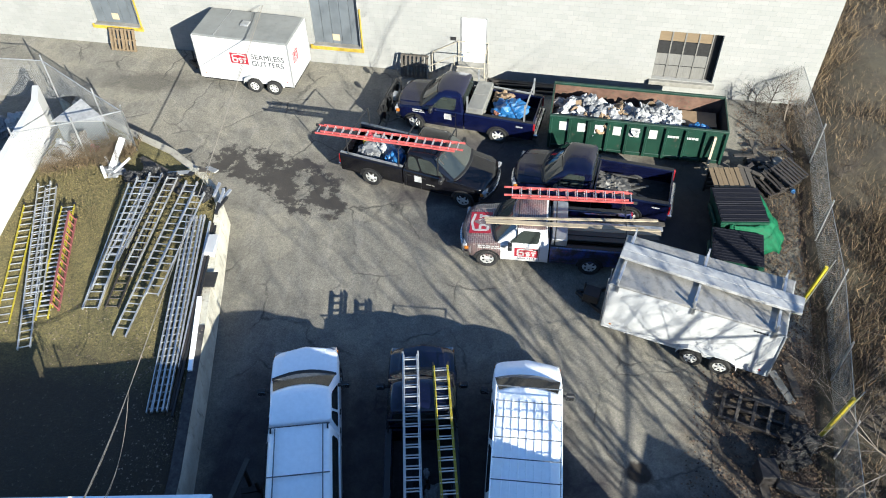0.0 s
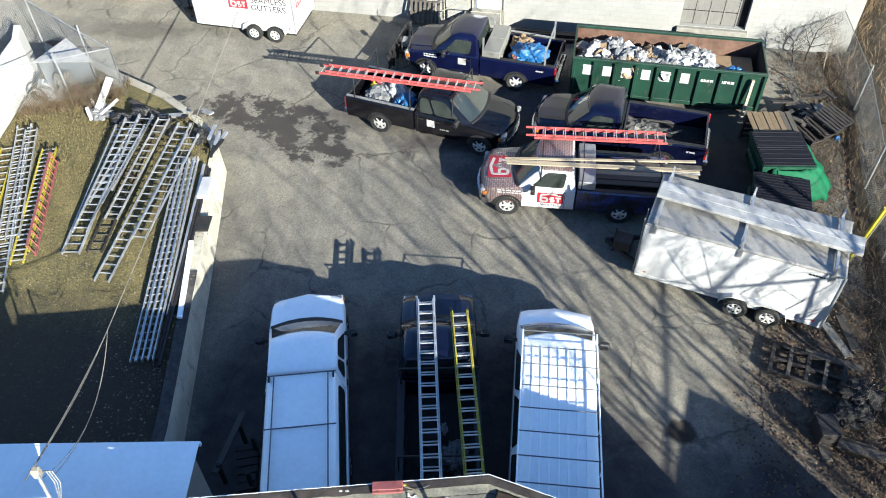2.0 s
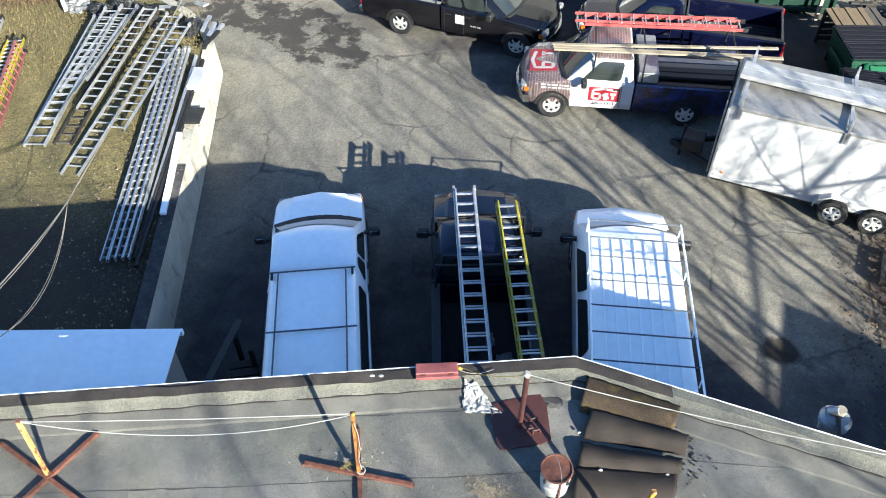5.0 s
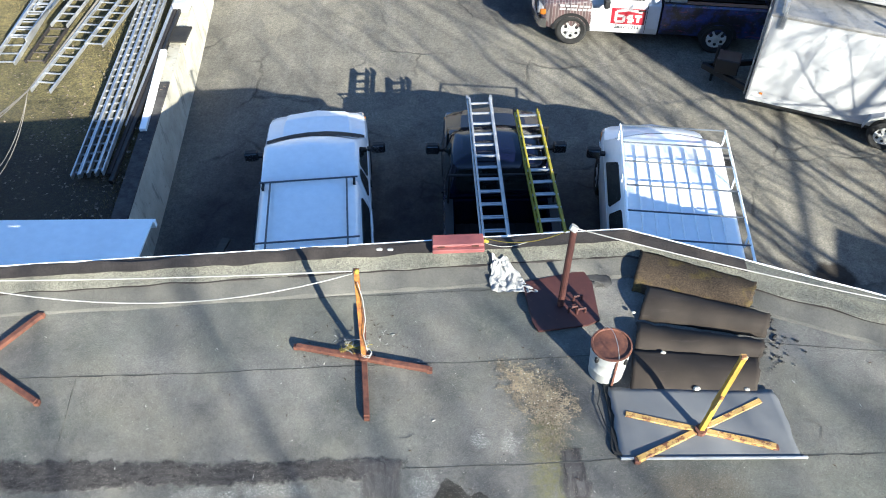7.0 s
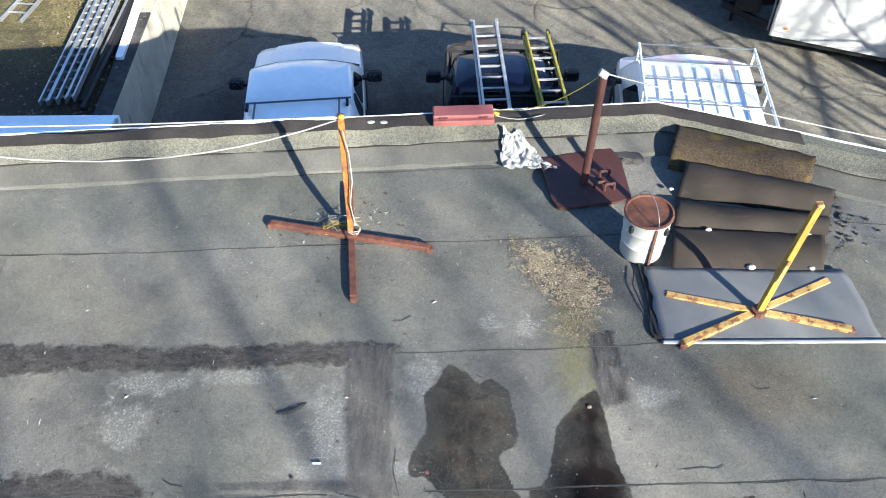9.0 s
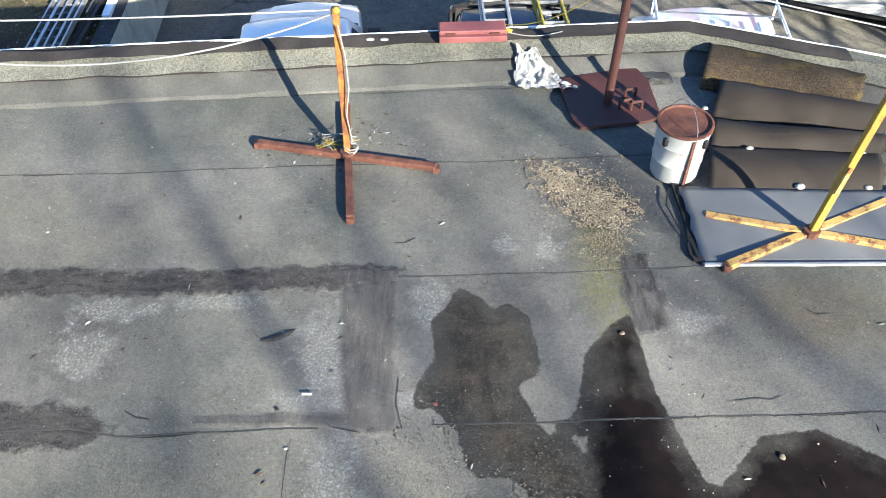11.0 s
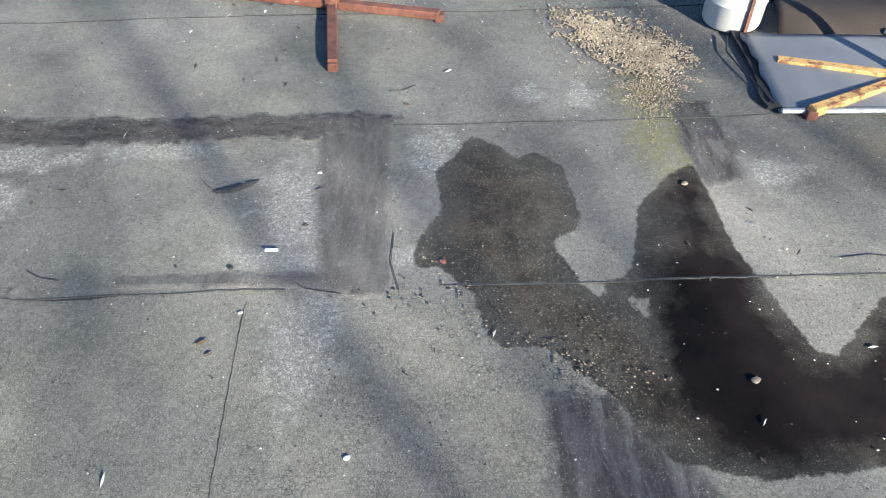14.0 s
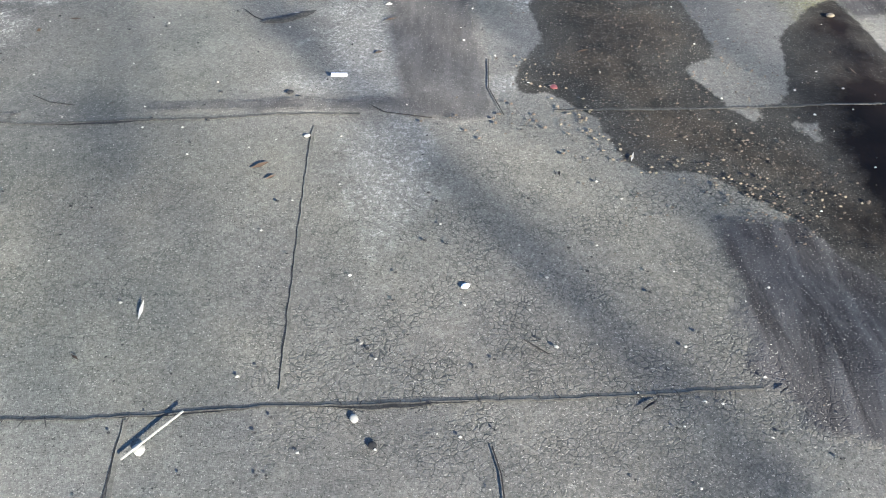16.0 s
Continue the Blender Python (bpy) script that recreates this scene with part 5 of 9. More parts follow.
def wheels(car, spots, scale=1.0, steer=0.0):
    for x, y in spots:
        w = new("wheel", None)
        w.empty_display_size = 0.1
        w.parent = car
        w.matrix_local = pose(x, y, 0.385 * scale, 0, 0, steer if x > 0 else 0) @ Matrix.Scale(scale, 4)
        shared("tyre", TYRE, Matrix(), w)
        r = shared("rim", RIM, Matrix(), w)
        for k in range(6):
            a = 2 * math.pi * (k + 0.5) / 6
            shared("rim_hole", RIMHOLE, pose(0.15 * math.cos(a), 0.081 if y > 0 else -0.081, 0.15 * math.sin(a)), r)


def arch(car, x, w, r=0.45):
    for s_ in (-1, 1):
        bm = bmnew()
        rings = []
        for k in range(13):
            a = math.pi * k / 12
            rings.append([(x + q * math.cos(a), s_ * y, 0.40 + q * math.sin(a) * 0.98) for q, y in ((r - 0.075, w - 0.02), (r - 0.075, w + 0.006), (r, w + 0.006), (r, w - 0.02))])
        loft(bm, rings)
        part("wheel_arch", bm, M_BLACK, car)


def mirror(car, x, y, z, s_, material):
    bm = bmnew()
    box(bm, (x, s_ * (y + 0.03), z), (0.10, 0.12, 0.06), None, 0.012)
    box(bm, (x - 0.02, s_ * (y + 0.18), z + 0.03), (0.13, 0.25, 0.21), None, 0.03)
    m_ = part("mirror", bm, material, car)
    bm = bmnew()
    box(bm, (x - 0.088, s_ * (y + 0.18), z + 0.03), (0.006, 0.20, 0.16))
    part("mirror_glass", bm, M_CHROME, m_)


def front_end(car, xn, W, body_mat, zt=1.08, lamp=M_LAMP):
    bm = bmnew()
    loft(bm, [[(xn - 0.26 * (y / W) ** 2 + dx, y, z) for dx, z in ((-0.08, 0.40), (0.08, 0.42), (0.10, 0.52), (0.08, 0.63), (-0.08, 0.64))] for y in (-W * 0.96, -W * 0.7, -W * 0.35, 0, W * 0.35, W * 0.7, W * 0.96)])
    part("bumper", bm, M_CHROME if lamp is M_LAMP else M_BLACK, car)
    bm = bmnew()
    loft(bm, [[(xn - 0.26 * (y / W) ** 2 + dx, y, z) for dx, z in ((-0.06, 0.66), (0.012, 0.66), (0.014, 0.86), (-0.06, 0.88))] for y in (-W * 0.56, -W * 0.3, 0, W * 0.3, W * 0.56)])
    gr = part("grille", bm, M_BLACK, car)
    bm = bmnew()
    box(bm, (xn + 0.005, 0, 0.76), (0.02, W * 0.5, 0.05))
    part("grille_bar", bm, M_CHROME, gr)
    for s_ in (-1, 1):
        bm = bmnew()
        box(bm, (xn - 0.155, s_ * W * 0.76, 0.83), (0.16, W * 0.34, 0.2), Matrix.Translation((0, 0, 0)), 0.04)
        hl = part("headlight", bm, M_LAMP, car)
        bm = bmnew()
        box(bm, (xn - 0.22, s_ * W * 0.93, 0.80), (0.14, W * 0.06, 0.14), None, 0.02)
        part("indicator", bm, M_AMBER, hl)


def pickup(m, label, mat, cab="extended", L=5.7, W=0.99, wb=3.5, hood_mat=None, bed_mat=None, door_mat=None, bed_open=True, group="pickup trucks in the yard"):
    """A full-size pickup: x forwards, the origin on the ground at its middle."""
    car = thing("pickup_truck", label, "pickup truck", m, group)
    xn, xt = L / 2, -L / 2
    xf = xn - 0.92
    xr = xf - wb
    x_cowl = xn - 1.22
    cab_len = {"regular": 1.72, "extended": 2.0, "crew": 2.5}[cab]
    xc = x_cowl - cab_len
    # front: fenders and hood
    bm = bmnew()
    loft(bm, [sec(xn, W * 0.84, 0.48, 0.90, 0.12, 0.02), sec(xn - 0.04, W * 0.90, 0.45, 0.97, 0.11, 0.025), sec(xn - 0.13, W * 0.955, 0.42, 1.03, 0.10, 0.03), sec(xn - 0.35, W * 0.985, 0.38, 1.07, 0.09, 0.045), sec(x_cowl, W, 0.38, 1.16, 0.08, 0.04), sec(x_cowl - 0.14, W, 0.38, 1.17, 0.08, 0.03)])
    bow(bm, xn, x_cowl, W)
    part("front_body", bm, hood_mat or mat, car, smooth=True)
    bm = bmnew()
    loft(bm, [[(x, -w, z), (x, -w * 0.9, z + 0.022), (x, 0, z + 0.047), (x, w * 0.9, z + 0.022), (x, w, z), (x, 0, z - 0.05)] for x, w, z in ((xn - 0.16, W * 0.62, 1.035), (xn - 0.4, W * 0.68, 1.078), (x_cowl + 0.02, W * 0.74, 1.158))])
    bow(bm, xn, x_cowl, W)
    part("hood", bm, hood_mat or mat, car)
    bm = bmnew()
    loft(bm, [[(x_cowl - 0.10 + 0.20 * (1 - u * u) + dx, u * W * 0.93, z) for dx, z in ((-0.12, 1.17), (-0.10, 1.235), (0.11, 1.214), (0.13, 1.17))] for u in (-1, -0.8, -0.5, -0.2, 0.2, 0.5, 0.8, 1)])
    part("cowl", bm, M_BLACK, car)
    for s_ in (-0.35, 0.25):
        bm = bmnew()
        tube(bm, (x_cowl + 0.0, s_, 1.235), (x_cowl - 0.16, s_ + 0.5, 1.32), 0.012, 5)
        part("wiper", bm, M_BLACK, car)
    # cab
    bm = bmnew()
    loft(bm, [sec(x_cowl - 0.12, W, 0.38, 1.18, 0.08, 0.0), sec(xc + 0.02, W, 0.38, 1.20, 0.08, 0.0)])
    part("cab_body", bm, door_mat or mat, car)
    zb_, zr = 1.17, 1.83 if cab == "regular" else 1.87
    lo, hi = (xc + 0.04, x_cowl - 0.02), (xc + 0.12, x_cowl - (0.66 if cab == "regular" else 0.86))
    wl, wh = W - 0.03, W - 0.17
    bm = bmnew()
    cabin(bm, lo, hi, wl, wh, zb_, zr)
    cr = part("cab_roof", bm, door_mat or mat, car, smooth=True)
    if hood_mat:
        cr.data.materials.append(hood_mat)
        for f in cr.data.polygons:
            f.material_index = 1 if f.normal.z > 0.75 and f.center.z > 1.7 else 0

    def onside(f, g, s_):
        x = (lo[0] * (1 - g) + hi[0] * g) * (1 - f) + (lo[1] * (1 - g) + hi[1] * g) * f
        return (x, s_ * (wl * (1 - g) + wh * g + 0.004), zb_ + (zr - 0.05 - zb_) * g)
    screen(car, lo[1], hi[1], wl, wh, zb_, zr)
    pane("rear_window", car, [(lo[0] + 0.08 * g - 0.004, y_ * (wl - 0.2), zb_ + 0.66 * g) for g, y_ in ((0.2, 1), (0.2, -1), (0.85, -1), (0.85, 1))])
    for s_ in (-1, 1):
        cuts = {"regular": [(0.20, 0.80)], "extended": [(0.08, 0.34), (0.38, 0.84)], "crew": [(0.06, 0.42), (0.46, 0.86)]}[cab]
        for f0, f1 in cuts:
            q = [onside(f0, 0.10, s_), onside(f1, 0.10, s_), onside(f1 - 0.03, 0.88, s_), onside(f0, 0.88, s_)]
            pane("side_window", car, q if s_ < 0 else q[::-1])
            xd0 = lo[0] + (lo[1] - lo[0]) * (f0 - 0.04)
            bm = bmnew()
            box(bm, (xd0 + 0.01, s_ * (W + 0.001), 0.80), (0.012, 0.006, 0.7))
            dj = part("door_seam", bm, M_BLACK, car)
            bm = bmnew()
            box(bm, (xd0 + 0.13, s_ * (W + 0.012), 1.0), (0.16, 0.03, 0.035))
            part("door_handle", bm, M_BLACK, car)
        mirror(car, x_cowl - 0.42, W, 1.22, s_, M_BLACK)
    # bed
    bl = (xc - 0.03) - (xt + 0.02)
    bx = (xc - 0.03 + xt + 0.02) / 2
    bmat = bed_mat or mat
    for s_ in (-1, 1):
        bm = bmnew()
        y0, y1 = s_ * (W - 0.20), s_ * W
        rings = []
        for x in (xt + 0.02, xt + 0.10, xc - 0.10, xc - 0.03):
            rings.append([(x, y0, 0.55), (x, y0, 1.17), (x, y0 + s_ * 0.03, 1.20), (x, y1 - s_ * 0.05, 1.20), (x, y1, 1.15), (x, y1, 0.80), (x, y1 - s_ * 0.01, 0.58), (x, y1 - s_ * 0.04, 0.42), (x, y0 + s_ * 0.1, 0.42)])
        loft(bm, rings)
        sd = part("bed_side", bm, bmat, car)
        bm = bmnew()
        box(bm, (bx, s_ * (W - 0.10), 1.208), (bl - 0.05, 0.14, 0.016))
        part("bed_rail_cap", bm, M_BLACK, sd)
        bm = bmnew()
        box(bm, (xt + 0.005, s_ * (W - 0.075), 0.95), (0.09, 0.135, 0.42), None, 0.02)
        part("tail_light", bm, M_TAIL, car)
    bm = bmnew()
    box(bm, (bx, 0, 0.62), (bl, 2 * (W - 0.2), 0.05))
    bf = part("bed_floor", bm, M_DARK, car)
    for k in range(9):
        bm = bmnew()
        box(bm, (bx, -0.64 + 0.16 * k, 0.654), (bl, 0.06, 0.016))
        part("bed_rib", bm, M_DARK, bf)
    bm = bmnew()
    box(bm, (xc - 0.06, 0, 0.88), (0.05, 2 * (W - 0.2), 0.6))
    part("bed_front", bm, bmat, car)
    bm = bmnew()
    box(bm, (xt + 0.045, 0, 0.90), (0.07, 2 * (W - 0.16), 0.56), None, 0.015)
    tg = part("tailgate", bm, bmat, car)
    bm = bmnew()
    box(bm, (xt + 0.002, 0, 1.05), (0.02, 0.3, 0.08))
    part("tailgate_handle", bm, M_BLACK, tg)
    bm = bmnew()
    box(bm, (xt - 0.06, 0, 0.55), (0.18, 2 * W * 0.9, 0.2), None, 0.04)
    part("rear_bumper", bm, M_CHROME, car)
    front_end(car, xn, W, mat)
    wheels(car, [(xf, W - 0.11), (xf, -W + 0.11), (xr, W - 0.11), (xr, -W + 0.11)])
    arch(car, xf, W)
    arch(car, xr, W)
    return car, dict(xn=xn, xt=xt, xf=xf, xr=xr, xc=xc, x_cowl=x_cowl, W=W, bx=bx, bl=bl, zr=zr)


def along(p_rear, p_front, L, W, wb, side):
    """The pose of a truck from where its near rear and front wheels stand; side: +1 if these are its left wheels."""
    a, b = Vector(p_rear), Vector(p_front)
    d = (b - a).normalized()
    left = Vector((-d.y, d.x))
    mid = (a + b) / 2 - left * side * (W - 0.0)
    shift = (L / 2 - 0.92 - wb / 2)
    o = mid - d * shift
    return pose(o.x, o.y, 0, 0, 0, math.degrees(math.atan2(d.y, d.x)))


n = Nodes("brick_print_wrap")
bk = n.put("ShaderNodeTexBrick", Scale=1.0)
bk.inputs["Color1"].default_value = (0.10, 0.062, 0.06, 1)
bk.inputs["Color2"].default_value = (0.06, 0.045, 0.045, 1)
bk.inputs["Mortar"].default_value = (0.16, 0.14, 0.135, 1)
bk.inputs["Mortar Size"].default_value = 0.008
bk.inputs["Brick Width"].default_value = 0.16
bk.inputs["Row Height"].default_value = 0.07
n.t.links.new(n.stretch((1, 1, 1), radians(90)), bk.inputs["Vector"])
M_BRICKWRAP = n.out(bk.outputs["Color"], 0.35, 0.0, **{"Coat Weight": 0.4})
n = Nodes("printed_bed_wrap")
f1 = n.noise(3.0, 6.0, 0.7)
c = n.mix(n.ramp(f1, 0.45, 0.6), (0.03, 0.03, 0.05), (0.07, 0.10, 0.42))
c = n.mix(n.ramp(n.noise(7.0, 5.0, 0.7, n.stretch((0.5, 1, 2))), 0.58, 0.64, 0.0, 0.8), c, (0.5, 0.12, 0.22))
c = n.mix(n.ramp(n.noise(14.0, 4.0, 0.7), 0.62, 0.68, 0.0, 0.7), c, (0.6, 0.58, 0.60))
M_BEDWRAP = n.out(c, 0.35, 0.0, **{"Coat Weight": 0.5})
M_WRAPW = paint("white_wrap", (0.43, 0.43, 0.44), amount=0.05)
M_LOGORED = plain("logo_red", (0.52, 0.02, 0.045), 0.4, vary=0.1)
M_DECAL = plain("white_decal", (0.78, 0.78, 0.78), 0.5, vary=0.08)
M_GREYBOX = plain("grey_steel_box", (0.42, 0.42, 0.39), 0.5, 0.2, vary=0.15)
M_TARP = plain("blue_tarp", (0.04, 0.20, 0.55), 0.5, vary=0.35, scale=12.0)
M_TRASHW = plain("white_plastic_bag", (0.68, 0.69, 0.71), 0.4, vary=0.25, scale=10.0)
M_TRASHG = plain("grey_plastic_bag", (0.36, 0.37, 0.39), 0.4, vary=0.35, scale=8.0)
M_CARD = plain("cardboard", (0.40, 0.28, 0.16), 0.85, vary=0.3)


def side_m(x, y, z, s_):
    """A frame on a vehicle's side: x to the reader's right, y up, z outwards; s_ = +1 on its left side."""
    return Matrix(((-s_, 0, 0, x), (0, 0, s_, y), (0, 1, 0, z), (0, 0, 0, 1)))


def logo(parent, m, w, h):
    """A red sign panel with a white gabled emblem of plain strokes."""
    bm = bmnew()
    box(bm, (0, 0, 0.004), (w, h, 0.004))
    o = part("sign_panel", bm, M_LOGORED, parent, "red sign panel with a white emblem")
    o.matrix_local = m
    bm = bmnew()
    t = 0.085 * w
    for a, b in (((-0.36, 0.30), (0.0, 0.42)), ((0.0, 0.42), (0.40, 0.30)), ((-0.36, 0.30), (-0.36, -0.34)), ((-0.36, -0.34), (-0.12, -0.34)), ((-0.12, -0.34), (-0.12, 0.02)), ((-0.12, 0.02), (-0.36, 0.02)), ((0.20, 0.04), (0.40, 0.04)), ((0.0, 0.04), (0.14, 0.04)), ((0.0, 0.04), (0.0, -0.15)), ((0.0, -0.15), (0.14, -0.15)), ((0.14, -0.15), (0.14, -0.34)), ((0.14, -0.34), (0.0, -0.34)), ((0.30, 0.04), (0.30, -0.36))):
        beam(bm, (a[0] * w, a[1] * h, 0.008), (b[0] * w, b[1] * h, 0.008), t, 0.004)
    part("emblem", bm, M_DECAL, o)
    return o


def text_bars(parent, m, w, h, rows=1, material=None, n_=7, seed=1):
    rr = random.Random(seed)
    bm = bmnew()
    for r in range(rows):
        x = -w / 2
        y = (rows - 1) / 2 * h * 1.7 - r * h * 1.7
        while x < w / 2 - 0.02:
            l_ = min(rr.uniform(0.5, 1.3) * w / n_, w / 2 - x)
            box(bm, (x + l_ * 0.42, y, 0.003), (l_ * 0.8, h, 0.003))
            x += l_
    o = part("lettering", bm, material or M_DECAL, parent, "unreadable lettering as plain bars")
    o.matrix_local = m
    return o


def ladder_thing(a, b, width, rail_mat, rung_mat, label, up=(0, 0, 1), rung=0.305, double=False, group="ladders", rail=(0.03, 0.075), name="ladder", offset2=0.5, feet=True):
    """A ladder from a to b; each rail and rung a part."""
    a, b = Vector(a), Vector(b)
    d = b - a
    L_ = d.length
    x = d.normalized()
    y = Vector(up).cross(x).normalized()
    z = x.cross(y)
    m = Matrix(((x.x, y.x, z.x, a.x), (x.y, y.y, z.y, a.y), (x.z, y.z, z.z, a.z), (0, 0, 0, 1)))
    o = thing(name, label, "ladder", m, group)
    rung_me = None
    for lev in range(2 if double else 1):
        w = width - 0.07 * lev
        x0, x1 = (0.0, L_ - (offset2 if double else 0.0)) if lev == 0 else (offset2, L_)
        for s_ in (-1, 1):
            bm = bmnew()
            beam(bm, (x0, s_ * w / 2, lev * 0.075), (x1, s_ * w / 2, lev * 0.075), rail[0], rail[1], bevel=0.004)
            rl = part("rail", bm, rail_mat, o)
            if feet and lev == 0:
                bm = bmnew()
                box(bm, (x1 - 0.01 if lev else x0 + 0.03, s_ * w / 2, lev * 0.075), (0.12, rail[0] + 0.02, rail[1] + 0.02))
                part("foot", bm, M_BLACK if rail_mat is not M_ALU else M_ALUDULL, rl)
        if rung_me is None:
            bm = bmnew()
            tube(bm, (0, -width / 2, 0), (0, width / 2, 0), 0.019, 6)
            tmp = part("rung", bm, rung_mat)
            rung_me = tmp.data
            bpy.data.objects.remove(tmp)
        k = int((x1 - x0 - 0.2) / rung)
        for i in range(k + 1):
            shared("rung", rung_me, pose(x0 + 0.15 + i * rung, 0, lev * 0.075), o)
    return o


def rack(car, posts, z0, z1, w, material, overhead=None):
    """A ladder rack: uprights and cross bars at the given x."""
    for x in posts:
        for s_ in (-1, 1):
            bm = bmnew()
            tube(bm, (x, s_ * w, z0), (x, s_ * w * 0.97, z1), 0.022, 6)
            part("rack_post", bm, material, car)
        bm = bmnew()
        tube(bm, (x, -w, z1), (x, w, z1), 0.022, 6)
        part("rack_bar", bm, material, car)


def heap(bm, c, s, seed, sub=3, rough=0.35):
    """A crumpled lump."""
    r0 = bmesh.ops.create_icosphere(bm, subdivisions=sub, radius=1.0)["verts"]
    for v in r0:
        p = v.co.copy()
        k = 1 + rough * noise.noise(p * 1.7 + Vector((seed, 0, 0))) + rough * 0.8 * abs(noise.noise(p * 4.0 + Vector((0, seed, 0)))) - rough * 0.2
        k += rough * 0.28 * abs(noise.noise(p * 9.0 + Vector((seed, seed, 0)))) + rough * 0.12 * noise.noise(p * 19.0)
        v.co = Vector((c[0] + p.x * s[0] * k, c[1] + p.y * s[1] * k, c[2] + max(p.z, -0.55) * s[2] * k))


def lump(name, c, s, material, label, category, seed, parent=None, rough=0.35, group="", m=None):
    bm = bmnew()
    heap(bm, c, s, seed, 4, rough)
    o = part(name, bm, material, parent, smooth=False)
    if parent is None:
        tagged(o, label, category, group)
        if m is not None:
            o.matrix_world = m
    elif label:
        o["label"] = label
    return o


# black extended cab with a red ladder and loaded bed
F150, q = pickup(along((-3.22, 20.70), (0.26, 19.40), 5.75, 1.0, 3.6, -1), "black extended-cab pickup with a ladder rack and loaded bed", M_BLACKP, "extended", 5.75, 1.0, 3.6)
rack(F150, (q["xt"] + 0.35, q["xc"] - 0.15, q["x_cowl"] - 0.65), 1.2, 1.98, 0.95, M_BLACK)
for s_ in (-1, 1):
    bm = bmnew()
    box(bm, (q["bx"], s_ * 0.90, 1.225), (q["bl"], 0.1, 0.02))
    part("bed_rail_trim", bm, M_GREYMET, F150)
bm = bmnew()
box(bm, (-0.1, 0, 0.004), (0.28, 0.28, 0.004))
dc = part("door_decal", bm, M_DECAL, F150, "white square door decal")
dc.matrix_local = side_m(0.35, -1.0, 0.88, -1)
text_bars(F150, side_m(0.75, -1.006, 0.74, -1), 0.35, 0.05, 1, M_GREYBOX, 3)
ladder_thing((-5.15, 21.5, 2.04), (0.27, 20.28, 2.08), 0.45, M_RED, M_ALU, "red fibreglass extension ladder tied on a black pickup", double=True, offset2=0.3)
MF = F150.matrix_world
for k, (x, y, s, mat_, lab, cat) in enumerate(((-2.4, 0.5, (0.25, 0.22, 0.3), M_LOGORED, "red tool bag in a pickup bed", "tool bag"), (-2.0, -0.1, (0.5, 0.4, 0.35), M_TRASHG, "clear plastic bundle in a pickup bed", "plastic bag"), (-1.45, 0.2, (0.45, 0.35, 0.4), M_TRASHW, "white plastic bag in a pickup bed", "plastic bag"), (-0.95, -0.2, (0.4, 0.45, 0.4), M_TARP, "blue tarpaulin bundle in a pickup bed", "tarpaulin"), (-2.3, 0.1, (0.12, 0.12, 0.4), M_YELLOW, "yellow plastic can in a pickup bed", "can"), (-1.9, 0.55, (0.5, 0.15, 0.3), M_TRASHG, "grey plastic bag in a pickup bed", "plastic bag"))):
    lump("load_item", (x, y, 0.80), s, mat_, lab, cat, k + 3, m=MF, group="loads in the pickup beds")

# navy plough truck
CHEV, q = pickup(along((1.65, 23.07), (-1.72, 24.0), 5.7, 1.0, 3.4, 1), "navy blue pickup with a front snow plough", M_NAVY, "regular", 5.7, 1.0, 3.4)
MC = CHEV.matrix_world
PLOW = thing("snow_plough", "black snow plough mounted before a navy pickup", "snow plough", MC)
bm = bmnew()
rings = []
for k in range(9):
    a = -0.9 + 1.9 * k / 8
    rings.append([(3.55 - 0.28 * math.cos(a), y, 0.42 + 0.42 * math.sin(a)) for y in (-1.2, 1.2)] + [(3.60 - 0.28 * math.cos(a), y, 0.42 + 0.42 * math.sin(a)) for y in (1.2, -1.2)])
loft(bm, rings)
part("blade", bm, M_BLACK, PLOW)
for y in (-0.8, -0.3, 0.3, 0.8):
    bm = bmnew()
    beam(bm, (3.28, y, 0.15), (3.2, y, 0.78), 0.04, 0.10, up=(1, 0, 0))
    part("rib", bm, M_BLACK, PLOW)
for y in (-0.35, 0.35):
    bm = bmnew()
    beam(bm, (2.75, y, 0.4), (3.25, y * 0.5, 0.35), 0.08, 0.08)
    part("push_arm", bm, M_BLACK, PLOW)
    bm = bmnew()
    tube(bm, (2.98, y * 1.6, 0.4), (2.98, y * 1.6, 1.15), 0.03, 8)
    lp = part("light_post", bm, M_BLACK, PLOW)
    bm = bmnew()
    box(bm, (3.02, y * 1.6, 1.2), (0.12, 0.2, 0.16), None, 0.02)
    part("plough_light", bm, M_BLACK, lp)
bm = bmnew()
box(bm, (3.05, 0.0, 0.75), (0.2, 0.35, 0.25), None, 0.02)
part("hydraulic_box", bm, M_GREYMET, PLOW)
for y in (-1.15, 1.15):
    bm = bmnew()
    tube(bm, (3.3, y, 0.75), (3.3, y, 1.3), 0.012, 6)
    part("marker_rod", bm, M_BLACK, PLOW)
TB = thing("truck_toolbox", "grey steel cross-bed tool box behind a pickup cab", "tool box", MC)
bm = bmnew()
box(bm, (q["xc"] - 0.42, 0, 1.18), (0.62, 1.86, 0.5), None, 0.02)
part("box_body", bm, M_GREYBOX, TB)
for s_ in (-1, 1):
    bm = bmnew()
    box(bm, (q["xc"] - 0.42, s_ * 0.47, 1.445), (0.60, 0.90, 0.03), None, 0.008)
    part("lid", bm, M_GREYBOX, TB)
for x in (q["xc"] - 0.12, q["xt"] + 0.4):
    for s_ in (-1, 1):
        bm = bmnew()
        beam(bm, (x, s_ * 0.9, 1.2), (x, s_ * 0.9, 1.95), 0.06, 0.06, up=(1, 0, 0))
        part("rack_post", bm, M_GREYMET, CHEV)
bm = bmnew()
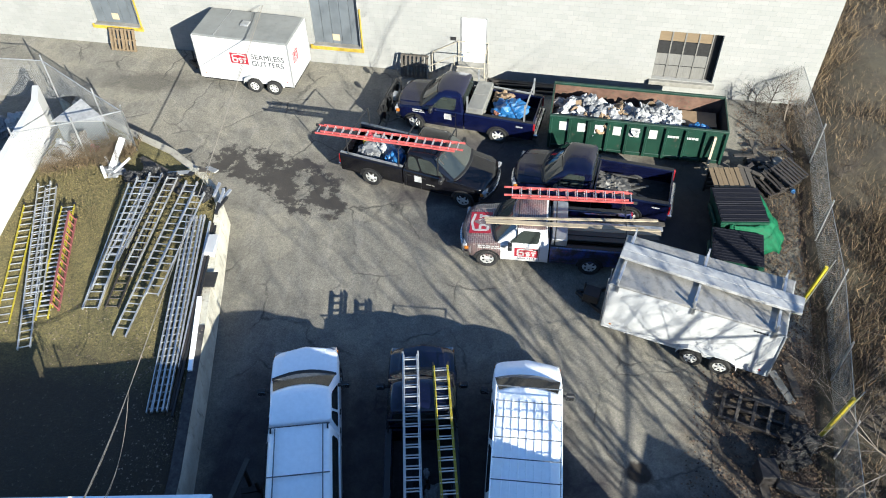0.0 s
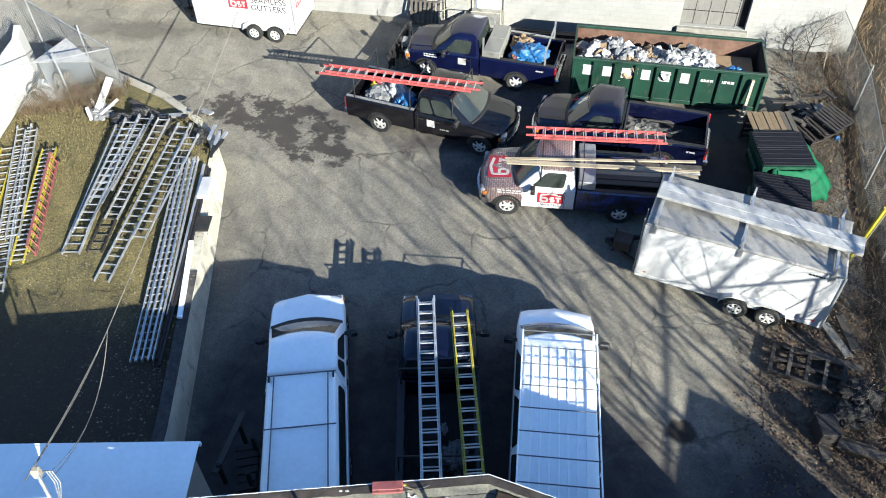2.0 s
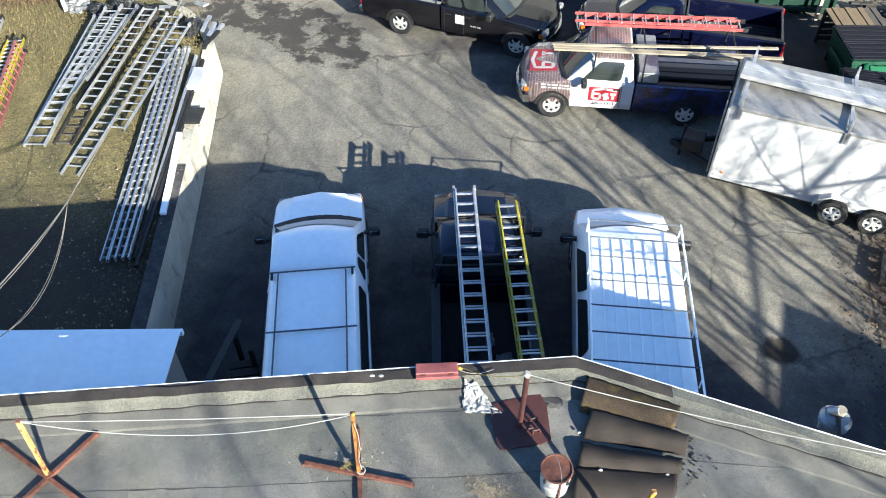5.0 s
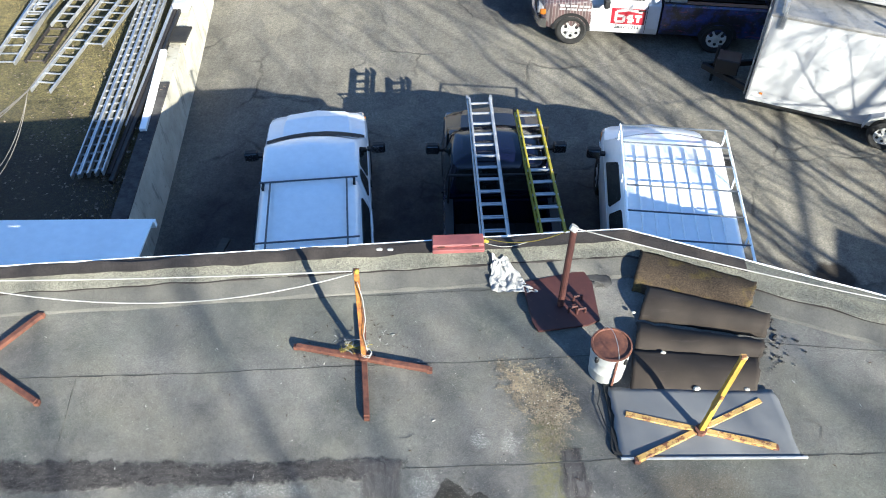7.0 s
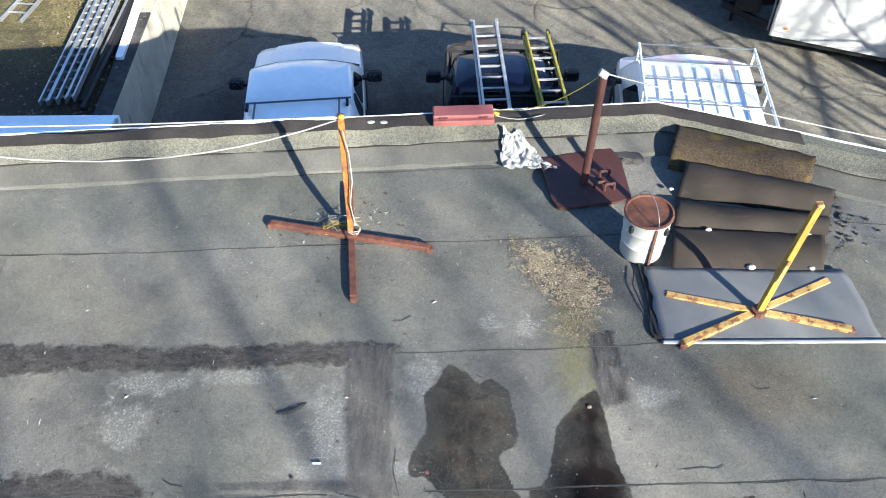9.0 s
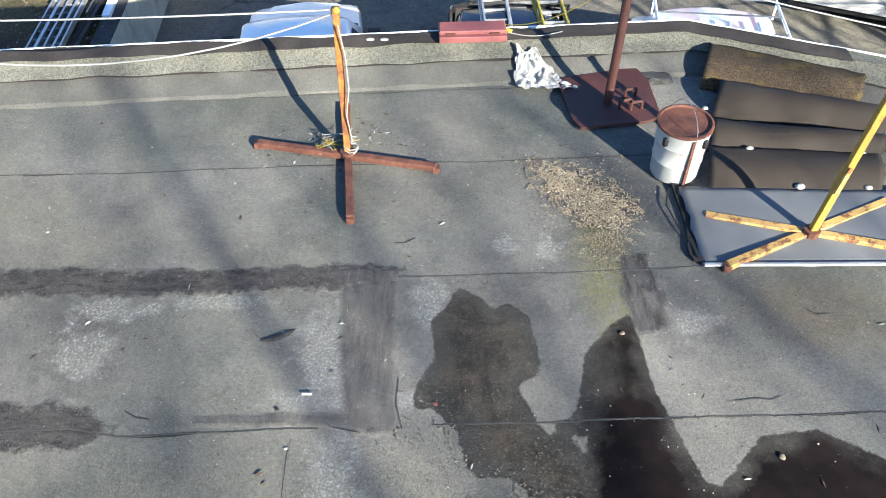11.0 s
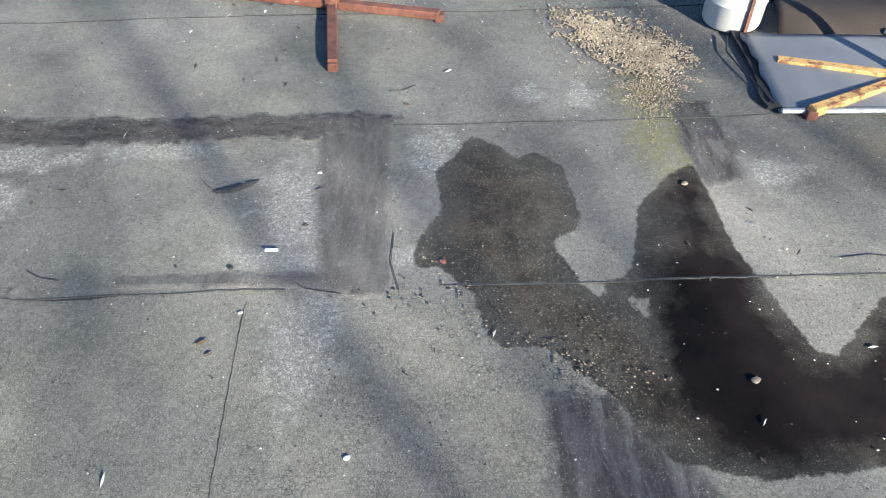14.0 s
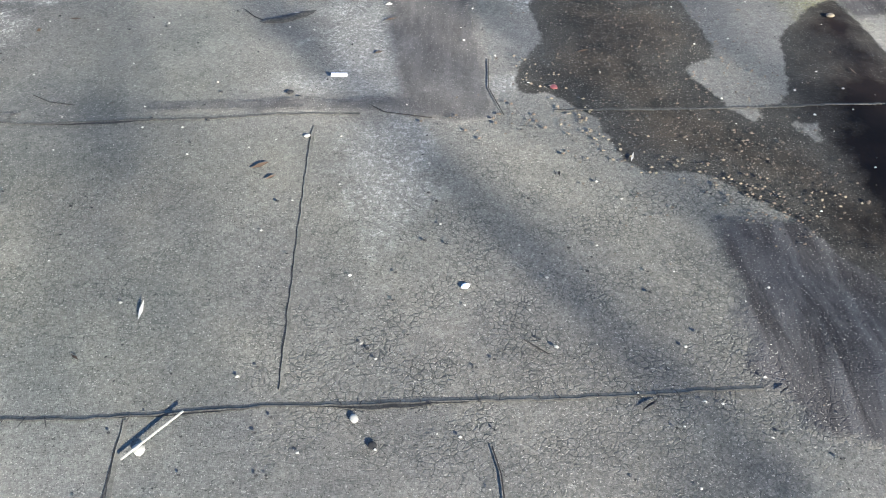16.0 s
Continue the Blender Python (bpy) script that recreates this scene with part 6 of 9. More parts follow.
beam(bm, (q["xt"] + 0.4, -0.9, 1.75), (q["xt"] + 0.4, 0.9, 1.75), 0.05, 0.05)
part("rack_bar", bm, M_GREYMET, CHEV)
bm = bmnew()
beam(bm, (q["xt"] + 0.4, -0.8, 1.3), (q["xc"] - 0.75, -0.8, 1.35), 0.05, 0.05)
part("rack_rail", bm, M_GREYMET, CHEV)
lump("load_item", (-1.65, 0.15, 0.95), (0.62, 0.6, 0.42), M_TARP, "crumpled bright blue tarpaulin in a pickup bed", "tarpaulin", 31, m=MC, rough=0.5, group="loads in the pickup beds")
lump("load_item", (-1.35, -0.5, 0.95), (0.4, 0.3, 0.4), M_CARD, "brown cardboard and rags in a pickup bed", "cardboard", 32, m=MC, rough=0.5, group="loads in the pickup beds")
lump("load_item", (-1.35, 0.55, 0.9), (0.2, 0.2, 0.35), M_RUST, "rusty red bundle in a pickup bed", "bundle", 33, m=MC, group="loads in the pickup beds")
bm = bmnew()
box(bm, (0, 0, 0.004), (0.30, 0.26, 0.004))
dc = part("door_decal", bm, M_DECAL, CHEV, "white square door decal")
dc.matrix_local = side_m(0.55, 1.0, 0.92, 1)
text_bars(CHEV, side_m(1.75, 1.0, 0.98, 1), 0.5, 0.05, 2, M_DECAL, 4, 3)
text_bars(CHEV, side_m(-2.3, 1.0, 0.98, 1), 0.28, 0.06, 1, M_DECAL, 3, 4)

# dark blue pickup with a scrap load
DKBL, q = pickup(along((6.05, 18.6), (2.75, 19.5), 5.6, 1.0, 3.4, 1), "dark blue pickup with scrap in its open bed", M_NAVY2, "regular", 5.6, 1.0, 3.4)
MD = DKBL.matrix_world
rr = random.Random(5)
M_SCRAP = plain("grey_scrap_metal", (0.13, 0.125, 0.115), 0.6, 0.4, vary=0.5, scale=14.0)
for k in range(16):
    bm = bmnew()
    a = Vector((rr.uniform(-1.7, -0.3), rr.uniform(-0.6, 0.6), rr.uniform(0.70, 0.85)))
    b = a + Vector((rr.uniform(-0.9, 0.9), rr.uniform(-0.4, 0.4), rr.uniform(0.0, 0.2)))
    b.x, b.y = max(-2.5, min(-0.1, b.x)), max(-0.7, min(0.7, b.y))
    beam(bm, a, b, rr.uniform(0.05, 0.14), rr.uniform(0.01, 0.04))
    o = tagged(part("scrap_strip", bm, M_SCRAP), "bent grey metal strip in a pickup bed", "scrap metal", "scrap in the pickup bed")
    o.matrix_world = MD
lump("load_item", (-0.75, 0.1, 0.78), (0.6, 0.5, 0.25), M_SCRAP, "heap of grey scrap in a pickup bed", "scrap metal", 41, m=MD, rough=0.6, group="loads in the pickup beds")
text_bars(DKBL, side_m(-2.35, 1.0, 0.98, 1), 0.28, 0.06, 1, M_DECAL, 3, 5)

# wrapped pickup with lumber and a ladder
BST, q = pickup(along((4.376, 16.19), (1.008, 16.573), 5.65, 1.0, 3.39, 1), "pickup wrapped with brick print hood and red signs", M_WRAPW, "regular", 5.65, 1.0, 3.39, hood_mat=M_BRICKWRAP, bed_mat=M_BEDWRAP)
MB = BST.matrix_world
logo(BST, side_m(0.62, 1.0, 0.84, 1), 0.78, 0.40)
text_mesh("lettering", "Since 1913", 0.13, M_BLACK, BST, side_m(0.62, 1.004, 0.57, 1), "black lettering Since 1913")
text_bars(BST, side_m(1.75, 1.0, 0.98, 1), 0.95, 0.05, 2, M_DECAL, 5, 7)
hm = Matrix(((0, 1, 0, 2.2), (-1, 0, 0, 0.05), (0, 0, 1, 1.135), (0, 0, 0, 1))) @ Matrix.Rotation(radians(-4.5), 4, "X")
logo(BST, hm, 1.0, 0.72)
rack(BST, (q["xt"] + 0.35, q["xc"] - 0.15, q["x_cowl"] - 0.65), 1.2, 1.94, 0.92, M_BLACK)
ladder_thing((5.9, 17.78, 2.0), (1.58, 18.1, 2.0), 0.45, M_RED, M_ALU, "red fibreglass extension ladder tied on a wrapped pickup", double=True, offset2=0.25)
for k in range(3):
    bm = bmnew()
    a, b = Vector((0.9 + 0.02 * k, 16.92 - 0.10 * k, 1.98)), Vector((6.45 - 0.5 * (k == 1), 16.50 - 0.10 * k + (0.25 if k == 0 else 0.0), 1.98))
    beam(bm, a, b, 0.09, 0.04, bevel=0.004)
    tagged(part("lumber", bm, M_LUMBER), "long pale pine board tied on a rack", "lumber", "lumber on the wrapped pickup")
for k in range(5):
    bm = bmnew()
    beam(bm, (3.55, 17.62 - 0.22 * k, 1.24 + 0.02 * (k % 2)), (6.9 - 0.1 * k, 17.30 - 0.22 * k, 1.26), 0.19, 0.04, bevel=0.004)
    tagged(part("board", bm, (M_OLDWOOD, M_GREYMET, M_LUMBER, M_OLDWOOD, M_OLDWOOD)[k]), "weathered board lying over a pickup bed", "lumber", "boards over the pickup bed")
bm = bmnew()
box(bm, (q["xc"] - 0.30, 0, 1.28), (0.5, 1.84, 0.42), None, 0.02)
tb = tagged(part("truck_toolbox", bm, M_GREYMET), "dented aluminium cross-bed tool box", "tool box")
tb.matrix_world = MB

M_RACK = plain("grey_rack_paint", (0.22, 0.25, 0.30), 0.5, vary=0.2)
# white pickup with a canopy
WT1, q = pickup(pose(-4.12, 9.40, 0, 0, 0, 96.5) @ Matrix.Diagonal((1, 1, 0.94, 1)), "white pickup with a white canopy over its bed", M_WHITE, "extended", 6.45, 0.98, 4.0)
CAN = thing("truck_canopy", "white fibreglass canopy with a roof rack on a pickup", "truck canopy", WT1.matrix_world)
x0, x1 = q["xt"] + 0.04, q["xc"] - 0.02
bm = bmnew()


def can_ring(x, k):
    return [(x, -0.96 * k, 1.21), (x, 0.96 * k, 1.21), (x, 0.95 * k, 1.3), (x, 0.80 * k, 1.84), (x, 0.72 * k, 1.91), (x, 0.35, 1.945), (x, 0, 1.95), (x, -0.35, 1.945), (x, -0.72 * k, 1.91), (x, -0.80 * k, 1.84), (x, -0.95 * k, 1.3)]


loft(bm, [can_ring(x0, 0.985), can_ring(x0 + 0.06, 1.0), can_ring(x1 - 0.06, 1.0), can_ring(x1, 0.985)])
part("shell", bm, M_WHITE, CAN, smooth=True)
for s_ in (-1, 1):
    pane("canopy_window", CAN, [(x0 + 0.2, s_ * 0.945, 1.36), (x1 - 0.2, s_ * 0.945, 1.36), (x1 - 0.25, s_ * 0.84, 1.74), (x0 + 0.25, s_ * 0.84, 1.74)][:: (1 if s_ < 0 else -1)])
    bm = bmnew()
    tube(bm, (x0 + 0.1, s_ * 0.62, 1.985), (x1 - 0.05, s_ * 0.62, 1.985), 0.016, 6)
    part("rack_rail", bm, M_RACK, CAN)
for x in (x0 + 0.25, x1 - 1.42, x1 - 0.02):
    bm = bmnew()
    tube(bm, (x, -0.8, 1.985), (x, 0.8, 1.985), 0.016, 6)
    part("rack_bar", bm, M_RACK, CAN)
bm = bmnew()
box(bm, (x1 + 0.0, 0, 1.60), (0.03, 1.5, 0.55))
part("front_gasket", bm, M_BLACK, CAN)
for s_ in (-1, 1):
    bm = bmnew()
    box(bm, (x1 - 0.08, s_ * 0.74, 1.95), (0.16, 0.04, 0.05))
    part("rack_foot", bm, M_BLACK, CAN)

# dark pickup with two ladders
BLK, q = pickup(pose(-0.95, 9.78, 0, 0, 0, 91.5), "dark navy pickup carrying two extension ladders", M_NAVY2, "regular", 5.75, 0.98, 3.5)
rack(BLK, (q["xt"] + 0.4, q["xc"] - 0.15, q["x_cowl"] - 0.6), 1.2, 1.82, 0.9, M_BLACK)
ladder_thing((-1.30, 11.66, 1.87), (-1.02, 6.4, 1.87), 0.43, M_ALU, M_ALU, "silver aluminium extension ladder tied on a dark pickup", double=True, offset2=0.12, rung=0.30)
ladder_thing((-0.46, 11.30, 1.87), (-0.10, 6.2, 1.87), 0.42, M_YELLOW, M_ALU, "yellow fibreglass extension ladder tied on a dark pickup", double=True, offset2=0.12, rung=0.30)
for k, (x, y, s, mat_) in enumerate(((-1.5, 0.2, (0.3, 0.25, 0.2), M_DARK), (-1.9, -0.3, (0.35, 0.3, 0.2), M_SCRAP), (-1.2, -0.1, (0.10, 0.08, 0.25), M_TRASHW), (-2.3, 0.1, (0.2, 0.3, 0.2), M_DARK))):
    lump("load_item", (x, y, 0.72), s, mat_, "dark gear lying in a pickup bed", "gear", 50 + k, m=BLK.matrix_world, rough=0.6, group="loads in the pickup beds")

# white van with a full-length roof rack
VAN = thing("van", "white cargo van with a full-length roof rack", "van", pose(1.80, 9.22, 0, 0, 0, 84.8))
W, xn, xt = 0.99, 2.85, -3.55
bm = bmnew()
loft(bm, [sec(xn, W * 0.88, 0.5, 0.95, 0.12), sec(xn - 0.12, W * 0.95, 0.42, 1.06, 0.1, 0.03), sec(xn - 0.5, W * 0.985, 0.38, 1.13, 0.09, 0.04), sec(xn - 0.95, W, 0.38, 1.20, 0.08, 0.03)])
bow(bm, xn, xn - 1.0, W, 0.22)
part("front_body", bm, M_WHITE, VAN, smooth=True)
bm = bmnew()
loft(bm, [sec(xn - 0.93, W, 0.38, 1.22, 0.08, 0.0), sec(xt, W, 0.38, 1.22, 0.08, 0.0)])
part("lower_body", bm, M_WHITE, VAN)
lo, hi, wl, wh, zl, zh = (xt + 0.01, xn - 0.85), (xt + 0.10, xn - 1.80), W - 0.02, W - 0.15, 1.2, 2.05
bm = bmnew()
cabin(bm, lo, hi, wl, wh, zl, zh, 0.02)
part("upper_body", bm, M_WHITE, VAN, smooth=True)
screen(VAN, lo[1], hi[1], wl, wh, zl, zh)
for s_ in (-1, 1):
    for f0, f1 in ((0.03, 0.34), (0.37, 0.63), (0.66, 0.88)):
        def sp(f, g):
            return ((lo[0] * (1 - g) + hi[0] * g) * (1 - f) + (lo[1] * (1 - g) + hi[1] * g) * f, s_ * (wl * (1 - g) + wh * g + 0.004), zl + (zh - 0.05 - zl) * g)
        qd = [sp(f0, 0.12), sp(f1, 0.12), sp(f1 - 0.02, 0.85), sp(f0, 0.85)]
        pane("side_window", VAN, qd if s_ < 0 else qd[::-1])
    mirror(VAN, xn - 1.35, W, 1.28, s_, M_BLACK)
for k in range(7):
    y = -0.60 + 0.2 * k
    bm = bmnew()
    box(bm, (-1.25, y, 2.072 + 0.008 * math.cos(y * 2)), (4.0, 0.035, 0.022), None, 0.006)
    part("roof_rib", bm, M_WHITE, VAN)
bm = bmnew()
box(bm, (xn - 0.92, 0, 1.235), (0.18, 1.5, 0.03))
part("cowl", bm, M_BLACK, VAN)
front_end(VAN, xn, W, M_WHITE)
wheels(VAN, [(xn - 0.9, W - 0.11), (xn - 0.9, -W + 0.11), (xt + 1.35, W - 0.11), (xt + 1.35, -W + 0.11)])
arch(VAN, xn - 0.9, W)
arch(VAN, xt + 1.35, W)
for s_ in (-1, 1):
    bm = bmnew()
    tube(bm, (xt + 0.1, s_ * 0.86, 2.25), (1.08, s_ * 0.86, 2.25), 0.02, 6)
    rl = part("rack_rail", bm, M_WHITE, VAN)
    for x in (xt + 0.3, -2.4, -1.4, -0.1, 1.0):
        bm = bmnew()
        tube(bm, (x, s_ * 0.86, 2.0), (x, s_ * 0.86, 2.25), 0.016, 6)
        part("rack_post", bm, M_WHITE, VAN)
    bm = bmnew()
    box(bm, (xt + 0.0, s_ * 0.86, 1.3), (0.05, 0.14, 0.6), None, 0.01)
    part("tail_light", bm, M_TAIL, VAN)
for x in (xt + 0.15, -2.8, -2.2, -1.62, -1.04, -0.46, 0.12, 0.60, 1.06):
    bm = bmnew()
    tube(bm, (x, -0.86, 2.255), (x, 0.86, 2.255), 0.014, 6)
    part("rack_bar", bm, M_RACK, VAN)

# ---- trailers ----
n = Nodes("trailer_skin", 0.98)
d = n.noise(1.5, 6.0, 0.65)
c = n.mix(n.ramp(d, 0.4, 0.72, 0.0, 0.3), (0.58, 0.59, 0.60), (0.43, 0.42, 0.40))
M_TRSKIN = n.out(c, 0.38)
n = Nodes("dirty_trailer_roof", 0.42)
c = n.mix(n.ramp(n.noise(1.1, 6.0, 0.65), 0.35, 0.7), (0.42, 0.44, 0.43), (0.55, 0.57, 0.56))
c = n.mix(n.ramp(n.noise(4.0, 6.0, 0.7), 0.5, 0.75, 0.0, 0.5), c, (0.30, 0.28, 0.25))
M_TRROOF = n.out(c, 0.5)
n = Nodes("grimy_white_roof", 0.62)
c = n.mix(n.ramp(n.noise(1.3, 6.0, 0.65), 0.35, 0.7), (0.62, 0.60, 0.55), (0.80, 0.78, 0.73))
c = n.mix(n.ramp(n.noise(5.0, 7.0, 0.75), 0.48, 0.70, 0.0, 0.7), c, (0.36, 0.33, 0.28))
M_TRROOF2 = n.out(c, 0.36, 0.35)


def trailer(m, L_, W_, z0, z1, label, roof_mat, axles, nose=0.0, side=1):
    o = thing("cargo_trailer", label, "trailer", m, "enclosed cargo trailers")
    w = W_ / 2
    bm = bmnew()
    poly = [(-L_ / 2, -w), (L_ / 2, -w), (L_ / 2 + nose, -w * 0.35), (L_ / 2 + nose, w * 0.35), (L_ / 2, w), (-L_ / 2, w)] if nose else [(-L_ / 2, -w), (L_ / 2, -w), (L_ / 2, w), (-L_ / 2, w)]
    prism(bm, poly, z0, z1 - 0.03)
    part("body", bm, M_TRSKIN, o)
    bm = bmnew()
    loft(bm, [[(x * 1.004, y * 1.008, z1 - 0.05) for x, y in poly], [(x * 1.004, y * 1.008, z1 - 0.01) for x, y in poly], [(x * 0.985, y * 0.97, z1 + 0.02) for x, y in poly], [(x * 0.5, y * 0.3, z1 + 0.045) for x, y in poly]])
    part("roof", bm, roof_mat, o)
    for (x, y) in poly:
        bm = bmnew()
        beam(bm, (x * 1.002, y * 1.003, z0), (x * 1.002, y * 1.003, z1 - 0.04), 0.05, 0.05, up=(1, 0, 0), bevel=0.01)
        part("corner_trim", bm, M_ALU, o)
    for s_ in (-1, 1):
        bm = bmnew()
        box(bm, (0, s_ * (w + 0.004), z0 + 0.05), (L_, 0.02, 0.1))
        part("skirt_trim", bm, M_TRSKIN, o)
        bm = bmnew()
        x0, x1 = min(axles) - 0.46, max(axles) + 0.46
        prof = [(x0, 0.45), (x0 + 0.08, 0.70), (x0 + 0.3, 0.80), (x1 - 0.3, 0.80), (x1 - 0.08, 0.70), (x1, 0.45)]
        loft(bm, [[(x, s_ * (w - 0.02), z), (x, s_ * (w + 0.17), z), (x, s_ * (w + 0.17), z - 0.03), (x, s_ * (w - 0.02), z - 0.03)] for x, z in prof])
        part("fender", bm, M_TRSKIN, o)
    for x, s_ in ((L_ / 2 - 0.25, 1), (-L_ / 2 + 0.25, 1), (L_ / 2 - 0.25, -1), (-L_ / 2 + 0.25, -1)):
        bm = bmnew()
        box(bm, (x, s_ * (w + 0.01), z0 + 0.2), (0.06, 0.02, 0.04))
        part("marker_light", bm, M_TAIL if x < 0 else M_AMBER, o)
    wheels(o, [(x, s_ * (w + 0.05)) for x in axles for s_ in (-1, 1)], 0.86)
    bm = bmnew()
    for s_ in (-1, 1):
        beam(bm, (L_ / 2 - 0.2, s_ * 0.7, z0 - 0.08), (L_ / 2 + nose + 1.1, 0, z0 - 0.08), 0.08, 0.12)
    part("tongue", bm, M_BLACK, o)
    bm = bmnew()
    tube(bm, (L_ / 2 + nose + 0.85, 0, 0.0), (L_ / 2 + nose + 0.85, 0, 0.9), 0.035, 8)
    jk = part("tongue_jack", bm, M_BLACK, o)
    bm = bmnew()
    box(bm, (0, 0, z0 - 0.07), (L_ - 0.1, W_ - 0.2, 0.14))
    part("chassis", bm, M_BLACK, o)
    return o


T1 = trailer(pose(-8.63, 27.78, 0, 0, 0, 168.0), 4.15, 2.08, 0.42, 2.48, "white cargo trailer lettered for gutters by a wall", M_TRROOF, (-0.35, -1.22))
logo(T1, side_m(0.15, 1.048, 1.55, 1), 0.78, 0.50)
text_mesh("lettering", "SEAMLESS", 0.34, M_BLACK, T1, side_m(-1.12, 1.052, 1.70, 1), "black lettering SEAMLESS")
text_mesh("lettering", "GUTTERS", 0.34, M_BLACK, T1, side_m(-1.08, 1.052, 1.38, 1), "black lettering GUTTERS")
bm = bmnew()
box(bm, (0.1, 0.0, 2.56), (0.36, 0.36, 0.08), None, 0.02)
vt = part("roof_vent", bm, M_GREYMET, T1)
bm = bmnew()
box(bm, (1.1, 0, 2.52), (0.03, 2.0, 0.02))
part("roof_seam_strip", bm, M_GREYMET, T1)
for s_ in (-1, 1):
    bm = bmnew()
    box(bm, (-2.085, s_ * 0.49, 1.45), (0.02, 0.94, 1.9), None, 0.006)
    dr = part("rear_door", bm, M_TRSKIN, T1)
    for y in (0.1, 0.42):
        bm = bmnew()
        tube(bm, (-2.11, s_ * y, 0.55), (-2.11, s_ * y, 2.35), 0.012, 6)
        part("lock_rod", bm, M_GREYMET, dr)
logo(T1, Matrix(((0, 0, -1, -2.098), (-1, 0, 0, 0.45), (0, 1, 0, 1.6), (0, 0, 0, 1))), 0.5, 0.5)

T2 = trailer(pose(7.16, 13.80, 0, 0, 0, 157.5), 4.95, 2.14, 0.42, 2.40, "white cargo trailer with a plank walkway on its roof", M_TRROOF2, (-0.30, -1.16))
text_bars(T2, side_m(-1.85, 1.075, 2.2, 1), 0.4, 0.06, 1, M_BLACK, 4, 9)
for x in (2.25, 0.05, -2.2):
    bm = bmnew()
    box(bm, (x, 0, 2.50), (0.07, 2.12, 0.05))
    rk = part("roof_bar", bm, M_ALU, T2)
    for s_ in (-1, 1):
        bm = bmnew()
        beam(bm, (x, s_ * 1.07, 2.2), (x, s_ * 1.07, 2.72), 0.06, 0.05, up=(1, 0, 0))
        part("rack_post", bm, M_ALU, T2)
        bm = bmnew()
        box(bm, (x, s_ * 1.09, 2.27), (0.12, 0.02, 0.28))
        part("post_bracket", bm, M_GREYMET, T2)
M_PLANK = plain("aluminium_plank", (0.46, 0.46, 0.45), 0.5, 0.35, vary=0.3, scale=3.0)
for k, y in enumerate((0.08, -0.24)):
    bm = bmnew()
    box(bm, (-0.15, y, 2.60), (5.2, 0.31, 0.10), None, 0.008)
    o = tagged(part("walk_plank", bm, M_PLANK), "long grey aluminium plank on a trailer roof rack", "plank", "planks on the trailer roof")
    o.matrix_world = T2.matrix_world @ pose(0, 0, 0, 0, 0, -2.5)
ml = T2.matrix_world @ Vector((2.55, 0.75, 0.45))
mh = T2.matrix_world @ Vector((2.55, 0.75, 2.45))
ladder_thing(tuple(ml), tuple(mh), 0.4, M_GREYMET, M_GREYMET, "grey access ladder fixed to a trailer front", up=tuple(T2.matrix_world.to_3x3() @ Vector((1, 0, 0))), feet=False, rail=(0.03, 0.03))
bm = bmnew()
box(bm, (3.05, 0.15, 0.62), (0.5, 0.45, 0.35), None, 0.02)
bb = part("tongue_box", bm, M_BLACK, T2, "black box on the tongue")

# ---- dumpster ----
n = Nodes("green_dumpster_paint", 0.7)
ru = n.ramp(n.noise(5.0, 7.0, 0.7), 0.60, 0.68)
c = n.mix(n.ramp(n.noise(1.5, 5.0), 0.35, 0.7), (0.004, 0.034, 0.020), (0.009, 0.055, 0.033))
c = n.mix(n.math("MULTIPLY", ru, 0.5), c, (0.12, 0.09, 0.07))
c = n.mix(n.ramp(n.noise(6.0, 6.0, 0.75, n.stretch((0.5, 1.0, 5.0), 0.0)), 0.62, 0.68, 0.0, 0.45), c, (0.22, 0.27, 0.24))
M_DGREEN = n.out(c, 0.5)
n = Nodes("rusted_inside")
c = n.mix(n.ramp(n.noise(2.5, 6.0, 0.65), 0.35, 0.7), (0.13, 0.06, 0.035), (0.30, 0.17, 0.11))
c = n.mix(n.ramp(n.noise(6.0, 5.0), 0.6, 0.7, 0.0, 0.6), c, (0.06, 0.16, 0.08))
M_DIN = n.out(c, 0.8)
DU = thing("dumpster", "green roll-off dumpster full of bagged rubbish", "dumpster", pose(6.92, 23.26, 0, 0, 0, -9.6))
DL, DW, DH = 6.55, 2.18, 1.62
